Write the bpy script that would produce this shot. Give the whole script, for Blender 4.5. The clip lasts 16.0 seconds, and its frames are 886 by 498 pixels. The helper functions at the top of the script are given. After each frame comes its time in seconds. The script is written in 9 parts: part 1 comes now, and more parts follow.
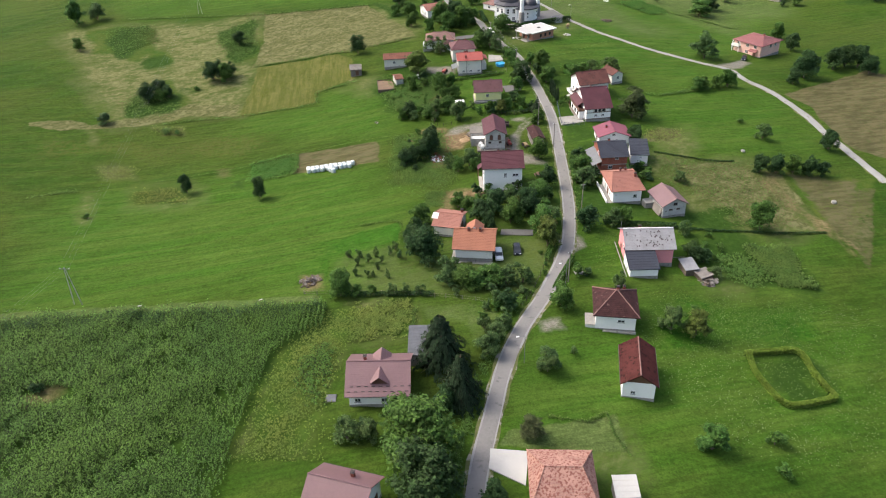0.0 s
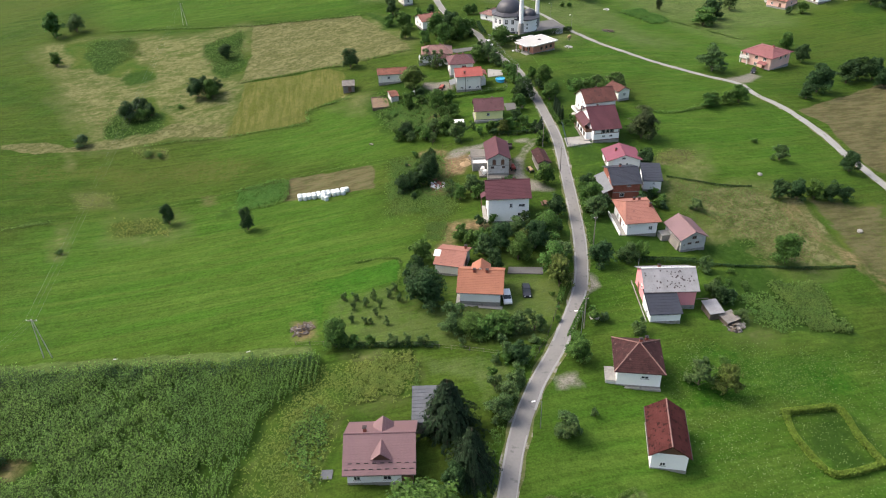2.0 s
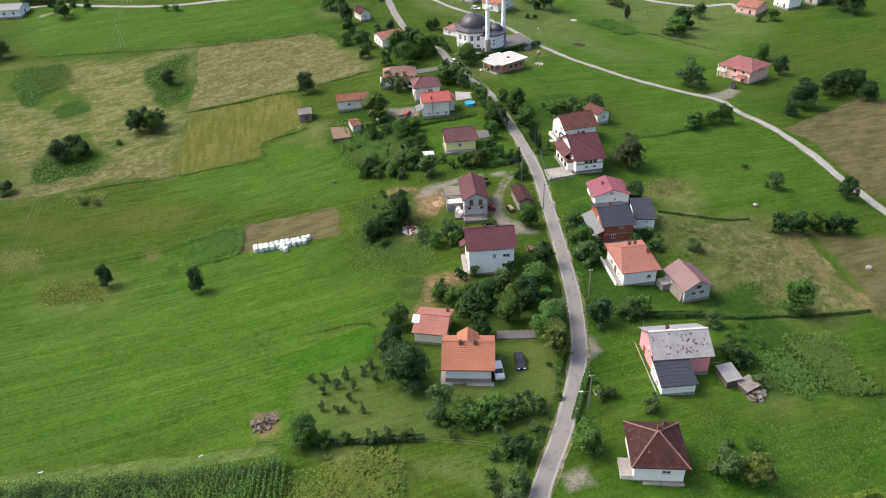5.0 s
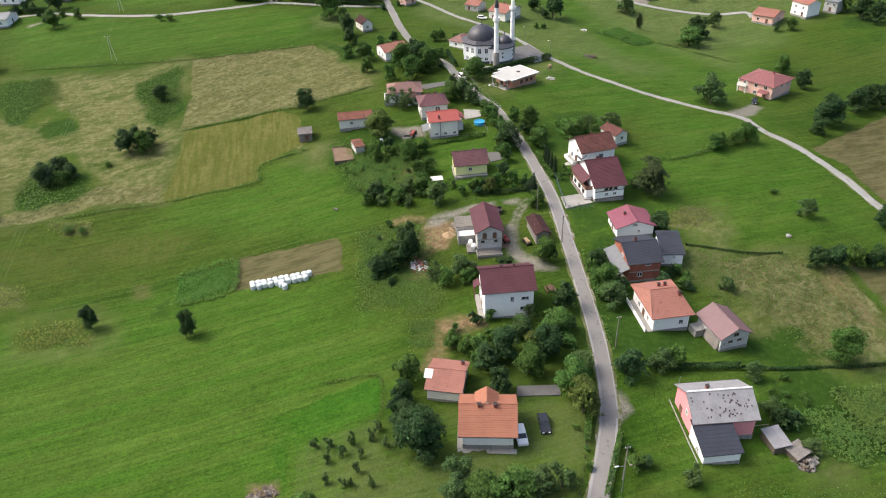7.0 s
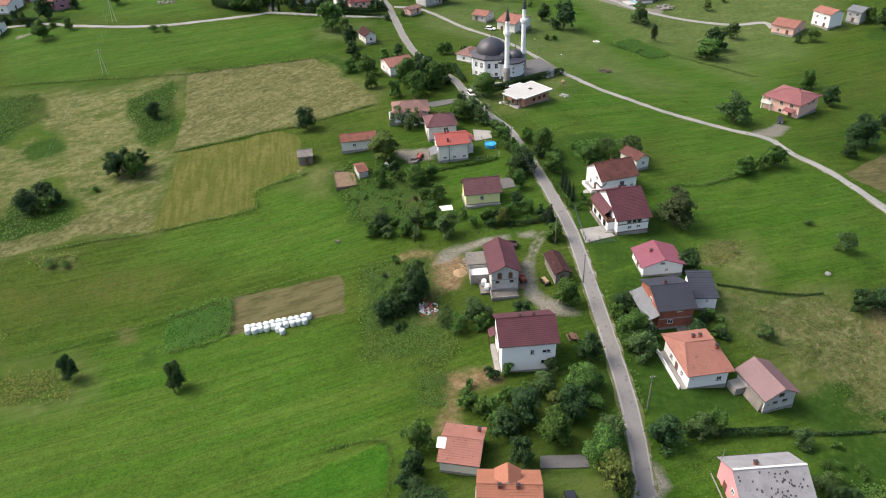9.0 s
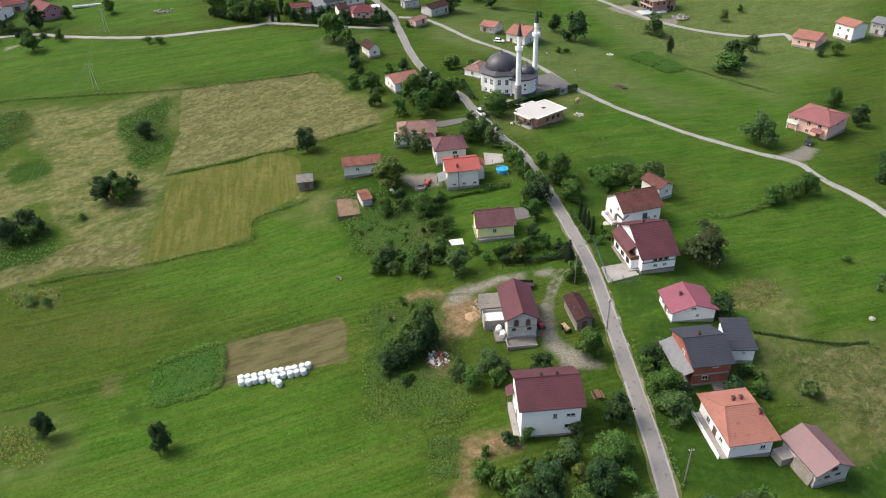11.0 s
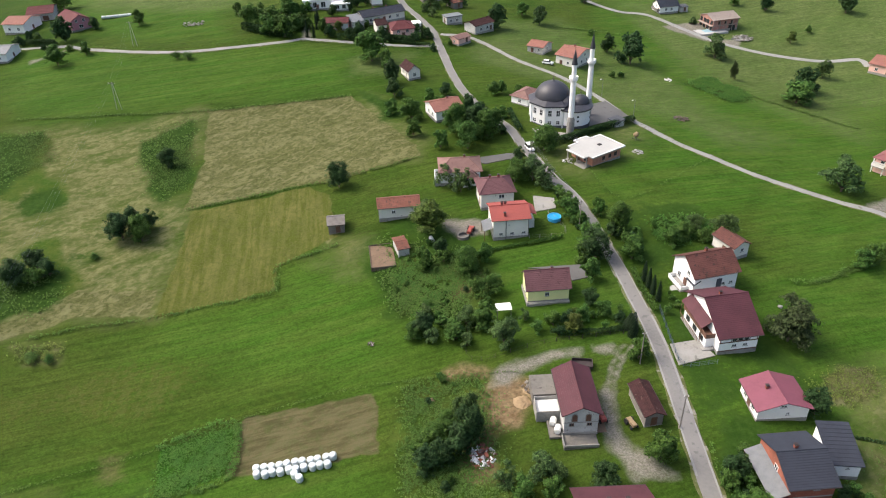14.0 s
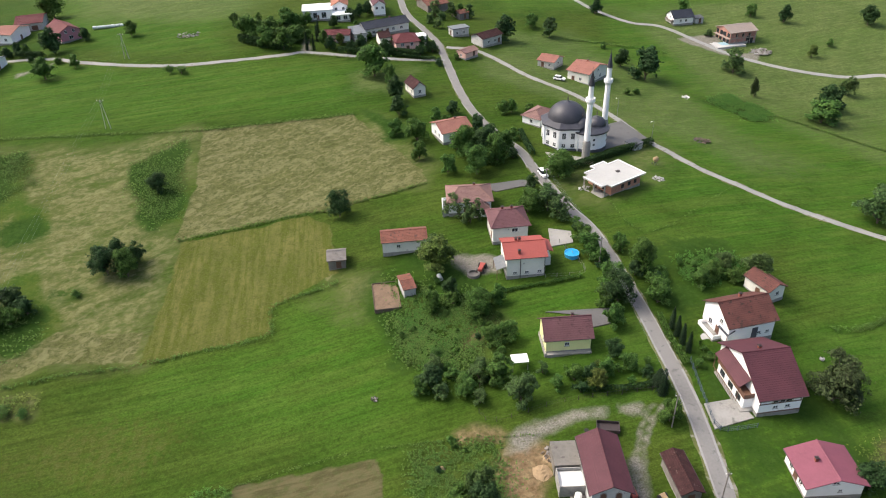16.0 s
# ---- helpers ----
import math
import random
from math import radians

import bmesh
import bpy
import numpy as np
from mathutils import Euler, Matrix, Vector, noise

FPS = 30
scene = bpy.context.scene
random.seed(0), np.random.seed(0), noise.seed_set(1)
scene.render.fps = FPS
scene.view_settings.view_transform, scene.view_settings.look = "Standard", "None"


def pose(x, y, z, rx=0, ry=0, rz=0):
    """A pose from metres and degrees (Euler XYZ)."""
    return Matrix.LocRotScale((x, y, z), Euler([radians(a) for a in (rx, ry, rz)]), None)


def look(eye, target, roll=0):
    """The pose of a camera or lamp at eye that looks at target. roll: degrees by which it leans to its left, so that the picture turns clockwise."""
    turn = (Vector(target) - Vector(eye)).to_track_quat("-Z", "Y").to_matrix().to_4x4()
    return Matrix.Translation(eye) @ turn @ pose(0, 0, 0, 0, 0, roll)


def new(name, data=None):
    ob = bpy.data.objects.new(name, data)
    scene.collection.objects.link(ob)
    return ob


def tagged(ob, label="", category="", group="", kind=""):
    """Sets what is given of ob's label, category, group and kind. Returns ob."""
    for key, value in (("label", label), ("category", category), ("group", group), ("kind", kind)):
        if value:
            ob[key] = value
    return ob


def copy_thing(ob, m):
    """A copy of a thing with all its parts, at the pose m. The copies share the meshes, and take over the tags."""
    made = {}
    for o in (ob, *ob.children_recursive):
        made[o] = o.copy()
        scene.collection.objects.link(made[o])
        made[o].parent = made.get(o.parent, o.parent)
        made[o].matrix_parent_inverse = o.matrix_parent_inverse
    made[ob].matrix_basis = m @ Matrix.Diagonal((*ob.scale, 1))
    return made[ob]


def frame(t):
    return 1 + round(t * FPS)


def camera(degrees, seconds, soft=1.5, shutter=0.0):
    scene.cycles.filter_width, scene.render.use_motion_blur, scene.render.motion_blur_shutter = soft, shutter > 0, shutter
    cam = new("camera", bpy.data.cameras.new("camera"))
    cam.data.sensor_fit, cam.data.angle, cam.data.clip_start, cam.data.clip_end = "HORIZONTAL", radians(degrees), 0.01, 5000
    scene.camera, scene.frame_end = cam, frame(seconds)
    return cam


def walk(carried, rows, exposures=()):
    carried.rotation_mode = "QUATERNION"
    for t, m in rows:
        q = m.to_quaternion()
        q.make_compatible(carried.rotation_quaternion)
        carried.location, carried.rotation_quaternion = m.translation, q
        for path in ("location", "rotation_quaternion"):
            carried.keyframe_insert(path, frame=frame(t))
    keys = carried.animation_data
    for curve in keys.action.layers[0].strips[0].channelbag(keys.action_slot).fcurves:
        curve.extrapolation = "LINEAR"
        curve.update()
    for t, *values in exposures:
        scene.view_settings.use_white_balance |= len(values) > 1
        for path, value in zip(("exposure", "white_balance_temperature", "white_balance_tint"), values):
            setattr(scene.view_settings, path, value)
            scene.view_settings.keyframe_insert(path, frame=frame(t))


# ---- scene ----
cam = camera(63.5, 16.0, soft=1.1)
PATH = [
    (0, (-0.26, -0.701, 90.331), (-0.259, 0.972, 89.235), -2.3),
    (0.5, (-0.78, 3.614, 90.485), (-0.756, 5.286, 89.387), -2.4),
    (1, (-1.267, 7.267, 90.596), (-1.243, 8.939, 89.499), -2.4),
    (1.5, (-1.77, 11.116, 90.784), (-1.746, 12.787, 89.686), -2.4),
    (2, (-2.251, 14.711, 90.932), (-2.227, 16.383, 89.834), -2.3),
    (2.5, (-2.721, 18.495, 91.015), (-2.673, 20.166, 89.917), -2.3),
    (3, (-3.145, 22.177, 91.183), (-3.096, 23.847, 90.084), -2.3),
    (3.5, (-3.58, 25.991, 91.189), (-3.525, 27.661, 90.09), -2.3),
    (4, (-3.869, 29.69, 91.222), (-3.743, 31.354, 90.121), -2.4),
    (6.5, (-5.478, 48.917, 91.575), (-5.343, 50.58, 90.472), -2.4),
    (7, (-5.776, 52.685, 91.626), (-5.64, 54.347, 90.523), -2.4),
    (7.5, (-5.907, 56.691, 91.676), (-5.772, 58.354, 90.573), -2.4),
    (8, (-5.926, 60.542, 91.581), (-5.793, 62.205, 90.479), -2.4),
    (8.5, (-6.085, 64.526, 91.529), (-5.952, 66.19, 90.427), -2.4),
    (11, (-6.743, 83.731, 91.805), (-6.613, 85.396, 90.704), -2.3),
    (11.5, (-6.826, 87.574, 91.854), (-6.738, 89.242, 90.755), -2.3),
    (12, (-6.957, 91.346, 92.022), (-6.909, 93.018, 90.924), -2.3),
    (12.5, (-7.193, 95.29, 92.368), (-7.145, 96.961, 91.269), -2.3),
    (13, (-7.49, 99.038, 92.593), (-7.441, 100.708, 91.494), -2.2),
    (13.5, (-7.71, 102.966, 92.652), (-7.662, 104.637, 91.553), -2.2),
    (14, (-8.014, 106.784, 92.691), (-7.966, 108.454, 91.592), -2.2),
    (14.5, (-8.271, 110.74, 92.644), (-8.224, 112.41, 91.545), -2.1),
    (15, (-8.595, 114.519, 92.66), (-8.548, 116.19, 91.562), -2.0),
    (15.5, (-8.937, 118.384, 92.749), (-8.89, 120.055, 91.651), -2.0),
    (16, (-9.256, 122.033, 92.903), (-9.208, 123.705, 91.805), -2.0),
]
walk(cam, [(t, look(eye, target, roll)) for t, eye, target, roll in PATH], [(0, 1.05), (4, 1.03), (8, 0.965), (11, 0.895), (16, 0.925)])
# world and light: bright overcast, soft high sun
world = bpy.data.worlds.new("sky")
scene.world = world
world.use_nodes = True
wn = world.node_tree
sky = wn.nodes.new("ShaderNodeTexSky")
sky.sky_type, sky.sun_disc = "NISHITA", False
sky.sun_elevation, sky.sun_rotation = radians(50), radians(-70)
sky.dust_density, sky.air_density = 7.0, 1.0
wn.links.new(sky.outputs["Color"], wn.nodes["Background"].inputs["Color"])
wn.nodes["Background"].inputs["Strength"].default_value = 0.15
lamp = bpy.data.lights.new("sun", "SUN")
lamp.energy, lamp.angle, lamp.color = 1.0, radians(24), (1.0, 0.96, 0.9)
sun = new("sun", lamp)
sun.matrix_world = look((-124, 45, 160), (0, 0, 0))


# ---- materials
def mat(name, color, rough=0.85, vary=0.25, fine=6.0, broad=0.35, bump=0.2, metal=0.0, tint=None, coords="Object", island=0.0, each=0.0, stain=None, stain_at=0.62, spec=0.4):
    """A procedural surface: colour varied at two scales, optional stains of another colour, fine relief."""
    m = bpy.data.materials.new(name)
    m.use_nodes = True
    n, l = m.node_tree.nodes, m.node_tree.links
    b = n["Principled BSDF"]
    b.inputs["Roughness"].default_value, b.inputs["Metallic"].default_value = rough, metal
    b.inputs["Specular IOR Level"].default_value = spec
    tc = n.new("ShaderNodeTexCoord")

    def noise_tex(scale, detail=4.0):
        t = n.new("ShaderNodeTexNoise")
        t.inputs["Scale"].default_value, t.inputs["Detail"].default_value = scale, detail
        l.new(tc.outputs[coords], t.inputs["Vector"])
        return t

    def mixed(fac, a, c, kind="MIX"):
        x = n.new("ShaderNodeMix")
        x.data_type, x.blend_type = "RGBA", kind
        for s, v in ((0, fac), (6, a), (7, c)):
            if isinstance(v, (int, float)):
                x.inputs[s].default_value = v
            elif isinstance(v, tuple):
                x.inputs[s].default_value = (*v, 1)
            else:
                l.new(v, x.inputs[s])
        return x.outputs[2]

    def ramp(src, lo, hi):
        r = n.new("ShaderNodeMapRange")
        r.inputs[1].default_value, r.inputs[2].default_value = lo, hi
        l.new(src, r.inputs[0])
        return r.outputs[0]

    small, large = noise_tex(fine), noise_tex(broad, 3.0)
    dark = tuple(c * (1 - vary) for c in color)
    light = tuple(min(1, c * (1 + vary)) for c in (tint or color))
    out = mixed(ramp(large.outputs[0], 0.3, 0.7), dark, light)
    out = mixed(ramp(small.outputs[0], 0.35, 0.65), out, mixed(0.5, out, tuple(min(1, c * (1 + vary * 1.4)) for c in color)))
    if stain:
        s = noise_tex(fine * 0.35, 6.0)
        out = mixed(ramp(s.outputs[0], stain_at, stain_at + 0.08), out, stain)
    if island or each:
        src = n.new("ShaderNodeNewGeometry").outputs["Random Per Island"] if island else n.new("ShaderNodeObjectInfo").outputs["Random"]
        r = n.new("ShaderNodeMapRange")
        k = island or each
        r.inputs[3].default_value, r.inputs[4].default_value = 1 - k, 1 + k
        l.new(src, r.inputs[0])
        hsv = n.new("ShaderNodeHueSaturation")
        l.new(r.outputs[0], hsv.inputs["Value"])
        l.new(out, hsv.inputs["Color"])
        out = hsv.outputs[0]
        if island and each:
            oi = n.new("ShaderNodeObjectInfo")
            r2 = n.new("ShaderNodeMapRange")
            r2.inputs[3].default_value, r2.inputs[4].default_value = 1 - each, 1 + each
            l.new(oi.outputs["Random"], r2.inputs[0])
            h2 = n.new("ShaderNodeHueSaturation")
            l.new(r2.outputs[0], h2.inputs["Value"])
            l.new(out, h2.inputs["Color"])
            out = h2.outputs[0]
    l.new(out, b.inputs["Base Color"])
    if bump:
        bp = n.new("ShaderNodeBump")
        bp.inputs["Strength"].default_value, bp.inputs["Distance"].default_value = bump, 0.05
        l.new(small.outputs[0], bp.inputs["Height"])
        l.new(bp.outputs[0], b.inputs["Normal"])
    return m


M = {
    "white": mat("white_render", (0.86, 0.86, 0.85), 0.9, 0.04, 3, 0.3, 0.1, stain=(0.66, 0.65, 0.62), stain_at=0.68),
    "offwhite": mat("cream_render", (0.7, 0.68, 0.63), 0.9, 0.08, 3, 0.3, 0.1, stain=(0.4, 0.38, 0.35), stain_at=0.66),
    "greywall": mat("grey_blockwork", (0.43, 0.43, 0.42), 0.95, 0.2, 4, 0.6, 0.3, stain=(0.22, 0.21, 0.2)),
    "yellow": mat("yellow_render", (0.78, 0.76, 0.36), 0.9, 0.07, 3, 0.3, 0.1),
    "pink": mat("pink_render", (0.72, 0.28, 0.3), 0.9, 0.08, 3, 0.3, 0.1),
    "palepink": mat("pale_pink_render", (0.75, 0.47, 0.4), 0.9, 0.08, 3, 0.3, 0.1),
    "brick": mat("red_brick", (0.25, 0.085, 0.055), 0.95, 0.25, 9, 0.6, 0.4, stain=(0.4, 0.33, 0.28), stain_at=0.66),
    "concrete": mat("concrete", (0.244, 0.237, 0.222), 0.95, 0.2, 2.5, 0.25, 0.3, stain=(0.148, 0.148, 0.133)),
    "mauve": mat("mauve_metal_roof", (0.144, 0.0817, 0.0882), 0.5, 0.1, 2.5, 0.3, 0.1),
    "maroon": mat("maroon_tile_roof", (0.072, 0.0265, 0.0335), 0.62, 0.2, 3, 0.3, 0.15, spec=0.2),
    "red": mat("red_metal_roof", (0.268, 0.0606, 0.0479), 0.55, 0.1, 3, 0.3, 0.1),
    "pinkred": mat("raspberry_metal_roof", (0.182, 0.06, 0.084), 0.65, 0.1, 2, 0.3, 0.1, spec=0.25),
    "wine": mat("wine_red_roof", (0.106, 0.032, 0.034), 0.75, 0.14, 3, 0.3, 0.15, spec=0.2),
    "plum": mat("plum_tile_roof", (0.108, 0.05, 0.055), 0.7, 0.18, 3, 0.3, 0.15, stain=(0.07, 0.035, 0.035), stain_at=0.6, spec=0.25),
    "mauvepink": mat("mauve_pink_render", (0.5, 0.22, 0.27), 0.9, 0.1, 3, 0.3, 0.1),
    "rosebrick": mat("rose_hollow_brick", (0.33, 0.17, 0.14), 0.95, 0.25, 6, 0.6, 0.3, stain=(0.45, 0.4, 0.36), stain_at=0.62),
    "palewater": mat("pale_pool_water", (0.3, 0.47, 0.53), 0.15, 0.1, 3, 1, 0.05),
    "oldwood": mat("silvery_pole_wood", (0.4, 0.39, 0.37), 0.9, 0.2, 8, 0.8, 0.3),
    "orange": mat("orange_tile_roof", (0.255, 0.102, 0.0606), 0.75, 0.14, 4, 0.3, 0.2, stain=(0.179, 0.0702, 0.0479), stain_at=0.64),
    "rose": mat("rose_tile_roof", (0.2, 0.079, 0.08), 0.75, 0.12, 4, 0.3, 0.15),
    "salmon": mat("salmon_tile_roof", (0.243, 0.105, 0.0798), 0.75, 0.14, 4, 0.3, 0.2, stain=(0.172, 0.0766, 0.0606), stain_at=0.62),
    "dusty": mat("dusty_pink_tile_roof", (0.185, 0.105, 0.0924), 0.8, 0.16, 4, 0.3, 0.2, stain=(0.121, 0.067, 0.0606), stain_at=0.6),
    "redbrown": mat("red_brown_tile_roof", (0.09, 0.037, 0.031), 0.85, 0.3, 4, 0.4, 0.2, stain=(0.05, 0.028, 0.024), stain_at=0.58, spec=0.25),
    "pinkbrick": mat("pale_hollow_brick", (0.42, 0.2, 0.14), 0.95, 0.2, 6, 0.6, 0.3, stain=(0.5, 0.42, 0.36), stain_at=0.64),
    "darkred": mat("dark_red_old_roof", (0.052, 0.0165, 0.015), 0.9, 0.35, 4, 0.4, 0.25, stain=(0.026, 0.0105, 0.0095), stain_at=0.55, spec=0.1),
    "oldtile": mat("weathered_clay_tile", (0.16, 0.0638, 0.0447), 0.9, 0.3, 4, 0.5, 0.3, stain=(0.0958, 0.0479, 0.0383), stain_at=0.56),
    "brown": mat("brown_tile_roof", (0.036, 0.0155, 0.0155), 0.9, 0.4, 4, 0.9, 0.3, stain=(0.13, 0.086, 0.074), stain_at=0.63, spec=0.2),
    "black": mat("anthracite_metal_roof", (0.032, 0.036, 0.048), 0.55, 0.15, 2, 0.3, 0.05, spec=0.2),
    "slate": mat("pale_slate_roof", (0.205, 0.205, 0.215), 0.7, 0.2, 7, 0.6, 0.3, stain=(0.17, 0.17, 0.17), stain_at=0.6),
    "boards": mat("pale_roof_boards", (0.27, 0.222, 0.195), 0.9, 0.12, 3, 0.3, 0.2),
    "oldconcrete": mat("stained_old_concrete", (0.141, 0.132, 0.118), 0.95, 0.2, 2.5, 0.3, 0.3, stain=(0.0814, 0.074, 0.0666)),
    "pale": mat("pale_screed_roof", (0.37, 0.368, 0.355), 0.9, 0.08, 2, 0.2, 0.1),
    "dome": mat("lead_dome_sheet", (0.036, 0.037, 0.047), 0.45, 0.2, 2, 0.3, 0.05),
    "glass": mat("window_glass", (0.03, 0.035, 0.04), 0.08, 0.2, 2, 0.3, 0.0),
    "frame": mat("white_window_frame", (0.75, 0.75, 0.75), 0.5, 0.05, 5, 1, 0.0),
    "woodframe": mat("brown_window_frame", (0.12, 0.06, 0.04), 0.6, 0.15, 8, 1, 0.1),
    "chimney": mat("brick_chimney", (0.22, 0.07, 0.05), 0.9, 0.25, 8, 1, 0.3),
    "dark": mat("dark_flashing", (0.04, 0.03, 0.03), 0.6, 0.2, 5, 1, 0.1),
    "wood": mat("weathered_wood", (0.17, 0.155, 0.14), 0.9, 0.3, 8, 0.8, 0.3),
    "asphalt": mat("worn_asphalt", (0.168, 0.163, 0.157), 0.93, 0.13, 2.2, 0.12, 0.2, stain=(0.127, 0.124, 0.121), stain_at=0.6),
    "drive": mat("grey_asphalt_yard", (0.0983, 0.0967, 0.0967), 0.93, 0.12, 2.2, 0.2, 0.2, stain=(0.0693, 0.0693, 0.0693), stain_at=0.62),
    "mottled": mat("mottled_pale_clay_tile", (0.268, 0.15, 0.121), 0.9, 0.25, 8, 0.6, 0.3, stain=(0.172, 0.067, 0.0511), stain_at=0.5),
    "gravelroad": mat("pale_gravel_lane", (0.227, 0.228, 0.221), 0.95, 0.16, 2.2, 0.15, 0.3, stain=(0.155, 0.15, 0.136), stain_at=0.6),
    "dust": mat("pale_road_dust", (0.236, 0.234, 0.228), 0.95, 0.12, 3, 0.3, 0.1),
    "verge": mat("dusty_verge", (0.0866, 0.0983, 0.0346), 0.95, 0.3, 1.6, 0.2, 0.3, stain=(0.207, 0.197, 0.161), stain_at=0.55, spec=0.15),
    "bale": mat("white_bale_wrap", (0.527, 0.578, 0.578), 0.35, 0.07, 5, 1, 0.1, each=0.08),
    "plastic": mat("white_plastic_sheet", (0.68, 0.68, 0.663), 0.5, 0.06, 3, 0.5, 0.1),
    "blue": mat("blue_pool_water", (0.03, 0.3, 0.55), 0.1, 0.08, 3, 1, 0.05),
    "bluewall": mat("blue_pool_wall", (0.05, 0.35, 0.62), 0.4, 0.08, 3, 1, 0.05),
    "carwhite": mat("white_car_paint", (0.75, 0.75, 0.75), 0.3, 0.03, 5, 1, 0.0),
    "carblack": mat("black_car_paint", (0.02, 0.022, 0.028), 0.12, 0.1, 5, 1, 0.0),
    "carred": mat("red_tractor_paint", (0.3, 0.06, 0.045), 0.5, 0.1, 5, 1, 0.0),
    "tyre": mat("tyre_rubber", (0.02, 0.02, 0.02), 0.9, 0.1, 8, 1, 0.1),
    "tin": mat("dull_tin_sheet", (0.082, 0.088, 0.1), 0.75, 0.2, 4, 0.6, 0.1, spec=0.2),
    "steel": mat("galvanised_steel", (0.13, 0.14, 0.15), 0.5, 0.15, 5, 1, 0.05),
    "bareearth": mat("bare_trodden_earth", (0.144, 0.0983, 0.0635), 0.95, 0.2, 3, 0.4, 0.3, stain=(0.092, 0.075, 0.0462)),
    "sand": mat("building_sand", (0.265, 0.19, 0.11), 0.95, 0.15, 4, 0.8, 0.2),
    "fencepaint": mat("blue_grey_fence_paint", (0.05, 0.075, 0.1), 0.5, 0.15, 5, 1, 0.05),
    "bark": mat("grey_bark", (0.1, 0.08, 0.06), 0.95, 0.3, 6, 1, 0.4),
}


def leaf_mat(name, color, other, rough=0.7, deep=0.5, patch=0.9):
    """Foliage: leaf to leaf and tree to tree it shifts between two greens; some light passes through."""
    m = bpy.data.materials.new(name)
    m.use_nodes = True
    n, l = m.node_tree.nodes, m.node_tree.links
    b = n["Principled BSDF"]
    b.inputs["Roughness"].default_value, b.inputs["Specular IOR Level"].default_value = rough, 0.2
    tc, geo, info = n.new("ShaderNodeTexCoord"), n.new("ShaderNodeNewGeometry"), n.new("ShaderNodeObjectInfo")
    t = n.new("ShaderNodeTexNoise")
    t.inputs["Scale"].default_value, t.inputs["Detail"].default_value = patch, 3.0
    l.new(tc.outputs["Object"], t.inputs["Vector"])

    def fit(src, lo, hi, a, c):
        r = n.new("ShaderNodeMapRange")
        for i, v in enumerate((lo, hi, a, c)):
            r.inputs[1 + i].default_value = v
        l.new(src, r.inputs[0])
        return r.outputs[0]

    def calc(op, a, c):
        x = n.new("ShaderNodeMath")
        x.operation = op
        l.new(a, x.inputs[0]), l.new(c, x.inputs[1])
        return x.outputs[0]

    x = n.new("ShaderNodeMix")
    x.data_type = "RGBA"
    x.inputs[6].default_value, x.inputs[7].default_value = (*color, 1), (*other, 1)
    l.new(calc("ADD", fit(info.outputs["Random"], 0, 1, -0.1, 0.7), fit(t.outputs[0], 0.35, 0.65, -0.15, 0.45)), x.inputs[0])
    h = n.new("ShaderNodeHueSaturation")
    l.new(calc("MULTIPLY", fit(geo.outputs["Random Per Island"], 0, 1, 1 - deep, 1 + deep), fit(info.outputs["Random"], 0, 1, 1.14, 0.86)), h.inputs["Value"])
    l.new(x.outputs[2], h.inputs["Color"])
    l.new(h.outputs[0], b.inputs["Base Color"])
    tr, mx = n.new("ShaderNodeBsdfTranslucent"), n.new("ShaderNodeMixShader")
    l.new(h.outputs[0], tr.inputs["Color"])
    mx.inputs[0].default_value = 0.3
    l.new(b.outputs[0], mx.inputs[1]), l.new(tr.outputs[0], mx.inputs[2])
    l.new(mx.outputs[0], n["Material Output"].inputs["Surface"])
    return m


M.update({
    "leaf": leaf_mat("broadleaf_foliage", (0.0529, 0.123, 0.0245), (0.0826, 0.151, 0.0268)),
    "leafdark": leaf_mat("dark_foliage", (0.026, 0.064, 0.0205), (0.043, 0.086, 0.0235)),
    "leafgrey": leaf_mat("grey_green_foliage", (0.056, 0.108, 0.034), (0.085, 0.136, 0.038)),
    "leafgold": leaf_mat("yellowing_foliage", (0.078, 0.12, 0.024), (0.105, 0.132, 0.028)),
    "leafrust": leaf_mat("rusty_foliage", (0.058, 0.07, 0.028), (0.05, 0.078, 0.025)),
    "needle": leaf_mat("spruce_needles", (0.022, 0.044, 0.021), (0.03, 0.056, 0.023)),
    "corn": leaf_mat("maize_leaves", (0.05, 0.112, 0.021), (0.084, 0.156, 0.026), 0.7, 0.9, 0.1),
    "clover": leaf_mat("vivid_green_crop", (0.055, 0.138, 0.024), (0.098, 0.182, 0.034), 0.8, 0.4, 0.35),
    "rank": leaf_mat("rank_green_growth", (0.066, 0.14, 0.03), (0.108, 0.176, 0.038), 0.8, 0.45, 0.3),
    "lime": leaf_mat("lime_green_growth", (0.135, 0.225, 0.03), (0.173, 0.247, 0.039), 0.8, 0.35),
    "weedpale": leaf_mat("pale_weeds", (0.1, 0.152, 0.03), (0.165, 0.19, 0.042), 0.8, 0.4, 0.3),
    "silver": leaf_mat("pale_flowering_weeds", (0.13, 0.19, 0.075), (0.2, 0.25, 0.12), 0.8, 0.4, 0.3),
    "weed": leaf_mat("tall_weeds", (0.06, 0.122, 0.023), (0.088, 0.142, 0.028), 0.8, 0.4),
})


# ---- mesh helpers
def link_mesh(name, me, material, parent=None, label=""):
    me.materials.append(material)
    ob = new(name, me)
    if parent:
        ob.parent = parent
    if label:
        ob["label"] = label
    return ob


def part(name, bm, material, parent, label=""):
    bmesh.ops.recalc_face_normals(bm, faces=bm.faces)
    me = bpy.data.meshes.new(name)
    bm.to_mesh(me)
    bm.free()
    return link_mesh(name, me, material, parent, label)


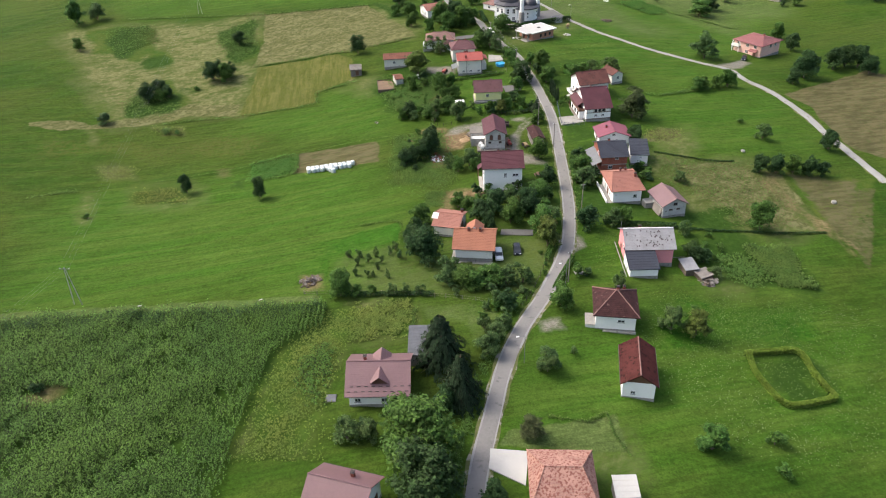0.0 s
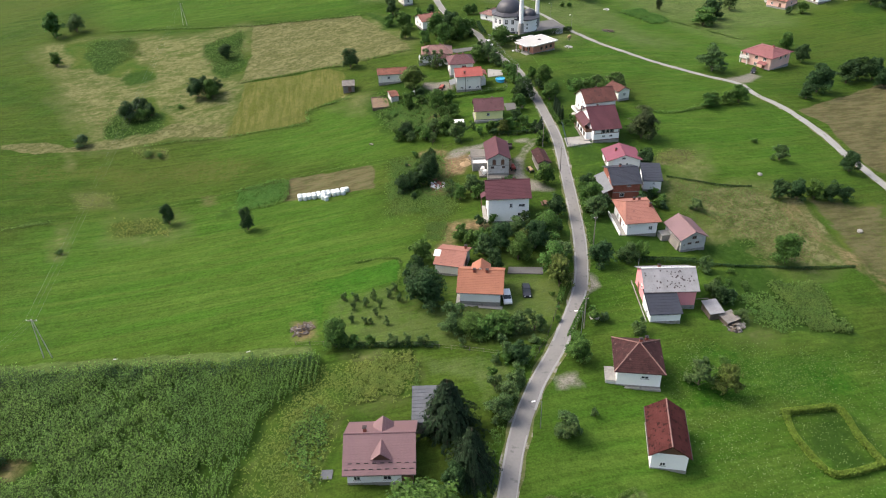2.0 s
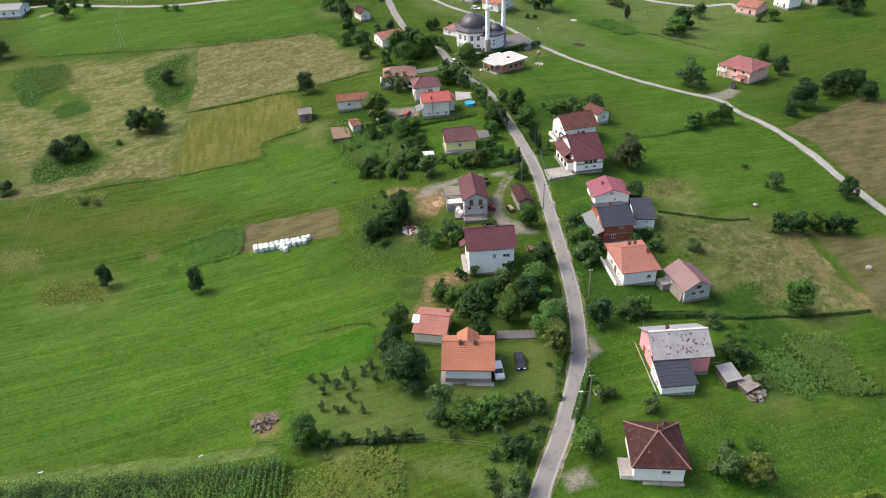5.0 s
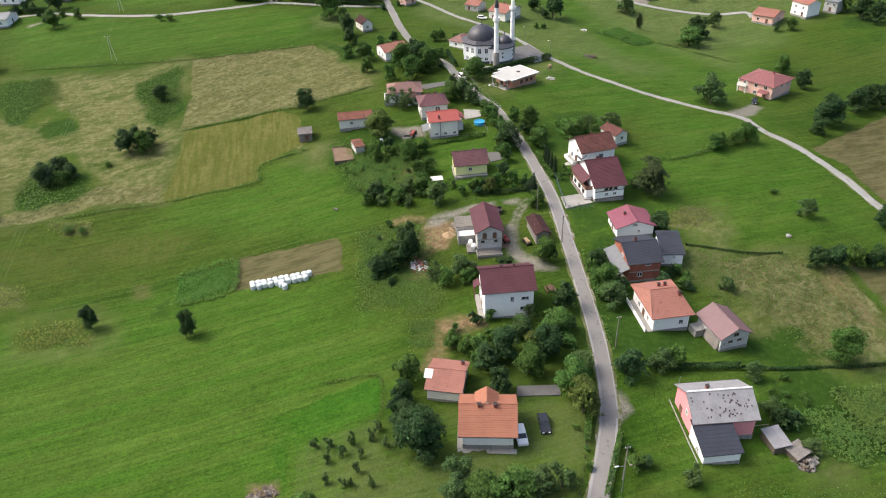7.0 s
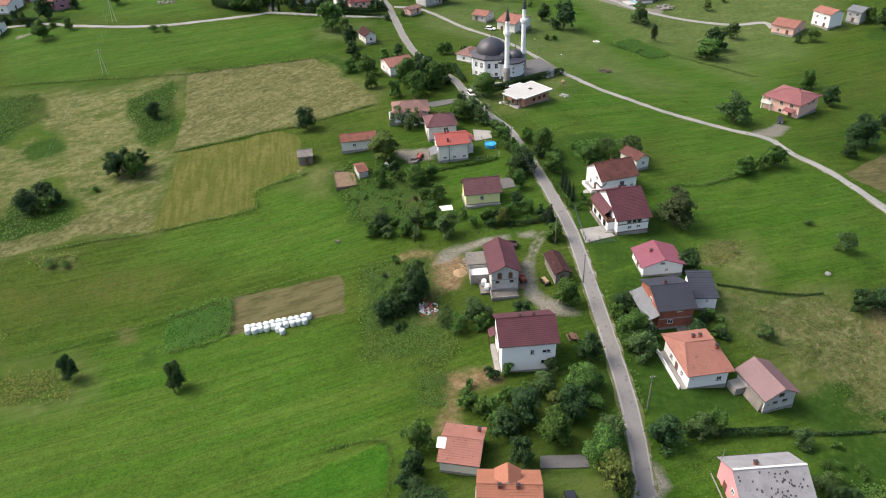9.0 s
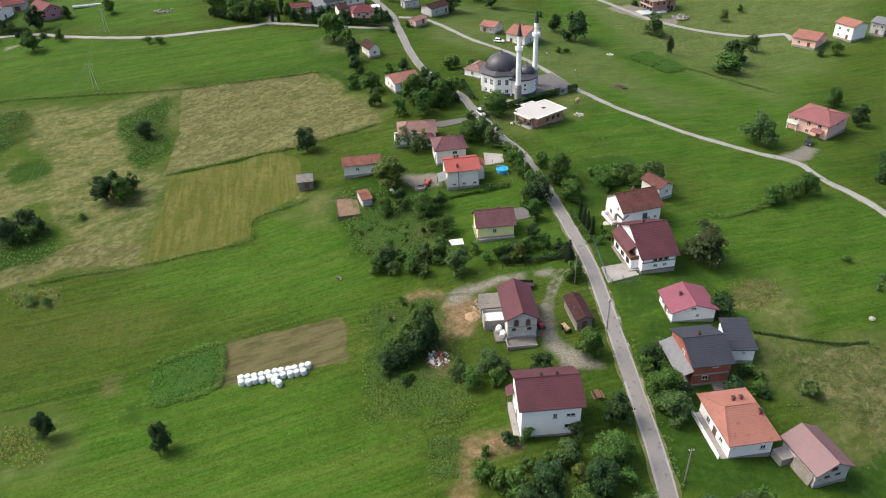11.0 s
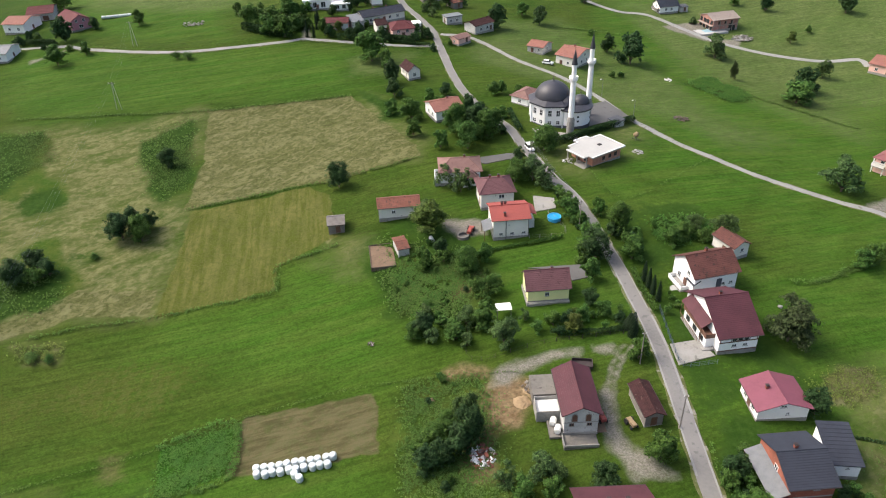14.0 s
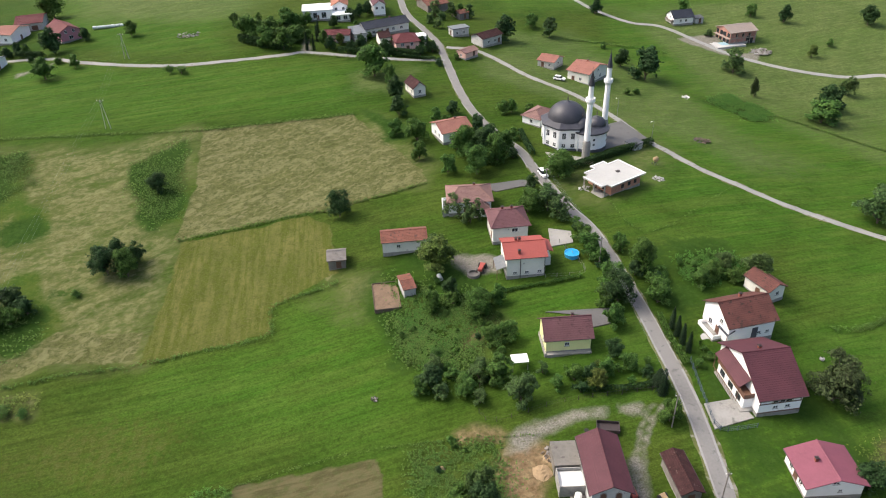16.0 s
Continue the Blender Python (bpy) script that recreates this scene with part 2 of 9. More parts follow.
def sheet(name, verts, faces, material, parent=None, label="", smooth=False):
    me = bpy.data.meshes.new(name)
    me.from_pydata([tuple(v) for v in verts], [], [tuple(f) for f in faces])
    if smooth:
        me.polygons.foreach_set("use_smooth", [True] * len(me.polygons))
    return link_mesh(name, me, material, parent, label)


def box(bm, x0, x1, y0, y1, z0, z1, bevel=0.0, m=None):
    vs = [bm.verts.new((x, y, z)) for z in (z0, z1) for x, y in ((x0, y0), (x1, y0), (x1, y1), (x0, y1))]
    fs = [bm.faces.new([vs[i] for i in f]) for f in ((3, 2, 1, 0), (4, 5, 6, 7), (0, 1, 5, 4), (1, 2, 6, 5), (2, 3, 7, 6), (3, 0, 4, 7))]
    if bevel:
        es = {e for f in fs for e in f.edges}
        out = bmesh.ops.bevel(bm, geom=list(es), offset=bevel, segments=1, affect="EDGES")
        vs = list({v for f in out["faces"] for v in f.verts} | {v for v in vs if v.is_valid})
    if m is not None:
        bmesh.ops.transform(bm, matrix=m, verts=vs)
    return vs


def tube(bm, p, q, r0, r1, sides=8):
    p, q = Vector(p), Vector(q)
    d = (q - p).normalized()
    a = d.orthogonal().normalized()
    b = d.cross(a)
    rings = []
    for c, r in ((p, r0), (q, r1)):
        rings.append([bm.verts.new(c + (a * math.cos(k * math.tau / sides) + b * math.sin(k * math.tau / sides)) * r) for k in range(sides)])
    for k in range(sides):
        j = (k + 1) % sides
        bm.faces.new((rings[0][k], rings[0][j], rings[1][j], rings[1][k]))
    bm.faces.new(rings[0][::-1])
    bm.faces.new(rings[1])


def lathe(bm, profile, x=0.0, y=0.0, sides=24):
    rings = [[bm.verts.new((x + r * math.cos(k * math.tau / sides), y + r * math.sin(k * math.tau / sides), z)) for k in range(sides)] for r, z in profile]
    for a, b in zip(rings, rings[1:]):
        for k in range(sides):
            j = (k + 1) % sides
            bm.faces.new((a[k], a[j], b[j], b[k]))
    bm.faces.new(rings[0][::-1])
    bm.faces.new(rings[-1])


# ---- the lie of the land: a low ridge under the lane, hollows to both sides
HILL_X, HILL_Y, HILL_WIDTH = (-140, -60, 20, 100, 180), (40, 120, 200, 280, 360, 440), 75.0
HILL_Z = (1, 2.9, 3.2, -8.4, -3.9, 2.9, -2.8, 7.2, -3, -1.2, 1.8, -13.1, 4.2, -5.4, -4, 6, -4, 8.6, 1.3, 0.6, -2.6, -1.3, 2.3, -8.5, -6.2, 8.9, 6.3, 3.9, -0.7, 6.8)


def land(x, y):
    z = 0.0
    for k, h in enumerate(HILL_Z):
        z = z + h * np.exp(-((x - HILL_X[k % 5]) ** 2 + (y - HILL_Y[k // 5]) ** 2) / (2 * HILL_WIDTH ** 2))
    return z


def z_at(x, y):
    return float(land(x, y))


def thing(name, x, y, turn=0.0, z=None, label="", category="", group=""):
    ob = new(name)
    ob.empty_display_size = 0.3
    ob.matrix_basis = pose(x, y, z_at(x, y) if z is None else z, 0, 0, turn)
    return tagged(ob, label, category, group)


# ---- ground: one sheet to the horizon, with the cover of each plot as soft masks
def axis(lo, hi, step, far):
    core = np.arange(lo, hi + step, step)
    grow, d = [], step
    while sum(grow) < far:
        d *= 1.35
        grow.append(d)
    out = np.cumsum(grow)
    return np.concatenate([lo - out[::-1], core, core[-1] + out])


GX, GY = axis(-190, 215, 1.0, 4200), axis(30, 455, 1.0, 4200)
PX, PY = np.meshgrid(GX, GY)
COVER = {k: np.zeros(PX.shape) for k in ("straw", "mown", "lush", "soil", "earth", "gravel", "weeds", "dry", "bright", "clover", "lawn")}


def wobble(x, y, s, k=0.0):
    return (np.sin(x * s * 1.3 + k) * np.cos(y * s * 1.1 - k) + 0.6 * np.sin(x * s * 2.9 - y * s * 2.1 + k * 2) + 0.4 * np.cos(x * s * 5.3 + y * s * 4.7))


def inside(x, y, poly):
    """Signed distance to a polygon, positive inside."""
    d, c = np.full(x.shape, 1e9), np.zeros(x.shape, bool)
    for (x0, y0), (x1, y1) in zip(poly, poly[1:] + poly[:1]):
        ex, ey = x1 - x0, y1 - y0
        t = np.clip(((x - x0) * ex + (y - y0) * ey) / (ex * ex + ey * ey + 1e-9), 0, 1)
        d = np.minimum(d, np.hypot(x - x0 - t * ex, y - y0 - t * ey))
        cross = ((y0 > y) != (y1 > y)) & (x < ex * (y - y0) / (ey if abs(ey) > 1e-9 else 1e-9) + x0)
        c ^= cross
    return np.where(c, d, -d)


SOFT = {"straw": 1.0, "mown": 1.0, "lush": 5.0, "soil": 1.0, "earth": 2.0, "gravel": 1.2, "weeds": 2.0, "dry": 6.0, "bright": 7.0, "clover": 0.7, "lawn": 0.6}


def field(kind, poly, amount=1.0, fade=None, soft=None):
    xs, ys = [p[0] for p in poly], [p[1] for p in poly]
    i0, i1 = np.searchsorted(GX, (min(xs) - 12, max(xs) + 12))
    j0, j1 = np.searchsorted(GY, (min(ys) - 12, max(ys) + 12))
    x, y = PX[j0:j1, i0:i1], PY[j0:j1, i0:i1]
    s = soft or SOFT[kind]
    d = inside(x, y, poly) + wobble(x, y, 0.5 / (s + 0.5), len(poly)) * 0.35 * s
    m = np.clip(d / s * 0.5 + 0.5, 0, 1) * amount
    if fade:
        m = m * np.clip((x - fade[0]) / (fade[1] - fade[0]), 0, 1)
    COVER[kind][j0:j1, i0:i1] = np.maximum(COVER[kind][j0:j1, i0:i1], m)


field("straw", [(-77, 332), (-30, 336), (-23, 323), (-13, 306), (-9, 299), (-8, 292), (-31, 284), (-48, 282), (-72, 276), (-72, 300)])
field("mown", [(-70, 275), (-39, 282), (-33, 277), (-30, 258), (-44, 248), (-43, 240), (-69, 234), (-69, 260)])
field("dry", [(-141, 321), (-125, 323), (-102, 326), (-79, 331), (-75, 301), (-72, 275), (-70, 260), (-70, 235), (-86, 235), (-96, 232), (-110, 227), (-163, 315)])
field("weeds", [(-92.2, 310.9), (-79.8, 313.0), (-71.7, 284.7), (-81.0, 284.2)], 0.95, soft=5)
field("weeds", [(-151.6, 317.1), (-134.5, 322.1), (-122.3, 318.8), (-115.0, 298.8), (-119.4, 284.2), (-138.9, 289.5)], 0.95, soft=5)
field("soil", [(-43.7, 202.2), (-19.0, 204.5), (-17.7, 190.0), (-43.8, 188.7)])
field("clover", [(-57.0, 196.2), (-44.6, 200.7), (-43.4, 189.4), (-55.4, 185.3)])
field("lawn", [(-115.9, 116.2), (-90.3, 120.3), (-67.6, 121.1), (-44.1, 120.5), (-27.2, 120.1), (-25.5, 117.8), (-43.4, 117.5), (-66.4, 117.9), (-88.6, 117.0), (-113.4, 112.5)])
field("weeds", [(-31, 100), (-25, 114), (-6, 114), (-6, 105), (-19, 103), (-21, 94), (-23, 75), (-33, 76), (-32, 85)])
field("soil", [(121, 236), (163, 260), (172, 251), (134, 189), (126, 195), (125, 204), (126, 226)])
field("dry", [(62, 184), (90, 184), (89, 170), (92, 159), (82, 145), (73, 145), (65, 148), (64, 162), (60, 174)], 0.92)
field("dry", [(67, 202), (74, 204), (74, 191), (70, 185), (65, 189)], 0.92)
field("earth", [(1.3, 165.7), (9.9, 167.1), (10.8, 162.7), (3.4, 160.0), (1.5, 152.9), (-3.0, 151.3), (-0.3, 157.7)])
field("lush", [(69.0, 142.1), (79.7, 137.7), (69.8, 121.6), (63.3, 125.2)])
field("lush", [(91.0, 354.8), (101.9, 362.0), (110.7, 343.7), (100.8, 337.2)])
field("gravel", [(18.1, 108.0), (22.1, 108.9), (22.4, 105.4), (18.3, 104.5)])
field("earth", [(-31.4, 128.4), (-27.6, 128.4), (-26.5, 122.5), (-29.8, 122.3)])
field("gravel", [(-3.3, 258.5), (3.2, 258.4), (7.5, 256.6), (6.3, 251.6), (-0.0, 250.7), (-2.9, 254.2)])
field("lush", [(-22.9, 257.0), (-9.2, 239.3), (0.7, 230.8), (-1.5, 218.9), (-16.3, 227.4), (-23.6, 242.0)])
field("dry", [(-116, 287), (-82, 302), (-69, 243), (-92, 242), (-107, 246)])
field("dry", [(-31, 254), (-23, 255), (-22, 242), (-28, 243)])
field("lush", [(-16.4, 268.7), (-8.4, 262.7), (3.5, 248.1), (4.7, 236.8), (-9.1, 242.8), (-16.4, 257.8)])
field("dry", [(-25, 334), (-12, 318), (-9, 292), (-22, 294)])
field("lush", [(56.2, 101.6), (67.4, 103.3), (69.9, 94.0), (57.8, 90.4)])
field("bright", [(-108.8, 180.2), (-69.1, 186.8), (-44.2, 196.6), (-18.8, 181.7), (-10.7, 153.8), (-11.2, 141.0), (-21.3, 136.8), (-24.9, 128.2), (-51.3, 123.8), (-81.8, 123.4)])
field("clover", [(-49.9, 139.0), (-30.7, 144.3), (-17.1, 149.1), (-10.0, 152.1), (-10.6, 141.6), (-25.4, 136.4), (-25.5, 125.5), (-32.3, 123.4), (-42.8, 122.0)], 0.9, (-49.9, -10.0))
field("bright", [(-168.7, 399.6), (-98.4, 378.8), (-53.9, 381.4), (-33.0, 375.0), (-27.6, 341.1), (-71.1, 340.7), (-104.7, 333.1), (-138.8, 332.0)])
field("bright", [(-34.8, 259.2), (-16.3, 227.4), (-16.2, 206.7), (-45.2, 214.9), (-69.7, 220.2), (-66.6, 231.6), (-42.4, 238.3)])
field("dry", [(-21.6, 138.5), (-5.2, 144.2), (-3.1, 135.6), (15.1, 152.5), (23.9, 133.0), (19.7, 119.5), (16.3, 115.0), (-16.0, 119.4), (-24.5, 122.2)], 0.3)
field("dry", [(27.3, 295.1), (35.4, 279.4), (52.7, 288.6), (63.6, 307.6), (58.1, 311.8), (40.2, 300.1)], 0.3)
field("lush", [(-110.2, 110.9), (-88.2, 116.2), (-66.3, 117.7), (-34.0, 116.2), (-24.6, 116.5), (-24.3, 109.2), (-29.4, 105.2), (-32.2, 101.3), (-33.0, 96.7), (-33.8, 88.2), (-34.2, 79.7), (-34.3, 70.3), (-34.4, 62.1), (-85.8, 65.7)])
field("weeds", [(-120.8, 293.3), (-114.5, 296.8), (-107.7, 291.3), (-104.2, 281.1), (-112.7, 278.1)], 0.95, soft=5)
field("weeds", [(-107.9, 260.6), (-101.5, 263.6), (-92.9, 252.7), (-89.8, 242.8), (-98.5, 238.7)], 0.95, soft=5)
field("weeds", [(-92.8, 259.0), (-88.4, 259.3), (-86.6, 254.2), (-90.7, 254.3)], 0.95, soft=5)
field("dry", [(-91.2, 182.7), (-82.2, 188.6), (-71.5, 180.2), (-70.9, 171.7), (-85.9, 172.2)], 0.7)
field("weeds", [(-94.6, 191.5), (-86.0, 187.7), (-73.3, 189.1), (-69.5, 172.9), (-80.2, 171.8), (-86.6, 171.7)], 0.55)
field("weeds", [(-85.3, 186.5), (-73.1, 185.7), (-68.0, 177.7), (-80.4, 176.0)], 0.55)
field("dry", [(17.6, 76.8), (28.2, 80.3), (28.3, 70.5), (16.5, 70.4)], 0.7)
field("weeds", [(19.8, 150.0), (28.1, 148.9), (20.3, 121.1), (13.5, 121.8)], 0.55)
field("lush", [(46.9, 260.7), (60.2, 259.3), (61.7, 246.5), (46.6, 238.9), (43.2, 246.7)])
field("dry", [(-4.3, 233.3), (2.0, 235.2), (2.0, 230.6), (-3.5, 228.3)], 0.7)
field("dry", [(-35.1, 248.6), (-28.2, 248.6), (-27.6, 245.4), (-34.1, 245.6)], 0.7)
field("dry", [(60.5, 319.7), (62.5, 309.5), (52.7, 288.6), (34.6, 276.0), (29.3, 285.5)], 0.7)
field("bright", [(14.7, 100.2), (45.8, 116.9), (91.1, 114.3), (66.7, 72.2), (6.5, 70.4), (9.7, 83.7)])
field("bright", [(62.0, 229.5), (115.7, 249.3), (119.1, 217.8), (117.7, 198.3), (111.4, 188.6), (56.6, 188.8)])
field("bright", [(5.5, 243.9), (24.3, 247.1), (25.6, 236.6), (13.8, 235.5), (5.6, 235.0)])
field("bright", [(35.7, 280.8), (50.0, 265.7), (68.5, 277.4), (77.6, 261.9), (58.9, 249.6), (43.1, 260.9)])
field("soil", [(105.9, 169.6), (121.5, 172.4), (97.3, 129.7), (97.6, 147.1)], 0.56)
field("bright", [(68.2, 382.9), (110.2, 377.4), (161.3, 364.2), (107.7, 272.4), (79.9, 283.1), (66.5, 311.3)])
field("straw", [(92, 179), (95, 179), (93, 168), (94, 161), (91, 157), (88, 163), (89, 171)])
field("lush", [(-27.6, 341.1), (-13.1, 329.4), (-10.8, 314.3), (-18.2, 317.2), (-27.2, 331.2)])
field("gravel", [(22.2, 199.5), (24.6, 199.3), (22.5, 190.6), (24.8, 185.5), (28.3, 181.2), (29.4, 179.3), (22.8, 179.0), (20.2, 185.1), (20.7, 191.4)])
field("gravel", [(3.5, 206.5), (8.4, 208.4), (13.6, 210.1), (20.6, 210.2), (19.9, 208.2), (13.7, 207.6), (9.4, 205.7), (6.0, 201.7), (2.7, 202.1)])
field("gravel", [(23.2, 210.7), (27.1, 210.3), (26.1, 208.6), (23.0, 208.9)])
field("earth", [(0.8, 201.6), (3.4, 203.8), (6.5, 205.2), (9.1, 203.6), (11.0, 201.4), (10.9, 199.6), (8.8, 198.2), (6.5, 191.8), (0.6, 192.5)])
field("earth", [(-2.1, 191.8), (1.2, 193.2), (1.4, 186.7), (2.0, 181.2), (-2.4, 181.7), (-3.2, 186.2)])
field("gravel", [(100.1, 417.9), (119.9, 422.5), (116.1, 402.0), (129.8, 401.4), (125.9, 394.5), (116.2, 399.2), (105.8, 409.5)])
field("earth", [(-3.8, 199.0), (2.6, 199.0), (2.6, 197.1), (-4.3, 196.5)])
# far slope given the brighter green in place of distance haze
field("bright", [(16.7, 499.9), (222.9, 476.8), (168.8, 377.9), (136.5, 387.4), (112.0, 413.7), (74.3, 458.9), (32.8, 444.0)])
field("bright", [(-205.0, 555.5), (-97.9, 504.4), (-80.4, 391.4), (-123.7, 394.8), (-153.5, 422.9)])
field("bright", [(24.1, 411.3), (51.1, 406.9), (98.0, 422.8), (116.5, 393.7), (97.0, 370.9), (71.2, 377.8), (50.3, 351.7), (30.5, 375.3)])
field("bright", [(76.3, 441.3), (179.8, 366.2), (125.9, 272.9), (81.9, 256.1), (54.9, 267.1), (35.8, 288.7), (61.3, 353.3)])
field("bright", [(74.0, 255.5), (125.9, 272.9), (86.7, 206.3), (74.2, 223.2)])
field("bright", [(-110.7, 168.4), (-72.1, 179.4), (-11.8, 173.3), (-8.6, 145.4), (-26.0, 122.4), (-58.7, 135.3), (-91.6, 129.9)])
field("straw", [(-39, 281), (-33, 277), (-30, 259), (-32, 255), (-36, 262)])
field("gravel", [(105.9, 262.2), (118.9, 270.2), (121.7, 267.8), (116.1, 261.3), (107.4, 258.5)])
field("lush", [(202.9, 357.4), (220.9, 353.7), (213.2, 341.3), (198.5, 345.4)])
field("lush", [(36.2, 193.1), (49.0, 199.2), (54.5, 178.3), (56.2, 156.8), (49.7, 148.2), (27.3, 150.1)], 0.78)
field("lush", [(35.4, 226.5), (42.5, 227.7), (60.8, 225.6), (62.4, 210.9), (64.4, 198.5), (59.3, 189.7), (35.1, 190.5), (35.5, 201.7)], 0.62)
field("lush", [(31.3, 261.5), (47.1, 260.8), (63.7, 251.9), (61.5, 232.3), (39.7, 229.5), (33.8, 236.8)], 0.62)
field("earth", [(-75.8, 91.9), (-73.2, 94.5), (-68.5, 96.0), (-67.2, 91.5), (-69.6, 89.0), (-74.0, 88.4)], 0.5)
field("bright", [(-96.5, 132.5), (-59.1, 131.3), (-16.7, 128.0), (-16.2, 120.2), (-55.8, 120.7), (-89.7, 119.1)])
field("lush", [(57.6, 98.5), (65.2, 99.8), (66.8, 90.8), (59.3, 88.8)])
field("lush", [(39.8, 148.4), (62.0, 154.7), (74.9, 159.2), (81.0, 147.0), (65.7, 124.1), (50.4, 124.7), (60.8, 145.9)], 0.78)
field("lush", [(40.0, 173.0), (47.9, 180.2), (44.3, 160.3), (53.7, 153.4), (41.8, 148.2), (35.3, 150.2)], 0.78)
field("lush", [(69.8, 138.4), (80.2, 139.4), (81.6, 133.4), (81.2, 123.0), (73.7, 122.6), (65.8, 121.5), (60.8, 128.1), (61.6, 133.5)])
field("dry", [(60.2, 128.1), (65.8, 121.5), (61.4, 119.3), (56.8, 120.7)], 0.75)
field("straw", [(93.5, 177.3), (93.5, 172.9), (94.8, 163.3), (94.1, 160.3), (92.0, 160.9), (90.1, 167.8), (89.8, 172.8)])
field("dry", [(68.5, 182.7), (89.9, 182.4), (91.2, 174.4), (91.0, 166.8), (94.2, 147.6), (80.1, 146.1), (65.4, 145.1), (66.2, 155.9), (66.0, 165.1), (62.7, 175.1)])
field("weeds", [(97.3, 177.2), (122.2, 176.5), (102.4, 146.1), (97.2, 148.1), (95.0, 163.3)], 0.9)
field("straw", [(99.6, 156.6), (110.8, 158.9), (101.8, 145.1), (99.2, 147.1)], 0.55)
field("weeds", [(-14.1, 205.0), (-3.6, 206.4), (2.8, 200.0), (3.7, 187.2), (5.4, 175.9), (-0.2, 168.0), (-13.9, 173.6), (-15.1, 190.4)], 0.8)
field("earth", [(-5.3, 208.1), (1.5, 207.8), (3.2, 206.3), (0.3, 205.4), (-5.0, 206.2)], 0.9)
field("earth", [(-2.4, 234.6), (1.1, 235.7), (1.9, 232.2), (-2.3, 229.3), (-3.2, 231.4)], 0.6)
field("lawn", [(-25.3, 125.1), (-25.2, 136.2), (-10.7, 140.7), (-9.4, 130.5), (0.3, 128.9), (3.7, 142.6), (23.8, 139.7), (25.0, 132.4), (18.3, 118.9), (-0.7, 117.5), (-20.0, 118.5)], 0.5)
field("lawn", [(9.2, 79.5), (18.5, 80.9), (27.4, 83.1), (27.9, 75.3), (22.0, 75.1), (11.5, 76.0), (7.0, 76.0)])
field("gravel", [(29.9, 141.9), (31.7, 139.0), (32.7, 135.6), (30.4, 134.0), (27.7, 132.2)])
field("earth", [(88.1, 172.6), (89.3, 163.1), (92.8, 153.3), (96.5, 137.9), (97.5, 137.9), (93.8, 153.3), (90.3, 163.1), (89.1, 172.6)], 0.75)
field("earth", [(91.3, 174.6), (91.6, 160.9), (94.9, 152.3), (98.3, 140.7), (99.3, 140.7), (95.9, 152.3), (92.6, 160.9), (92.3, 174.6)], 0.75)
field("dry", [(-82.8, 182.1), (-76.3, 185.8), (-70.5, 181.3), (-68.4, 173.5), (-78.6, 173.1)], 0.8)
field("earth", [(-69.1, 193.2), (-65.4, 195.2), (-63.1, 191.1), (-65.9, 188.5)], 0.35)
field("lush", [(-140.6, 320.9), (-126.2, 324.1), (-121.3, 306.0), (-124.1, 295.3), (-126.5, 285.2), (-132.6, 292.0), (-143.5, 317.0)], 1.0, soft=5)
field("lush", [(-93.5, 313.8), (-80.5, 330.5), (-77.0, 318.0), (-74.4, 292.6), (-78.3, 280.4), (-84.8, 287.1), (-91.0, 300.9)], 1.0, soft=5)
field("lush", [(-117.7, 285.1), (-109.9, 288.3), (-104.5, 281.8), (-107.1, 275.8), (-113.4, 275.8)], 1.0, soft=5)
field("lush", [(-114.2, 249.0), (-108.9, 256.6), (-97.1, 251.5), (-91.1, 242.0), (-95.4, 235.4), (-107.5, 233.3)], 1.0, soft=5)
field("lush", [(-93.5, 257.7), (-88.1, 259.3), (-86.1, 254.9), (-91.5, 253.8)], 1.0, soft=5)
field("clover", [(42.3, 117.4), (47.5, 119.8), (57.7, 118.5), (83.4, 118.7), (73.1, 102.9), (56.4, 101.9), (46.6, 95.6), (34.2, 96.0)], 0.56, soft=6)
field("gravel", [(-52.1, 387.8), (-48.6, 387.6), (-51.0, 405.7), (-51.8, 405.7)])
field("gravel", [(-149.4, 382.9), (-145.0, 388.0), (-144.5, 390.0), (-149.6, 384.9), (-155.1, 382.1), (-153.5, 378.3)])
field("straw", [(-137.9, 227.3), (-123.9, 229.6), (-117.2, 227.1), (-106.5, 231.5), (-94.0, 237.9), (-89.6, 244.7), (-71.1, 243.6), (-69.9, 235.0), (-87.1, 235.0), (-102.5, 226.5), (-115.9, 223.7), (-124.8, 221.9), (-136.4, 223.8)])
field("dry", [(-103.8, 197.6), (-98.6, 199.1), (-92.0, 196.7), (-90.5, 190.2), (-99.2, 189.5)], 0.68, soft=2.5)
field("dry", [(-102.9, 182.7), (-99.7, 183.2), (-95.2, 170.9), (-93.0, 162.4), (-96.0, 163.0)], 0.68, soft=2.5)
field("dry", [(-82.7, 182.5), (-77.4, 184.8), (-71.3, 179.6), (-70.0, 173.4), (-74.3, 171.8), (-84.7, 171.6)], 0.68, soft=3)
field("weeds", [(-88.9, 180.7), (-83.0, 183.6), (-79.3, 175.2), (-85.4, 173.5)], 0.9, soft=2)
field("dry", [(-96.7, 226.8), (-86.3, 227.5), (-85.2, 221.3), (-91.3, 220.3)], 0.9, soft=1.5)
field("dry", [(-117.1, 222.5), (-113.3, 222.9), (-109.3, 212.2), (-111.5, 212.0)], 0.7, soft=1.5)
field("earth", [(-69.7, 196.3), (-62.9, 197.0), (-61.6, 189.0), (-67.2, 188.7)], 0.35)
field("lush", [(-62, 188), (-57, 190), (-56, 181), (-61, 180)], 0.7)
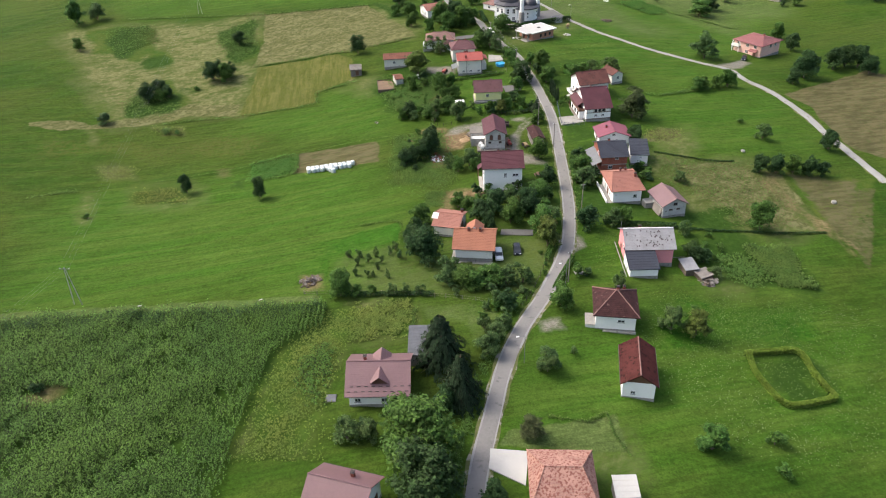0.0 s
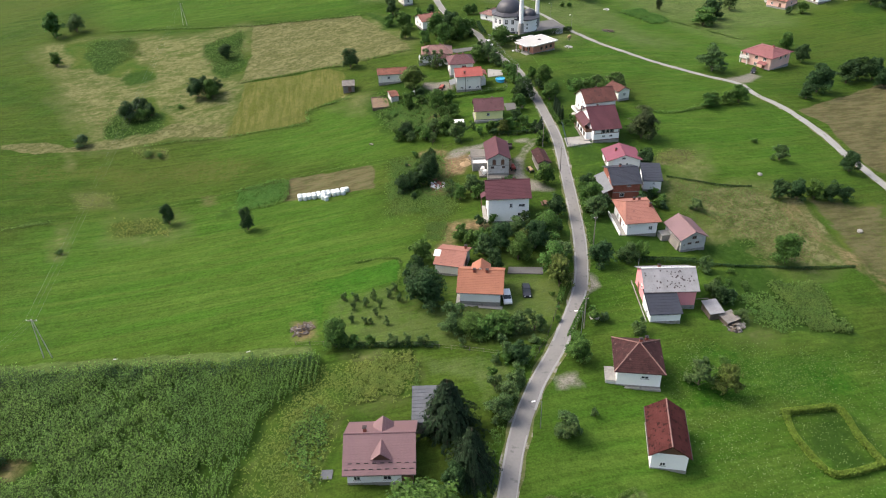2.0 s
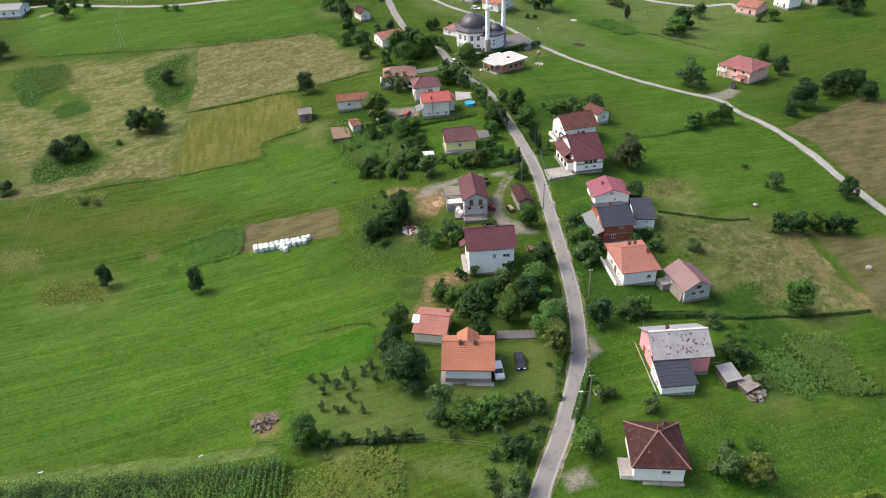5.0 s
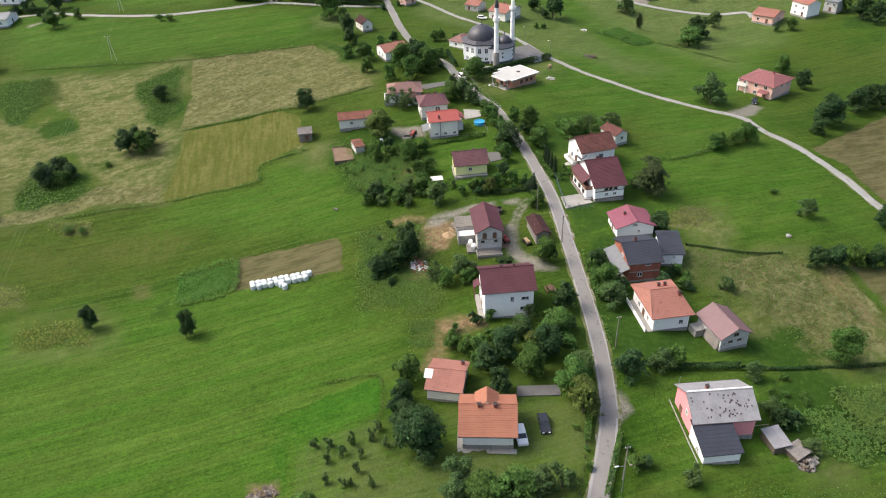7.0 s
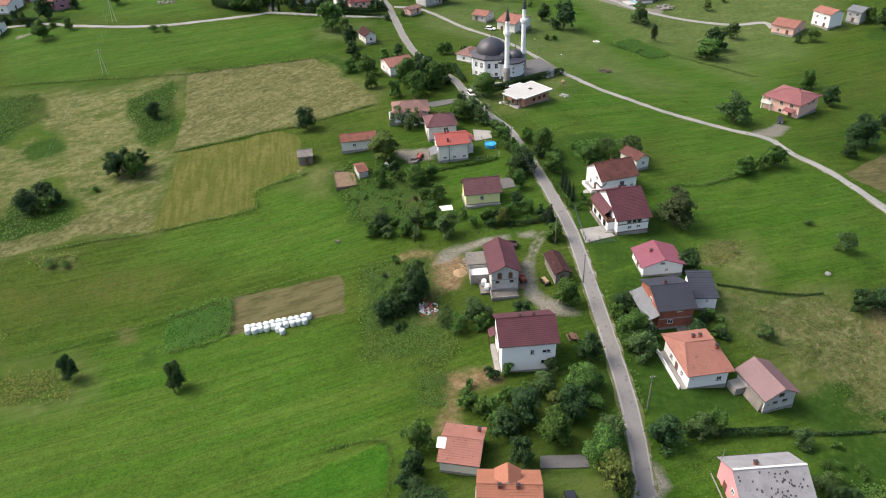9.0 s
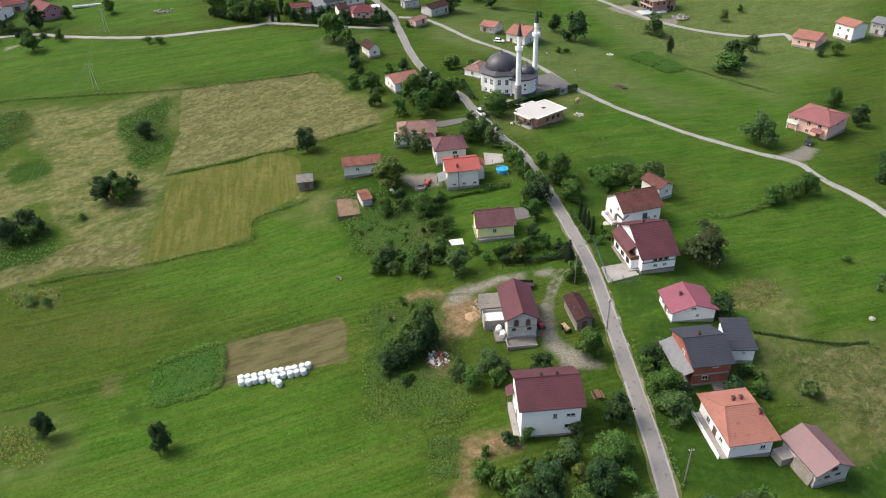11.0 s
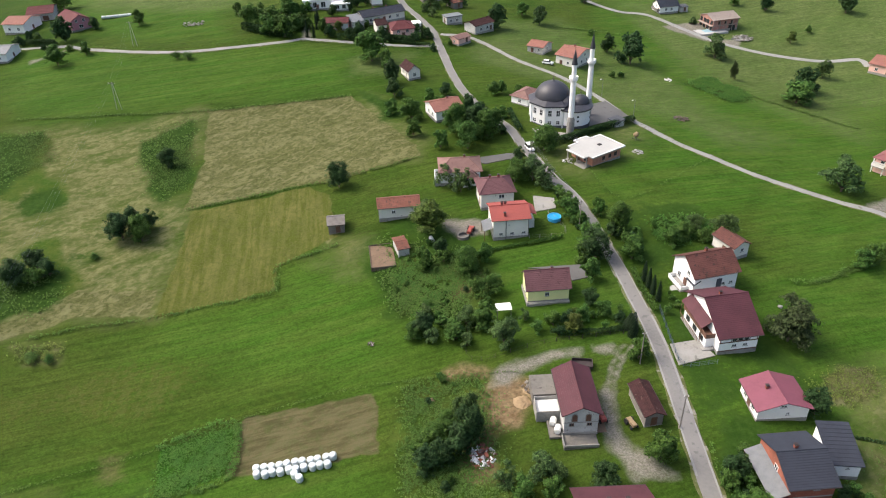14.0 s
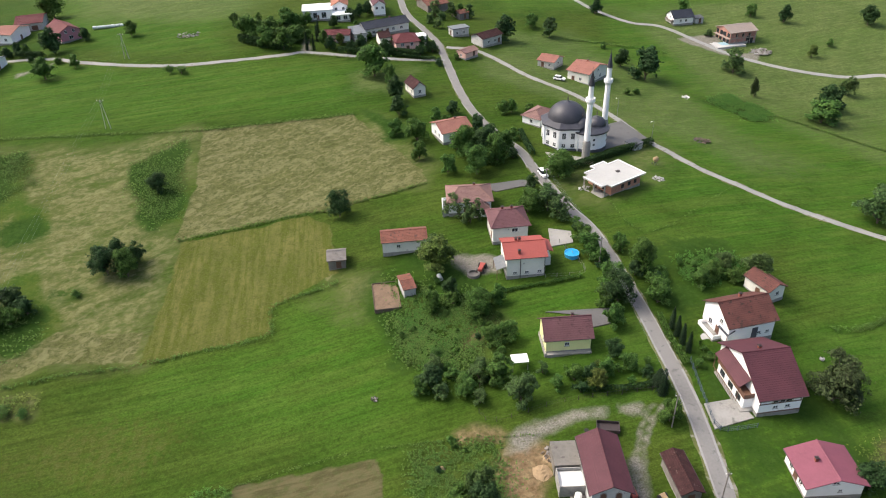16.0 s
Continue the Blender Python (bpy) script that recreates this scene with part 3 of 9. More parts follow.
# uncut meadow: thin mown colour painted in to imitate hazy, grazing light
field("mown", [(-140, 226), (-100, 226), (-62, 228), (-44, 214), (-58, 200), (-92, 192), (-130, 198)], 0.46, soft=12)
field("straw", [(62.1, 182.5), (74.0, 180.6), (88.0, 179.2), (89.7, 172.3), (91.9, 152.0), (92.0, 147.1), (68.8, 145.7), (70.3, 155.9), (66.9, 168.5)], 0.85, soft=4)
field("straw", [(91.8, 176.8), (95.8, 177.2), (95.3, 160.5), (91.7, 158.7), (89.5, 169.7)], 0.8, soft=1.2)
field("soil", [(97.3, 178.3), (118.5, 176.3), (98.1, 140.3), (95.7, 156.0)], 0.62, soft=2)
field("earth", [(-4.1, 232.4), (-0.7, 234.4), (2.8, 234.4), (1.9, 230.0), (-2.8, 227.2)], 0.55)
field("weeds", [(-18, 246), (-8, 246), (0, 238), (-2, 226), (-10, 221), (-16, 230)], 0.95)
field("straw", [(59.6, 198.0), (67.9, 203.2), (74.9, 202.8), (73.3, 195.7), (64.8, 192.2), (58.1, 192.1)], 0.75, soft=2.5)
field("weeds", [(-4.4, 167.0), (0.2, 167.2), (0.7, 158.5), (-4.3, 157.3)], 0.9)
field("earth", [(-69.3, 195.1), (-63.9, 196.7), (-60.8, 189.8), (-65.6, 187.4)], 0.4)
field("lawn", [(-6.1, 116.1), (9.4, 114.2), (11.3, 110.1), (8.8, 104.0), (4.3, 99.8), (3.5, 103.5), (-1.8, 108.2), (-6.3, 105.9)], 0.55, soft=2)
field("dry", [(-18.8, 116.5), (-6.8, 116.5), (-6.9, 107.5), (-10.0, 104.5), (-14.8, 102.4), (-17.8, 102.7)], 0.75, soft=3)
field("dry", [(-31, 100), (-25, 114), (-6, 114), (-6, 105), (-19, 103), (-21, 94), (-23, 75), (-33, 76)], 0.6, soft=2)
# next three: the lawn cover's paler, bluer green imitates haze over far slopes
field("lawn", [(62, 470), (240, 470), (200, 372), (128, 300), (104, 330), (86, 372)], 0.75, soft=24)
field("lawn", [(-230, 540), (-60, 540), (-62, 430), (-110, 405), (-160, 450)], 0.75, soft=24)
field("lawn", [(4, 362), (20, 420), (60, 430), (90, 372), (112, 300), (78, 286), (58, 318), (44, 334), (24, 345)], 0.6, soft=16)
field("lawn", [(-40, 372), (-4, 376), (2, 345), (-14, 338), (-34, 350)], 0.6, soft=10)
field("bright", [(33, 120), (28, 150), (40, 152), (60, 146), (95, 148), (80, 118)])
field("bright", [(36, 184), (37, 203), (62, 203), (60, 186)])
field("bright", [(4, 214), (4, 248), (28, 249), (34, 214)])

near = (PX > -190) & (PX < 215) & (PY > 30) & (PY < 500)
FLAT = np.zeros(PX.shape)


def bed(line, half):
    """Mark the bed of a road, where the ground lies even and a little lower."""
    for a, c in zip(line, line[1:]):
        i0, i1 = np.searchsorted(GX, (min(a.x, c.x) - half - 2, max(a.x, c.x) + half + 2))
        j0, j1 = np.searchsorted(GY, (min(a.y, c.y) - half - 2, max(a.y, c.y) + half + 2))
        x, y = PX[j0:j1, i0:i1], PY[j0:j1, i0:i1]
        d = c - a
        t = np.clip(((x - a.x) * d.x + (y - a.y) * d.y) / max(d.length_squared, 1e-6), 0, 1)
        r = np.hypot(x - a.x - t * d.x, y - a.y - t * d.y)
        FLAT[j0:j1, i0:i1] = np.maximum(FLAT[j0:j1, i0:i1], np.clip((half + 1.6 - r) / 1.2, 0, 1))


def smooth_line(pts, step=2.0):
    out = []
    p = [Vector(q) for q in pts]
    p = [2 * p[0] - p[1]] + p + [2 * p[-1] - p[-2]]
    for a, b, c, d in zip(p, p[1:], p[2:], p[3:]):
        k = max(1, int((c - b).length / step))
        for i in range(k):
            t = i / k
            out.append(0.5 * (2 * b + (c - a) * t + (2 * a - 5 * b + 4 * c - d) * t * t + (3 * b - a - 3 * c + d) * t ** 3))
    return out + [p[-2]]


lane = smooth_line([(-2.8, 25.8), (-1.2, 41.4), (0.3, 52.5), (2.7, 64.9), (4.2, 72.6), (6.6, 82.0), (9.9, 94.4), (14.5, 105.9), (20.5, 117.2), (27.1, 132.5), (30.3, 145.1), (32.6, 162.3), (34.4, 185.7), (35.7, 209.0), (34.8, 228.1), (33.6, 240.4), (32.4, 252.5), (30.3, 265.2), (27.0, 273.8), (24.9, 281.4), (21.4, 294.8), (19.3, 305.8), (13.2, 319.2), (7.4, 336.5), (4.3, 354.4), (2.3, 372.7), (0.9, 385.9), (-0.7, 397.7), (-5.6, 412.1), (-12.5, 432.4), (-14.9, 454.8)])
second = smooth_line([(2.5, 392.5), (15.0, 389.2), (30.3, 366.9), (43.5, 352.0), (52.8, 333.6), (57.3, 318.4), (61.8, 309.0), (67.8, 297.5), (74.6, 288.9), (83.8, 277.8), (98.8, 265.4), (109.4, 258.7), (112.0, 248.4), (116.6, 239.3), (119.5, 228.5), (121.4, 216.9), (121.8, 205.6), (125.1, 174.6)])
left = smooth_line([(-171.7, 396.5), (-147.6, 394.3), (-133.4, 388.3), (-114.4, 382.8), (-94.9, 380.3), (-71.2, 383.0), (-55.5, 386.0), (-50.4, 387.2), (-28.6, 381.9), (-12.7, 379.1), (1.4, 379.1)])
upper = smooth_line([(65.6, 475.9), (67.6, 467.8), (73.2, 451.9), (85.2, 435.8), (97.6, 431.4), (108.1, 415.5), (116.3, 402.6), (125.3, 393.5), (136.7, 384.8), (152.7, 376.9), (166.8, 376.2), (167.1, 369.0)])
yard_track = smooth_line([(29.8, 209.9), (27.1, 206.6), (24.5, 200.9), (23.1, 197.1)])
KERB = np.array([(p.x, p.y) for line in (lane, second, left, upper) for p in line])


def from_road(x, y):
    """Distance of each place from the middle of the nearest lane."""
    out = np.full(len(x), 1e9)
    for a, b in KERB:
        out = np.minimum(out, (x - a) ** 2 + (y - b) ** 2)
    return np.sqrt(out)


def beside_road(x, y, gap):
    """Shift a place off the nearest lane, if it stands nearer than the gap."""
    d = np.hypot(KERB[:, 0] - x, KERB[:, 1] - y)
    k = int(d.argmin())
    if d[k] >= gap or d[k] < 0.01:
        return x, y
    return KERB[k, 0] + (x - KERB[k, 0]) / d[k] * gap, KERB[k, 1] + (y - KERB[k, 1]) / d[k] * gap


def ruts(line, half, amount):
    """Wear a stony track into the ground cover."""
    for a, c in zip(line, line[1:]):
        i0, i1 = np.searchsorted(GX, (min(a.x, c.x) - half - 2, max(a.x, c.x) + half + 2))
        j0, j1 = np.searchsorted(GY, (min(a.y, c.y) - half - 2, max(a.y, c.y) + half + 2))
        x, y = PX[j0:j1, i0:i1], PY[j0:j1, i0:i1]
        d = c - a
        t = np.clip(((x - a.x) * d.x + (y - a.y) * d.y) / max(d.length_squared, 1e-6), 0, 1)
        r = np.hypot(x - a.x - t * d.x, y - a.y - t * d.y) + 0.25 * wobble(x, y, 0.9)
        COVER["gravel"][j0:j1, i0:i1] = np.maximum(COVER["gravel"][j0:j1, i0:i1], np.clip((half + 0.6 - r) / 1.2, 0, 1) * amount)


for side in (-0.8, 0.8):
    ruts([p + Vector((side, 0.15 * side)) for p in yard_track], 0.3, 0.95)
for line, half in ((lane, 2.6), (second, 2.3), (left, 2.3), (upper, 2.0)):
    bed(line, half)
YARDS = [
    ("pale", [(5.9, 75.4), (11.8, 74.9), (10.6, 68.4), (5.4, 71.5)]),
    ("concrete", [(37.9, 209.6), (43.7, 210.5), (45.4, 206.0), (37.8, 203.9)]),
    ("asphalt", [(13.9, 144.0), (21.4, 143.3), (21.0, 140.7), (13.4, 141.5)]),
    ("asphalt", [(14.5, 236.6), (29.0, 236.3), (28.5, 232.0), (23.2, 230.9), (22.9, 235.0)]),
    ("asphalt", [(48.0, 326.0), (54.4, 330.1), (58.9, 317.3), (43.6, 307.6), (43.6, 313.5)]),
    ("concrete", [(20.1, 266.2), (25.2, 264.4), (24.9, 259.8), (19.5, 258.8)]),
    ("asphalt", [(7.0, 286.6), (9.0, 288.6), (16.6, 289.8), (20.6, 289.4), (20.0, 286.2), (16.4, 286.4), (9.8, 284.6)]),
    ("concrete", [(26.0, 305.5), (38.8, 301.1), (38.2, 298.3), (27.8, 297.7)]),
]
for kind, poly in YARDS:
    xs, ys = [p[0] for p in poly], [p[1] for p in poly]
    i0, i1 = np.searchsorted(GX, (min(xs) - 4, max(xs) + 4))
    j0, j1 = np.searchsorted(GY, (min(ys) - 4, max(ys) + 4))
    FLAT[j0:j1, i0:i1] = np.maximum(FLAT[j0:j1, i0:i1], np.clip((inside(PX[j0:j1, i0:i1], PY[j0:j1, i0:i1], poly) + 2.2) / 1.2, 0, 1))
PZ = land(PX, PY) + np.where(near, 0.05 * wobble(PX, PY, 1.1) + 0.12 * wobble(PX, PY, 0.23, 1.7), 0) * (1 - FLAT) - 0.06 * FLAT
PZ -= 0.1 * COVER["soil"]
nx, ny = len(GX), len(GY)
gm = bpy.data.meshes.new("ground")
quad = np.arange(nx * ny).reshape(ny, nx)
faces = np.stack([quad[:-1, :-1], quad[:-1, 1:], quad[1:, 1:], quad[1:, :-1]], -1).reshape(-1, 4)
gm.vertices.add(nx * ny)
gm.vertices.foreach_set("co", np.stack([PX, PY, PZ], -1).ravel())
gm.loops.add(faces.size)
gm.loops.foreach_set("vertex_index", faces.ravel())
gm.polygons.add(len(faces))
gm.polygons.foreach_set("loop_start", np.arange(0, faces.size, 4))
gm.polygons.foreach_set("use_smooth", np.ones(len(faces), bool))
gm.update(calc_edges=True)
for name, keys in (("cover_a", ("straw", "mown", "lush")), ("cover_b", ("soil", "earth", "gravel")), ("cover_c", ("weeds", "dry", "bright"))):
    at = gm.attributes.new(name, "FLOAT_COLOR", "POINT")
    at.data.foreach_set("color", np.stack([COVER[k] for k in keys] + [COVER["lawn" if name == "cover_b" else "clover"]], -1).ravel())


def ground_material():
    m = bpy.data.materials.new("meadow")
    m.use_nodes = True
    n, l = m.node_tree.nodes, m.node_tree.links
    b = n["Principled BSDF"]
    b.inputs["Roughness"].default_value = 0.95
    b.inputs["Specular IOR Level"].default_value = 0.06
    tc = n.new("ShaderNodeTexCoord")

    def tex(scale, detail=5.0, stretch=None, turn=0.0, rough=0.55, curl=0.0):
        t = n.new("ShaderNodeTexNoise")
        t.inputs["Scale"].default_value, t.inputs["Detail"].default_value, t.inputs["Roughness"].default_value = scale, detail, rough
        t.inputs["Distortion"].default_value = curl
        src = tc.outputs["Object"]
        if stretch:
            mp = n.new("ShaderNodeMapping")
            mp.vector_type = "TEXTURE"
            mp.inputs["Scale"].default_value, mp.inputs["Rotation"].default_value = tuple(1 / q for q in stretch), (0, 0, radians(turn))
            l.new(src, mp.inputs["Vector"])
            src = mp.outputs[0]
        l.new(src, t.inputs["Vector"])
        return t.outputs[0]

    def fit(src, lo, hi, a=0.0, c=1.0):
        r = n.new("ShaderNodeMapRange")
        for i, v in enumerate((lo, hi, a, c)):
            r.inputs[1 + i].default_value = v
        l.new(src, r.inputs[0])
        return r.outputs[0]

    def mix(fac, a, c):
        x = n.new("ShaderNodeMix")
        x.data_type = "RGBA"
        for s, v in ((0, fac), (6, a), (7, c)):
            if isinstance(v, (int, float)):
                x.inputs[s].default_value = v
            elif isinstance(v, tuple):
                x.inputs[s].default_value = (*v, 1)
            else:
                l.new(v, x.inputs[s])
        return x.outputs[2]

    def calc(op, a, c):
        x = n.new("ShaderNodeMath")
        x.operation = op
        for s, v in ((0, a), (1, c)):
            if isinstance(v, (int, float)):
                x.inputs[s].default_value = v
            else:
                l.new(v, x.inputs[s])
        return x.outputs[0]

    broad, mid, fine, grain = tex(0.022, 4), tex(0.11, 5), tex(0.7, 6, rough=0.65), tex(3.2, 4, rough=0.7)
    tuft = tex(1.7, 3, rough=0.6)
    rows = tex(0.5, 4, (0.12, 1.0, 1.0), 14)
    swath = tex(0.3, 3, (0.04, 1.0, 1.0), 14)
    lines = tex(1.3, 3, (0.022, 1.0, 1.0), 14, 0.6)
    olive = tex(0.03, 4, (0.5, 1.0, 1.0), 14)
    grass = mix(fit(broad, 0.35, 0.65), (0.0237, 0.0579, 0.00596), (0.0417, 0.0772, 0.00919))
    grass = mix(fit(mid, 0.45, 0.75, 0, 0.45), grass, (0.0574, 0.0797, 0.01463))
    grass = mix(fit(olive, 0.46, 0.66, 0, 0.6), grass, (0.0553, 0.0738, 0.01308))
    grass = mix(fit(swath, 0.5, 0.66, 0, 0.4), grass, (0.0574, 0.0830, 0.01411))
    grass = mix(fit(rows, 0.45, 0.7, 0, 0.3), grass, (0.0192, 0.0484, 0.00542))

    def rough_up(c, dark, light, k=1.0):
        c = mix(fit(fine, 0.46, 0.66, 0, 0.78 * k), c, dark)
        c = mix(fit(tuft, 0.52, 0.68, 0, 0.65 * k), c, dark)
        return mix(fit(grain, 0.5, 0.66, 0, 0.8 * k), c, light)


    def masks(name):
        a = n.new("ShaderNodeAttribute")
        a.attribute_name = name
        s = n.new("ShaderNodeSeparateColor")
        l.new(a.outputs["Color"], s.inputs[0])
        return list(s.outputs) + [a.outputs["Alpha"]]

    ragged = calc("MULTIPLY", calc("SUBTRACT", fine, 0.5), 1.1)

    def edge(src, lo=0.4, hi=0.62, extra=None):
        k = calc("ADD", src, calc("MULTIPLY", ragged, calc("MULTIPLY", src, 1.2)))
        if extra is not None:
            k = calc("MULTIPLY", k, extra)
        return fit(k, lo, hi)

    ca, cb, cc = masks("cover_a"), masks("cover_b"), masks("cover_c")
    tan = mix(fit(fine, 0.35, 0.7), (0.0985, 0.1049, 0.0356), (0.1504, 0.1526, 0.0661))
    tan = mix(fit(grain, 0.5, 0.72, 0, 0.6), tan, (0.0623, 0.0723, 0.0222))
    tan = mix(fit(tuft, 0.5, 0.7, 0, 0.5), tan, (0.1595, 0.1555, 0.0848))
    bent = tex(0.4, 4, (0.4, 1.0, 1.0), 30, 0.6)
    tan = mix(fit(bent, 0.5, 0.38, 0, 0.65), tan, (0.0781, 0.0888, 0.0249))
    wisps = tex(0.55, 3, (0.5160, 0.9000, 0.8000), 40, 0.5, 1.6)
    tan = mix(fit(wisps, 0.55, 0.64, 0, 0.6), tan, (0.1732, 0.1698, 0.0831))
    tan = mix(fit(wisps, 0.46, 0.36, 0, 0.55), tan, (0.0656, 0.0811, 0.0237))
    hay = mix(fit(mid, 0.35, 0.65), (0.0780, 0.0861, 0.0273), (0.1074, 0.1107, 0.0405))
    clumps = tex(0.33, 4, (0.4, 1.0, 1.0), 25, 0.6)
    hay = mix(fit(clumps, 0.46, 0.62, 0, 0.75), hay, (0.1472, 0.1499, 0.0694))
    hay = mix(fit(clumps, 0.5, 0.36, 0, 0.6), hay, (0.0536, 0.0646, 0.0165))
    hay = mix(fit(fine, 0.4, 0.7, 0, 0.7), hay, (0.0493, 0.0621, 0.0144))
    straws = tex(1.6, 4, (0.25, 1.0, 1.0), 35)
    hay = mix(fit(straws, 0.45, 0.65, 0, 0.55), hay, (0.1074, 0.1107, 0.0455))
    hay = rough_up(hay, (0.0407, 0.0483, 0.0124), (0.1283, 0.1245, 0.0620), 0.9)
    hay = mix(fit(wisps, 0.54, 0.63, 0, 0.6), hay, (0.1568, 0.1539, 0.0757))
    mownrows = tex(0.9, 3, (0.05, 1.0, 1.0), 95)
    mown = mix(fit(mownrows, 0.42, 0.58), (0.0677, 0.0830, 0.0131), (0.1081, 0.1113, 0.0311))
    mown = rough_up(mix(fit(mid, 0.4, 0.65, 0, 0.5), mown, (0.0531, 0.0727, 0.0111)), (0.0434, 0.0553, 0.0101), (0.1359, 0.1252, 0.0553), 0.7)
    lush = mix(fit(fine, 0.4, 0.65), (0.019, 0.0476, 0.00606), (0.0347, 0.0691, 0.0112))
    lush = mix(fit(grain, 0.5, 0.7, 0, 0.6), lush, (0.0118, 0.0281, 0.00389))
    ploughrows = tex(1.2, 3, (0.05, 1.0, 1.0), 11)
    soil = mix(fit(ploughrows, 0.42, 0.58), (0.0631, 0.0583, 0.0254), (0.0948, 0.0837, 0.0403))
    soil = mix(fit(fine, 0.46, 0.66, 0, 0.7), soil, (0.0554, 0.0729, 0.0216))
    soil = mix(fit(grain, 0.5, 0.68, 0, 0.5), soil, (0.109, 0.105, 0.057))
    soil = mix(fit(clumps, 0.5, 0.62, 0, 0.55), soil, (0.106, 0.1, 0.0506))
    soil = mix(fit(clumps, 0.48, 0.36, 0, 0.5), soil, (0.0414, 0.042, 0.0166))
    earth = mix(fit(fine, 0.35, 0.65), (0.108, 0.0677, 0.0366), (0.216, 0.164, 0.0931))
    earth = mix(fit(tuft, 0.5, 0.66, 0, 0.6), earth, (0.076, 0.0677, 0.0338))
    stones = mix(fit(grain, 0.4, 0.65), (0.132, 0.122, 0.1), (0.235, 0.224, 0.194))
    stones = mix(fit(tuft, 0.54, 0.7, 0, 0.6), stones, (0.082, 0.0923, 0.0395))
    weeds = mix(fit(mid, 0.4, 0.62), (0.0373, 0.0761, 0.00811), (0.0658, 0.086, 0.0152))
    weeds = mix(fit(tuft, 0.5, 0.66, 0, 0.55), weeds, (0.0765, 0.108, 0.026))
    weeds = mix(fit(fine, 0.42, 0.66, 0, 0.6), weeds, (0.026, 0.062, 0.0088))
    lawn = mix(fit(mid, 0.35, 0.65), (0.0627, 0.0964, 0.0240), (0.0840, 0.1134, 0.0351))
    lawn = mix(fit(fine, 0.45, 0.7, 0, 0.5), lawn, (0.0515, 0.0833, 0.0222))
    lawn = mix(fit(grain, 0.5, 0.7, 0, 0.45), lawn, (0.0951, 0.1250, 0.0478))
    bright = mix(fit(swath, 0.4, 0.62), (0.0373, 0.0888, 0.00942), (0.0552, 0.1010, 0.01442))
    grass = mix(calc("MULTIPLY", cc[2], fit(mid, 0.3, 0.6, 0.5, 1.0)), grass, bright)
    clover = mix(fit(mid, 0.4, 0.6), (0.0235, 0.0796, 0.00611), (0.0352, 0.0896, 0.0094))
    grass = mix(edge(ca[3]), grass, clover)
    texture = calc("MULTIPLY", fit(lines, 0.35, 0.65, 0.84, 1.14), fit(fine, 0.35, 0.7, 1.1, 0.82))
    texture = calc("MULTIPLY", texture, calc("MULTIPLY", fit(tuft, 0.45, 0.7, 1.06, 0.8), fit(grain, 0.4, 0.7, 0.84, 1.26)))
    shade = n.new("ShaderNodeVectorMath")
    shade.operation = "SCALE"
    l.new(grass, shade.inputs[0])
    l.new(texture, shade.inputs["Scale"])
    grass = shade.outputs[0]
    lawn = mix(fit(olive, 0.42, 0.62, 0, 0.55), lawn, (0.055, 0.098, 0.021))
    lawn = mix(fit(clumps, 0.5, 0.64, 0, 0.45), lawn, (0.098, 0.125, 0.04))
    worn = n.new("ShaderNodeVectorMath")
    worn.operation = "SCALE"
    l.new(lawn, worn.inputs[0])
    l.new(texture, worn.inputs["Scale"])
    lawn = worn.outputs[0]
    out = mix(calc("MULTIPLY", fit(cc[1], 0.1, 0.9), fit(calc("ADD", calc("MULTIPLY", mid, 0.5), calc("ADD", calc("MULTIPLY", fine, 0.5), calc("MULTIPLY", bent, 0.6))), 0.64, 0.88, 0.3, 0.95)), grass, tan)
    out = mix(edge(cc[0]), out, weeds)
    out = mix(edge(ca[0]), out, hay)
    out = mix(edge(ca[1]), out, mown)
    out = mix(edge(ca[2], extra=fit(mid, 0.3, 0.55, 0.62, 1.05)), out, lush)
    out = mix(edge(cb[3]), out, lawn)
    out = mix(edge(cb[0]), out, soil)
    out = mix(edge(cb[1], 0.2, 0.9), out, earth)
    out = mix(edge(cb[2], 0.2, 0.9), out, stones)
    l.new(out, b.inputs["Base Color"])
    bp = n.new("ShaderNodeBump")
    bp.inputs["Strength"].default_value, bp.inputs["Distance"].default_value = 0.7, 0.35
    l.new(calc("ADD", calc("MULTIPLY", fine, 0.7), calc("MULTIPLY", grain, 0.4)), bp.inputs["Height"])
    l.new(bp.outputs[0], b.inputs["Normal"])
    return m


ground = link_mesh("ground", gm, ground_material())
tagged(ground, "green meadows, hay plots and bare soil of the valley", "ground", kind="structure")


# ---- roads
def ribbon(name, line, width, lift, material, label, ragged=0.05, crown=0.04):
    verts, faces = [], []
    full = width
    for i, p in enumerate(line):
        q, r = line[max(0, i - 1)], line[min(len(line) - 1, i + 1)]
        width = full * (1 - 0.16 * min(1, max(0, (p.y - 220) / 60)))
        d = (r - q).normalized()
        s = Vector((-d.y, d.x))
        for k in (-1, -0.4, 0.4, 1):
            w = width / 2 * k + (ragged * math.sin(i * 1.7 + k * 4) + ragged * 0.7 * math.sin(i * 0.61 + k)) * (abs(k) > 0.9)
            v = p + s * w
            verts.append((v.x, v.y, z_at(v.x, v.y) + lift + crown * (1 - abs(k)) - (0.12 if abs(k) == 1 else 0) * 0.3))
        if i:
            a = 4 * (i - 1)
            faces += [(a + j, a + j + 1, a + j + 5, a + j + 4) for j in range(3)]
    return tagged(sheet(name, verts, faces, material, smooth=True), label, "road", kind="structure")


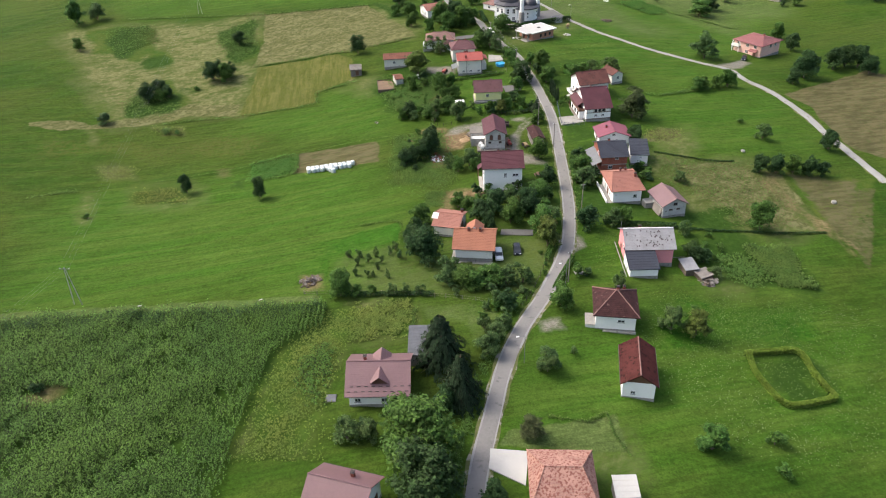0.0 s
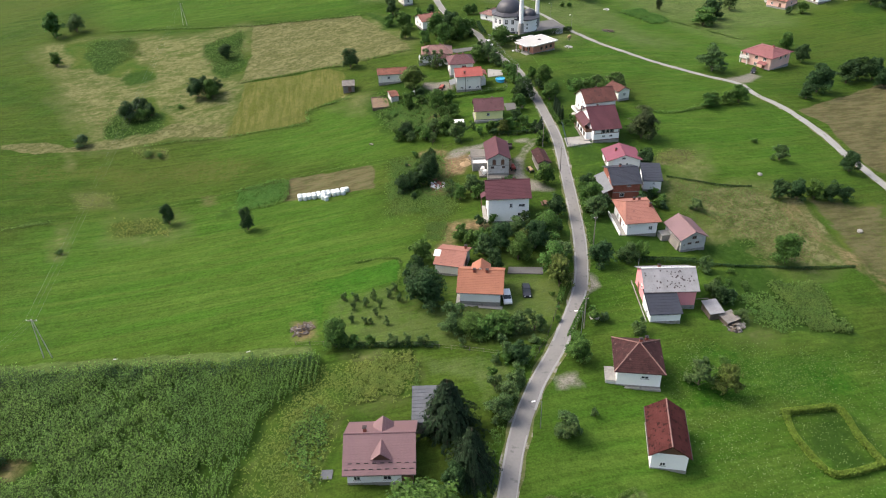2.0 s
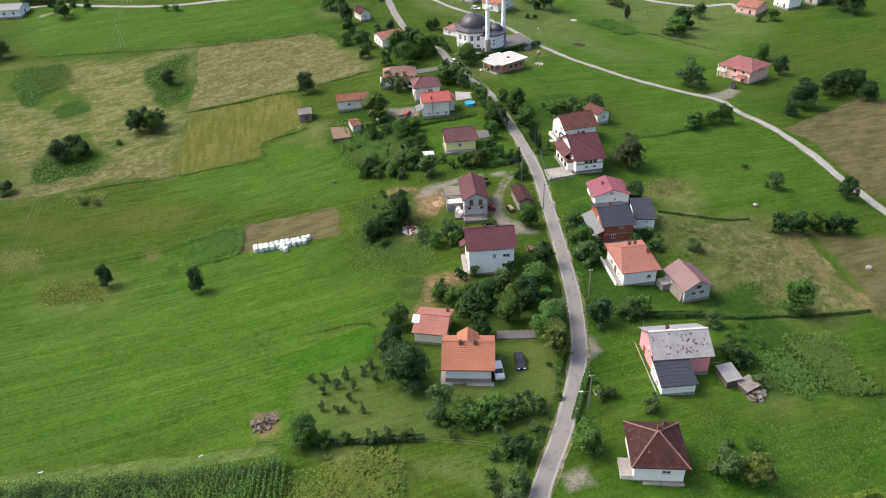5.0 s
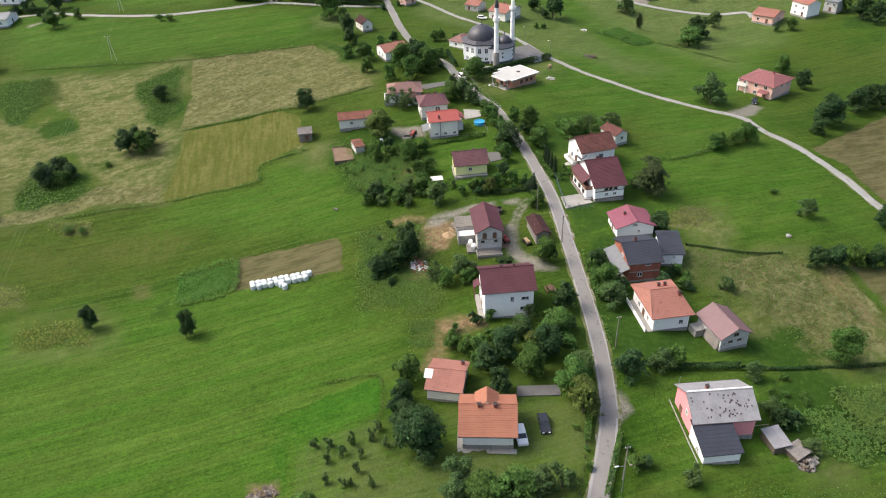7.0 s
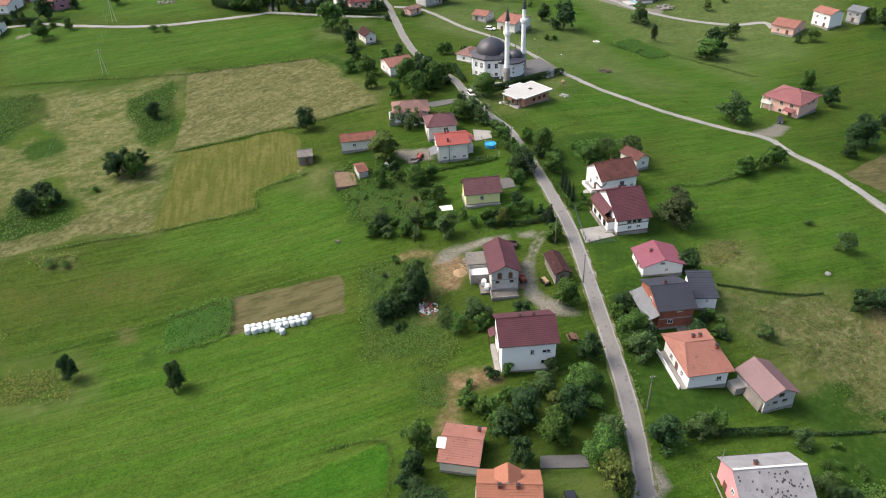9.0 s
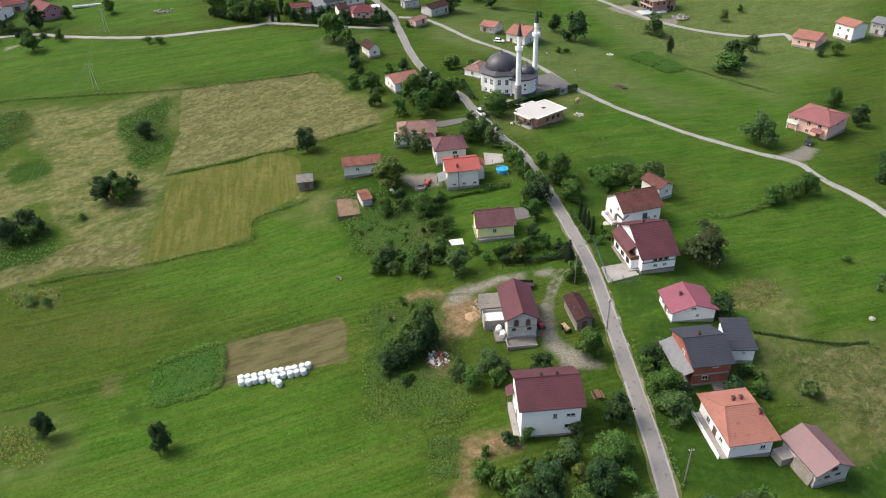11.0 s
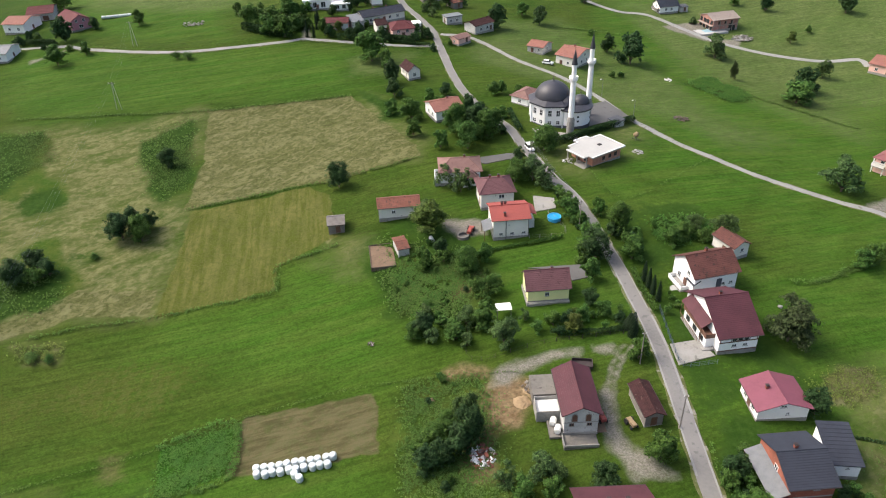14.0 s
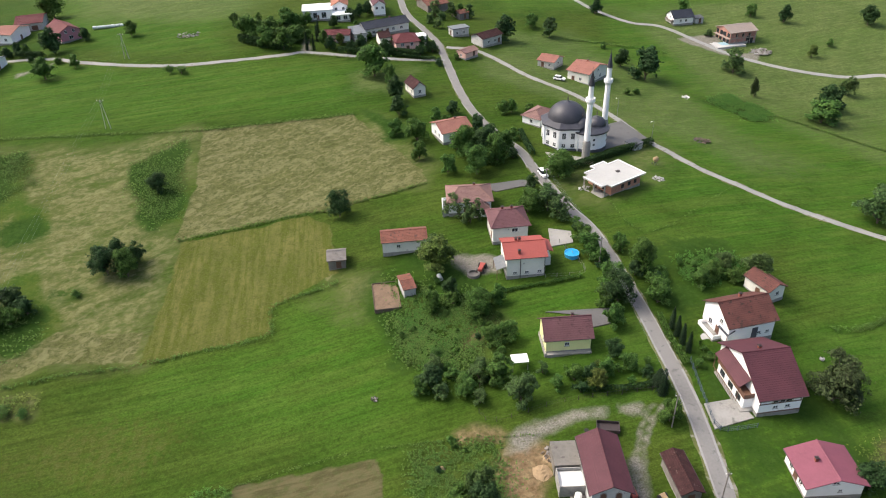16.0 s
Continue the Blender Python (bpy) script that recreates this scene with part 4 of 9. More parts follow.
ribbon("lane_verge", lane, 3.9, 0.02, M["verge"], "dusty gravel verge along the village lane", 0.2, 0.0)
ribbon("road", lane, 3.0, 0.07, M["asphalt"], "worn grey asphalt village lane with pale edges")
ribbon("lane_verge", second, 3.4, 0.02, M["verge"], "dusty verge along the pale lane", 0.35, 0.0)
ribbon("road", second, 2.7, 0.07, M["gravelroad"], "pale gravelly lane across the meadows")
ribbon("lane_verge", left, 3.3, 0.02, M["verge"], "dusty verge along the far lane", 0.35, 0.0)
ribbon("road", left, 2.6, 0.08, M["gravelroad"], "pale lane along the far meadow")
ribbon("road", upper, 3.1, 0.08, M["gravelroad"], "pale lane winding over the far slope")


def worn_edges(line, half, seed, sides=(-1, 1), share=0.93):
    """Pale dusty streaks along the lane, at this distance from its middle."""
    r = random.Random(seed)
    for side in sides:
        i = 0
        while i < len(line) - 4:
            n = r.randint(10, 26) if share > 0.5 else r.randint(4, 9)
            piece = line[i:i + n]
            if len(piece) > 3 and r.random() < share:
                out = []
                for k, p in enumerate(piece):
                    d = (piece[min(k + 1, len(piece) - 1)] - piece[max(k - 1, 0)]).normalized()
                    out.append(p + Vector((-d.y, d.x)) * side * (half + 0.05 * math.sin(k * 0.5 + i)))
                ribbon("road_edge", out, r.uniform(0.22, 0.5) if share > 0.5 else r.uniform(0.14, 0.26), 0.085, M["dust"], "pale worn strip of the lane", 0.03, 0.0)
            i += n + r.randint(0, 2)


worn_edges(lane, 1.35, 4)
worn_edges(lane, 0.5, 8, (1, -1), 0.22)


def pad(kind, poly):
    c = Vector((sum(p[0] for p in poly) / len(poly), sum(p[1] for p in poly) / len(poly)))
    bm = bmesh.new()
    top = [bm.verts.new((x, y, z_at(x, y) + 0.14)) for x, y in poly]
    bot = [bm.verts.new((x, y, z_at(x, y) - 0.4)) for x, y in poly]
    mid = bm.verts.new((c.x, c.y, z_at(c.x, c.y) + 0.14))
    for i in range(len(poly)):
        j = (i + 1) % len(poly)
        bm.faces.new((top[i], top[j], mid))
        bm.faces.new((top[i], bot[i], bot[j], top[j]))
    return tagged(part("paved_yard", bm, M[{"asphalt": "drive"}.get(kind, kind)], None), "worn pale concrete yard slab beside a house" if kind != "asphalt" else "grey asphalt driveway and yard", "pavement", kind="structure")


for kind, poly in YARDS:
    pad(kind, poly)


# ---- houses
def slope(bm, e0, e1, r1, r0, courses, step=0.045, thick=0.14):
    """One roof slope from eave e0-e1 to ridge r0-r1, laid in overlapping courses."""
    e0, e1, r1, r0 = Vector(e0), Vector(e1), Vector(r1), Vector(r0)
    up = Vector((0, 0, step))
    prev = None
    for i in range(courses):
        a, b = i / courses, (i + 1) / courses
        lo = [bm.verts.new(e0.lerp(r0, a) + up), bm.verts.new(e1.lerp(r1, a) + up)]
        hi = [bm.verts.new(e0.lerp(r0, b)), bm.verts.new(e1.lerp(r1, b))]
        bm.faces.new((lo[0], lo[1], hi[1], hi[0]))
        if prev:
            bm.faces.new((prev[0], prev[1], lo[1], lo[0]))
        else:
            first = lo
        prev = hi
    d = Vector((0, 0, -thick))
    q = [bm.verts.new(p + d) for p in (e0, e1, r1, r0)]
    bm.faces.new(q[::-1])
    bm.faces.new((first[0], q[0], q[1], first[1]))
    for s, t, u, v in ((e0, r0, q[0], q[3]), (e1, r1, q[1], q[2])):
        bm.faces.new((bm.verts.new(s), bm.verts.new(t), v, u))


def window(house, half_l, half_w, side, u, z, w, h, frame="frame", shut=False):
    """A window in the wall 'f', 'b', 'l' or 'r': frame, glass and sill."""
    m = {"f": pose(u, -half_w, z, 0, 0, 0), "b": pose(-u, half_w, z, 0, 0, 180), "l": pose(-half_l, -u, z, 0, 0, -90), "r": pose(half_l, u, z, 0, 0, 90)}[side]
    bm = bmesh.new()
    t = 0.07
    for x0, x1, z0, z1 in ((-w / 2, w / 2, 0, t), (-w / 2, w / 2, h - t, h), (-w / 2, -w / 2 + t, t, h - t), (w / 2 - t, w / 2, t, h - t), (-t / 2, t / 2, t, h - t)):
        box(bm, x0, x1, -0.06, 0.03, z0, z1)
    bm.transform(m)
    win = part("window", bm, M[frame], house)
    bm = bmesh.new()
    box(bm, -w / 2 + t, w / 2 - t, -0.025, 0.02, t, h - t)
    bm.transform(m)
    part("pane", bm, M["glass"] if not shut else M["woodframe"], win)
    bm = bmesh.new()
    box(bm, -w / 2 - 0.08, w / 2 + 0.08, -0.14, 0.02, -0.07, 0)
    bm.transform(m)
    part("sill", bm, M["concrete"], win)


def door(house, half_l, half_w, side, u, w=1.0, h=2.05, z=0.1, material="woodframe"):
    m = {"f": pose(u, -half_w, z, 0, 0, 0), "b": pose(-u, half_w, z, 0, 0, 180), "l": pose(-half_l, -u, z, 0, 0, -90), "r": pose(half_l, u, z, 0, 0, 90)}[side]
    bm = bmesh.new()
    for x0, x1, z0, z1 in ((-w / 2 - 0.08, -w / 2, 0, h + 0.08), (w / 2, w / 2 + 0.08, 0, h + 0.08), (-w / 2, w / 2, h, h + 0.08)):
        box(bm, x0, x1, -0.06, 0.03, z0, z1)
    box(bm, -w / 2, w / 2, -0.03, 0.02, 0, h)
    bm.transform(m)
    d = part("door", bm, M[material], house)
    bm = bmesh.new()
    box(bm, w / 2 - 0.18, w / 2 - 0.08, -0.09, -0.03, 1.0, 1.06)
    bm.transform(m)
    part("handle", bm, M["steel"], d)


def chimney(house, x, y, z, h=1.0, w=0.5):
    bm = bmesh.new()
    box(bm, x - w / 2, x + w / 2, y - w / 2, y + w / 2, z - 1.2, z + h)
    c = part("chimney", bm, M["chimney"], house)
    bm = bmesh.new()
    box(bm, x - w / 2 - 0.08, x + w / 2 + 0.08, y - w / 2 - 0.08, y + w / 2 + 0.08, z + h, z + h + 0.1)
    box(bm, x - w / 4, x + w / 4, y - w / 4, y + w / 4, z + h + 0.1, z + h + 0.22)
    part("cap", bm, M["dark"], c)


def house(label, x, y, turn, length, width, eave, rise, along="x", kind="gable", roof="red", wall="white", over=0.55, inset=None, wins=(), doors=(), chimneys=(), plinth=0.5, name="house", category="house", z=None, frame="frame", gable=None, cap=None):
    """A house: rendered walls, plinth, roof in courses, windows, doors, chimneys. length and width are over the eaves."""
    ob = thing(name, x, y, turn, z, label, category)
    hl, hw = length / 2 - over, width / 2 - over
    ridge_x = along == "x"
    A, B = (length / 2, width / 2) if ridge_x else (width / 2, length / 2)
    a, b = (hl, hw) if ridge_x else (hw, hl)

    def at(u, v, z):
        return (u, v, z) if ridge_x else (v, u, z)

    pitch = rise / B
    top = eave + pitch * over  # underside where the slope meets the wall
    if kind in ("gable", "hip", "flat", "mono"):
        bm = bmesh.new()
        wz = {"gable": eave + pitch * (B - b) - 0.1, "hip": eave + pitch * over * 0.8, "flat": eave - 0.02, "mono": eave}[kind]
        low = [bm.verts.new(at(u, v, -1.5)) for u, v in ((-a, -b), (a, -b), (a, b), (-a, b))]
        if kind == "mono":
            hi = [bm.verts.new(at(u, v, zz)) for u, v, zz in ((-a, -b, eave), (a, -b, eave), (a, b, eave + rise - 0.1), (-a, b, eave + rise - 0.1))]
        else:
            hi = [bm.verts.new(at(u, v, wz)) for u, v in ((-a, -b), (a, -b), (a, b), (-a, b))]
        for i in range(4):
            j = (i + 1) % 4
            bm.faces.new((low[i], low[j], hi[j], hi[i]))
        bm.faces.new(low[::-1])
        bm.faces.new(hi)
        part("wall", bm, M[wall], ob)
        if kind == "gable":
            apex = eave + rise - 0.12
            for s in (-1, 1):
                bm = bmesh.new()
                for k in (0, 0.2):
                    bm.verts.new(at(s * (a - k), -b, wz)), bm.verts.new(at(s * (a - k), b, wz)), bm.verts.new(at(s * (a - k), 0, apex))
                v = list(bm.verts)
                bm.faces.new(v[:3]), bm.faces.new(v[3:])
                for i, j in ((0, 1), (1, 2), (2, 0)):
                    bm.faces.new((v[i], v[j], v[j + 3], v[i + 3]))
                part("gable", bm, M[gable or wall], ob)
    if plinth:
        bm = bmesh.new()
        box(bm, -hl - 0.05, hl + 0.05, -hw - 0.05, hw + 0.05, -1.5, plinth)
        part("plinth", bm, M["concrete"], ob)
    n = max(4, int(math.hypot(B, rise) / 0.38))
    metal = roof in ("mauve", "pinkred", "red", "steel", "plastic", "slate")
    step = 0.012 if metal else 0.045
    if kind == "gable":
        for s in (-1, 1):
            bm = bmesh.new()
            slope(bm, at(-A, s * B, eave), at(A, s * B, eave), at(A, 0, eave + rise), at(-A, 0, eave + rise), n, step)
            part("roof_slope", bm, M[roof], ob)
        bm = bmesh.new()
        tube(bm, at(-A, 0, eave + rise + 0.01), at(A, 0, eave + rise + 0.01), 0.13, 0.13, 6)
        part("ridge_cap", bm, M[cap or roof], ob)
        for s in (-1, 1):
            bm = bmesh.new()
            tube(bm, at(-A, s * (B + 0.06), eave - 0.06), at(A, s * (B + 0.06), eave - 0.06), 0.07, 0.07, 6)
            part("gutter", bm, M["dark"], ob)
    elif kind == "hip":
        r = (A - B) if inset is None else A - inset
        r = max(r, 0.15)
        bm = bmesh.new()
        for s in (-1, 1):
            slope(bm, at(-A, s * B, eave), at(A, s * B, eave), at(r, 0, eave + rise), at(-r, 0, eave + rise), n, step)
            slope(bm, at(s * A, -B, eave), at(s * A, B, eave), at(s * r, 0.001, eave + rise), at(s * r, -0.001, eave + rise), n, step)
        part("roof", bm, M[roof], ob)
        bm = bmesh.new()
        tube(bm, at(-r, 0, eave + rise + 0.02), at(r, 0, eave + rise + 0.02), 0.12, 0.12, 6)
        for s in (-1, 1):
            for q in (-1, 1):
                tube(bm, at(s * A, q * B, eave + 0.04), at(s * r, 0, eave + rise + 0.02), 0.11, 0.11, 6)
        part("ridge_cap", bm, M[cap or roof], ob)
    elif kind == "mono":
        bm = bmesh.new()
        slope(bm, at(-A, -B, eave), at(A, -B, eave), at(A, B, eave + rise), at(-A, B, eave + rise), n, step)
        part("roof", bm, M[roof], ob)
    elif kind == "flat":
        bm = bmesh.new()
        box(bm, -length / 2, length / 2, -width / 2, width / 2, eave, eave + 0.35, 0.03)
        part("roof_slab", bm, M[roof], ob)
    for w in wins:
        window(ob, hl, hw, *w, frame=frame)
    for d in doors:
        door(ob, hl, hw, *d)
    for u, v, h in chimneys:
        zz = eave + rise * (1 - abs(v if ridge_x else u) / B) if kind in ("gable", "hip") else eave + 0.3
        chimney(ob, u, v, zz, h)
    return ob


def dormer(ob, u, v, z, w, h, depth, roof, wall, along=1):
    """A small gabled dormer whose face looks towards -y (along=1) or +y (along=-1)."""
    bm = bmesh.new()
    s = along
    vs = [bm.verts.new((u + dx, v + s * dy, z + dz)) for dy in (0, depth) for dx, dz in ((-w / 2, -0.6), (w / 2, -0.6), (w / 2, h * 0.35), (0, h), (-w / 2, h * 0.35))]
    bm.faces.new(vs[:5]), bm.faces.new(vs[5:])
    for i in range(5):
        j = (i + 1) % 5
        bm.faces.new((vs[i], vs[j], vs[j + 5], vs[i + 5]))
    d = part("dormer", bm, M[wall], ob)
    for k in (-1, 1):
        bm = bmesh.new()
        slope(bm, (u + k * (w / 2 + 0.3), v - s * 0.3, z + h * 0.35 - 0.1), (u + k * (w / 2 + 0.3), v + s * depth, z + h * 0.35 - 0.1), (u, v + s * depth, z + h + 0.1), (u, v - s * 0.3, z + h + 0.1), 4, thick=0.1)
        part("dormer_roof", bm, M[roof], d)


# houses along the lane, from the near end outwards
h = house("house with mauve metal roof, two dormers and white walls", -11.8, 89.7, -1.7, 10.9, 10.5, 3.0, 3.1, roof="mauve", wall="white", over=0.6, chimneys=((-2.3, 0.8, 0.9),), wins=(("f", -3.4, 1.3, 1.0, 0.8), ("f", 1.1, 1.3, 1.2, 0.8), ("r", -1, 1.2, 1, 1), ("l", 1, 1.2, 1, 1)), doors=(("f", 4.1, 1.6, 2.0, 0.2),), plinth=0.7)
dormer(h, 0.3, -3.4, 3.9, 2.4, 1.7, 3.0, "mauve", "woodframe")
dormer(h, 0.3, 3.4, 3.9, 2.6, 1.9, 3.0, "mauve", "woodframe", -1)
house("grey sheet-roofed wooden shed behind the mauve-roofed house", -4.9, 98.6, -1.3, 4.5, 7.8, 3.0, 0.5, kind="mono", roof="tin", wall="wood", over=0.3, name="shed", category="shed", plinth=0)
house("square white house with brown hipped tile roof", 32.9, 109.3, -9.8, 8.7, 9.3, 3.9, 2.9, kind="hip", inset=4.2, cap="dusty", roof="brown", wall="white", over=0.6, chimneys=((0.3, 0.9, 0.8), (1.7, 3.2, 0.8)), wins=(("f", 1.0, 2.2, 1.3, 0.6), ("r", 0, 1.6, 1.1, 1.1)), doors=(("l", 1.5),))
house("white gabled outbuilding with dark red tile roof", 32.9, 91.6, -11.2, 6.3, 10.2, 3.6, 2.3, along="y", cap="dusty", roof="darkred", wall="white", over=0.45, wins=(("f", -0.9, 1.2, 0.8, 0.7),), doors=(("r", 1.0),), gable="woodframe")
h = house("pink house with patchy pale slate roof", 45.2, 132.9, -2.4, 11.1, 9.3, 4.3, 2.7, roof="slate", wall="pink", over=0.5, chimneys=((-1.5, 1.2, 0.6),), wins=(("l", 0.8, 2.6, 0.9, 0.9), ("r", -1.5, 2.2, 1.2, 1.1)), doors=(("l", -1.5),))
house("white annex under an anthracite metal lean-to roof", 42.6, 126.4, -0.8, 6.6, 6.2, 2.4, 1.8, kind="mono", roof="black", wall="white", over=0.3, name="annex", category="annex", wins=(("l", 0.5, 0.9, 0.9, 0.8),))
# plinth drawn taller: its grey is concrete base plus painted shadow above it
h = house("low white house with bright orange tile roof", 7.1, 134.2, -8.8, 9.5, 9.4, 3.6, 2.6, roof="orange", wall="white", over=0.7, chimneys=((-1.4, -0.4, 0.6), (1.2, -0.4, 0.6)), plinth=1.1, wins=(("l", 0, 1.4, 1.1, 1.1), ("r", 1.5, 1.2, 1.1, 1.1), ("b", 2, 1.2, 1.2, 1.1)), doors=(("r", -2.0),))
dormer(h, -0.2, 3.2, 4.7, 3.4, 1.9, 3.2, "orange", "white", -1)
house("garage with salmon tile roof and pale walls", 1.7, 145.9, -16.7, 6.8, 8.1, 2.8, 1.5, roof="salmon", wall="offwhite", over=0.4, chimneys=((2.4, 2.6, 0.8),), name="garage", category="garage", doors=(("r", 0.0, 2.4, 2.1),))
h = house("tall white house with maroon tile roof", 16.2, 168.3, -1.2, 11, 9.6, 6.9, 2.7, roof="maroon", wall="white", over=0.6, chimneys=((-1.0, 0.4, 0.5), (1.6, 0.4, 0.5)), wins=(("f", 0.6, 4.2, 0.7, 1.1), ("f", 3.2, 4.4, 1.5, 0.7), ("f", 3.0, 1.8, 1.5, 0.9), ("l", 2.0, 4.4, 1.0, 1.1), ("l", -2.0, 3.6, 1.0, 1.1), ("r", 0.0, 3.4, 1.1, 1.1)), doors=(("l", 0.0),))
h = house("unfinished grey blockwork house with maroon metal roof", 16.3, 194.4, -0.9, 6.7, 11.4, 5.0, 1.8, along="y", roof="maroon", wall="greywall", over=0.5, wins=(("f", -1.6, 2.2, 0.8, 0.6), ("f", 1.4, 2.2, 0.8, 0.6), ("r", 0, 3.2, 1.1, 1.1), ("r", -3, 3.2, 1.1, 1.1)), doors=(("r", 3.0),), frame="woodframe")
house("long low roadside shed with rusty brown roof", 28.5, 193.7, 4.8, 3.8, 8.3, 2.6, 0.9, along="y", roof="brown", wall="wood", over=0.35, name="shed", category="shed", doors=(("f", 0.0, 0.9, 1.9),), plinth=0.2)
house("white house with salmon tile roof and clipped ridge ends", 46.5, 161.5, 2.1, 8.6, 11.8, 3.9, 2.6, kind="hip", inset=1.6, roof="salmon", wall="white", over=0.7, chimneys=((-0.2, 1.9, 0.7), (1.1, 1.9, 0.7), (2.6, -1.6, 0.8)), wins=(("f", 2.0, 1.6, 0.9, 0.9), ("l", -2, 1.2, 1.0, 1.0), ("l", 2.5, 1.2, 1.0, 1.0)), doors=(("l", 0.3),))
house("unplastered grey house with dull mauve roof", 56.3, 154.1, 10, 7, 8.6, 3.4, 1.9, along="y", roof="mauve", wall="greywall", over=0.5, wins=(("f", -0.9, 1.9, 0.9, 0.4), ("f", 1.0, 1.9, 0.9, 0.4), ("f", 0.1, 3.2, 1.0, 0.7)), doors=(("l", 2.0),), frame="woodframe")
house("red brick house with anthracite metal roof", 46.9, 177.6, 1, 7.9, 10.8, 5.0, 2.2, roof="black", wall="brick", over=0.5, chimneys=((-0.5, 0.8, 0.7),), wins=(("f", 0.6, 4.1, 1.0, 0.6), ("l", 0.5, 3.6, 1.0, 1.2), ("f", -1.0, 1.4, 1.1, 1.0)), doors=(("l", -2.0),))
house("white annex with black sheet roof beside the brick house", 55.9, 181.7, -8.7, 5.2, 8.2, 3.2, 1.2, kind="mono", roof="black", wall="white", over=0.35, name="annex", category="annex", wins=(("f", 0.3, 2.2, 0.5, 0.4),))
house("white house with raspberry red metal roof", 50.9, 193.4, -0.6, 9.7, 8, 2.8, 1.7, along="y", roof="pinkred", wall="white", over=0.5, chimneys=((-1.6, 0.4, 0.6),), wins=(("f", -0.2, 3.1, 1.0, 0.5), ("f", 0.8, 1.3, 0.6, 0.6), ("l", 1.6, 1.2, 1.0, 1.0), ("l", -1.6, 1.2, 1.0, 1.0)), doors=(("l", 0.0),))
h = house("white house with large maroon tile roof and dark balcony", 49.0, 213.8, 5.3, 8.9, 15.5, 4.0, 4.2, roof="maroon", wall="white", over=0.6, chimneys=((-0.4, 1.4, 0.6),), wins=(("f", -0.8, 1.4, 0.9, 0.6), ("f", 1.4, 1.4, 0.9, 0.6), ("l", 4.0, 1.2, 1.2, 1.1), ("l", 1.5, 1.2, 1.2, 1.1)), doors=(("l", -2.0),))
h = house("white house with weathered red-brown tile roof", 51.1, 228.9, 11, 10.8, 9.4, 4.5, 3.0, roof="redbrown", wall="white", over=0.5, chimneys=((0.6, 1.8, 0.8),), wins=(("f", 1.8, 1.6, 0.8, 0.6), ("f", 3.6, 1.6, 0.8, 0.6), ("l", -1.6, 1.2, 1.1, 1.2), ("l", 1.6, 3.6, 1.0, 1.0)), doors=(("l", 0.8),))
house("small white outhouse with red tile roof", 61.1, 239.9, 22, 5, 7.2, 3.2, 1.3, along="y", roof="redbrown", wall="offwhite", over=0.35, wins=(("f", 0.2, 1.6, 0.9, 0.9),), doors=(("l", 0.4),))
house("pale yellow house with dark red tile roof", 16.8, 227.6, 1.5, 9.6, 7.1, 3.4, 2.8, roof="plum", wall="yellow", over=0.5, chimneys=((1.3, 0.7, 0.6),), wins=(("f", -0.3, 1.6, 0.9, 0.9), ("l", 0.5, 1.2, 0.9, 1.0), ("r", 0.0, 1.2, 0.9, 1.0)), doors=(("r", -1.6),))
h = house("two-storey pale house with bright red metal roof", 12, 252.3, 2.8, 9.4, 8.8, 5.2, 1.6, roof="red", wall="offwhite", over=0.5, chimneys=((-1.5, 0.9, 0.6), (-0.7, 0.9, 0.6), (-1.4, -3.0, 0.8)), wins=(("f", -2.4, 1.0, 0.9, 0.6), ("f", 0.2, 1.0, 0.9, 0.6), ("f", 3.0, 1.0, 0.9, 0.6), ("l", 1.5, 3.6, 1.0, 1.1), ("r", 0.0, 3.6, 1.0, 1.1)), doors=(("l", -1.5),))
house("pale house with hipped plum-red roof", 10.2, 265.6, 4.1, 9.4, 9.2, 4.5, 2.0, kind="hip", roof="plum", wall="offwhite", over=0.6, inset=3.0, chimneys=((-1.0, 1.4, 0.7), (1.2, 1.4, 0.7)), wins=(("f", 1.0, 2.8, 1.4, 1.0), ("l", 0.0, 2.8, 1.2, 1.0)), doors=(("l", 2.0),))
house("house with weathered hipped tile roof and white walls", 2.2, 278.7, -0.6, 11.6, 9.2, 3.8, 2.0, kind="hip", roof="dusty", wall="white", over=0.6, inset=3.4, chimneys=((1.4, 1.8, 0.6),), wins=(("f", 1.6, 1.6, 1.2, 1.0), ("l", 1.0, 1.4, 1.1, 1.1), ("l", -1.4, 1.4, 1.1, 1.1)), doors=(("f", -1.0),))
house("low barn with weathered red tile roof", -14.3, 264.4, 3.9, 10.9, 5.9, 3.4, 1.3, roof="oldtile", wall="offwhite", over=0.35, name="barn", category="barn", wins=(("f", -1.4, 1.7, 0.9, 0.8),), doors=(("l", 0.6, 1.6, 2.0),))
house("grey weathered wooden hay shed", -30, 261.2, 4, 4.5, 5, 2.4, 1.2, roof="wood", wall="wood", over=0.3, name="shed", category="shed", doors=(("f", 0.4, 1.0, 1.7),), plinth=0)
house("ruined low outbuilding with patched tile roof", -13.8, 248.7, 14.9, 3, 5.7, 2.2, 0.5, roof="oldtile", wall="greywall", over=0.2, name="shed", category="shed", plinth=0.2, doors=(("r", 0.0, 0.9, 1.7),))
house("unfinished brick bungalow under a pale flat roof slab", 40.9, 286.4, 31.7, 12.5, 9.9, 3.0, 0.4, kind="flat", roof="pale", wall="pinkbrick", over=0.9, wins=(("f", -1.2, 1.0, 1.0, 1.1), ("f", 1.2, 1.0, 1.0, 1.1), ("f", 3.4, 1.0, 1.0, 1.1), ("l", 1.5, 0.9, 1.4, 1.3)), doors=(("l", -1.5, 1.4),), frame="woodframe", plinth=0.3)
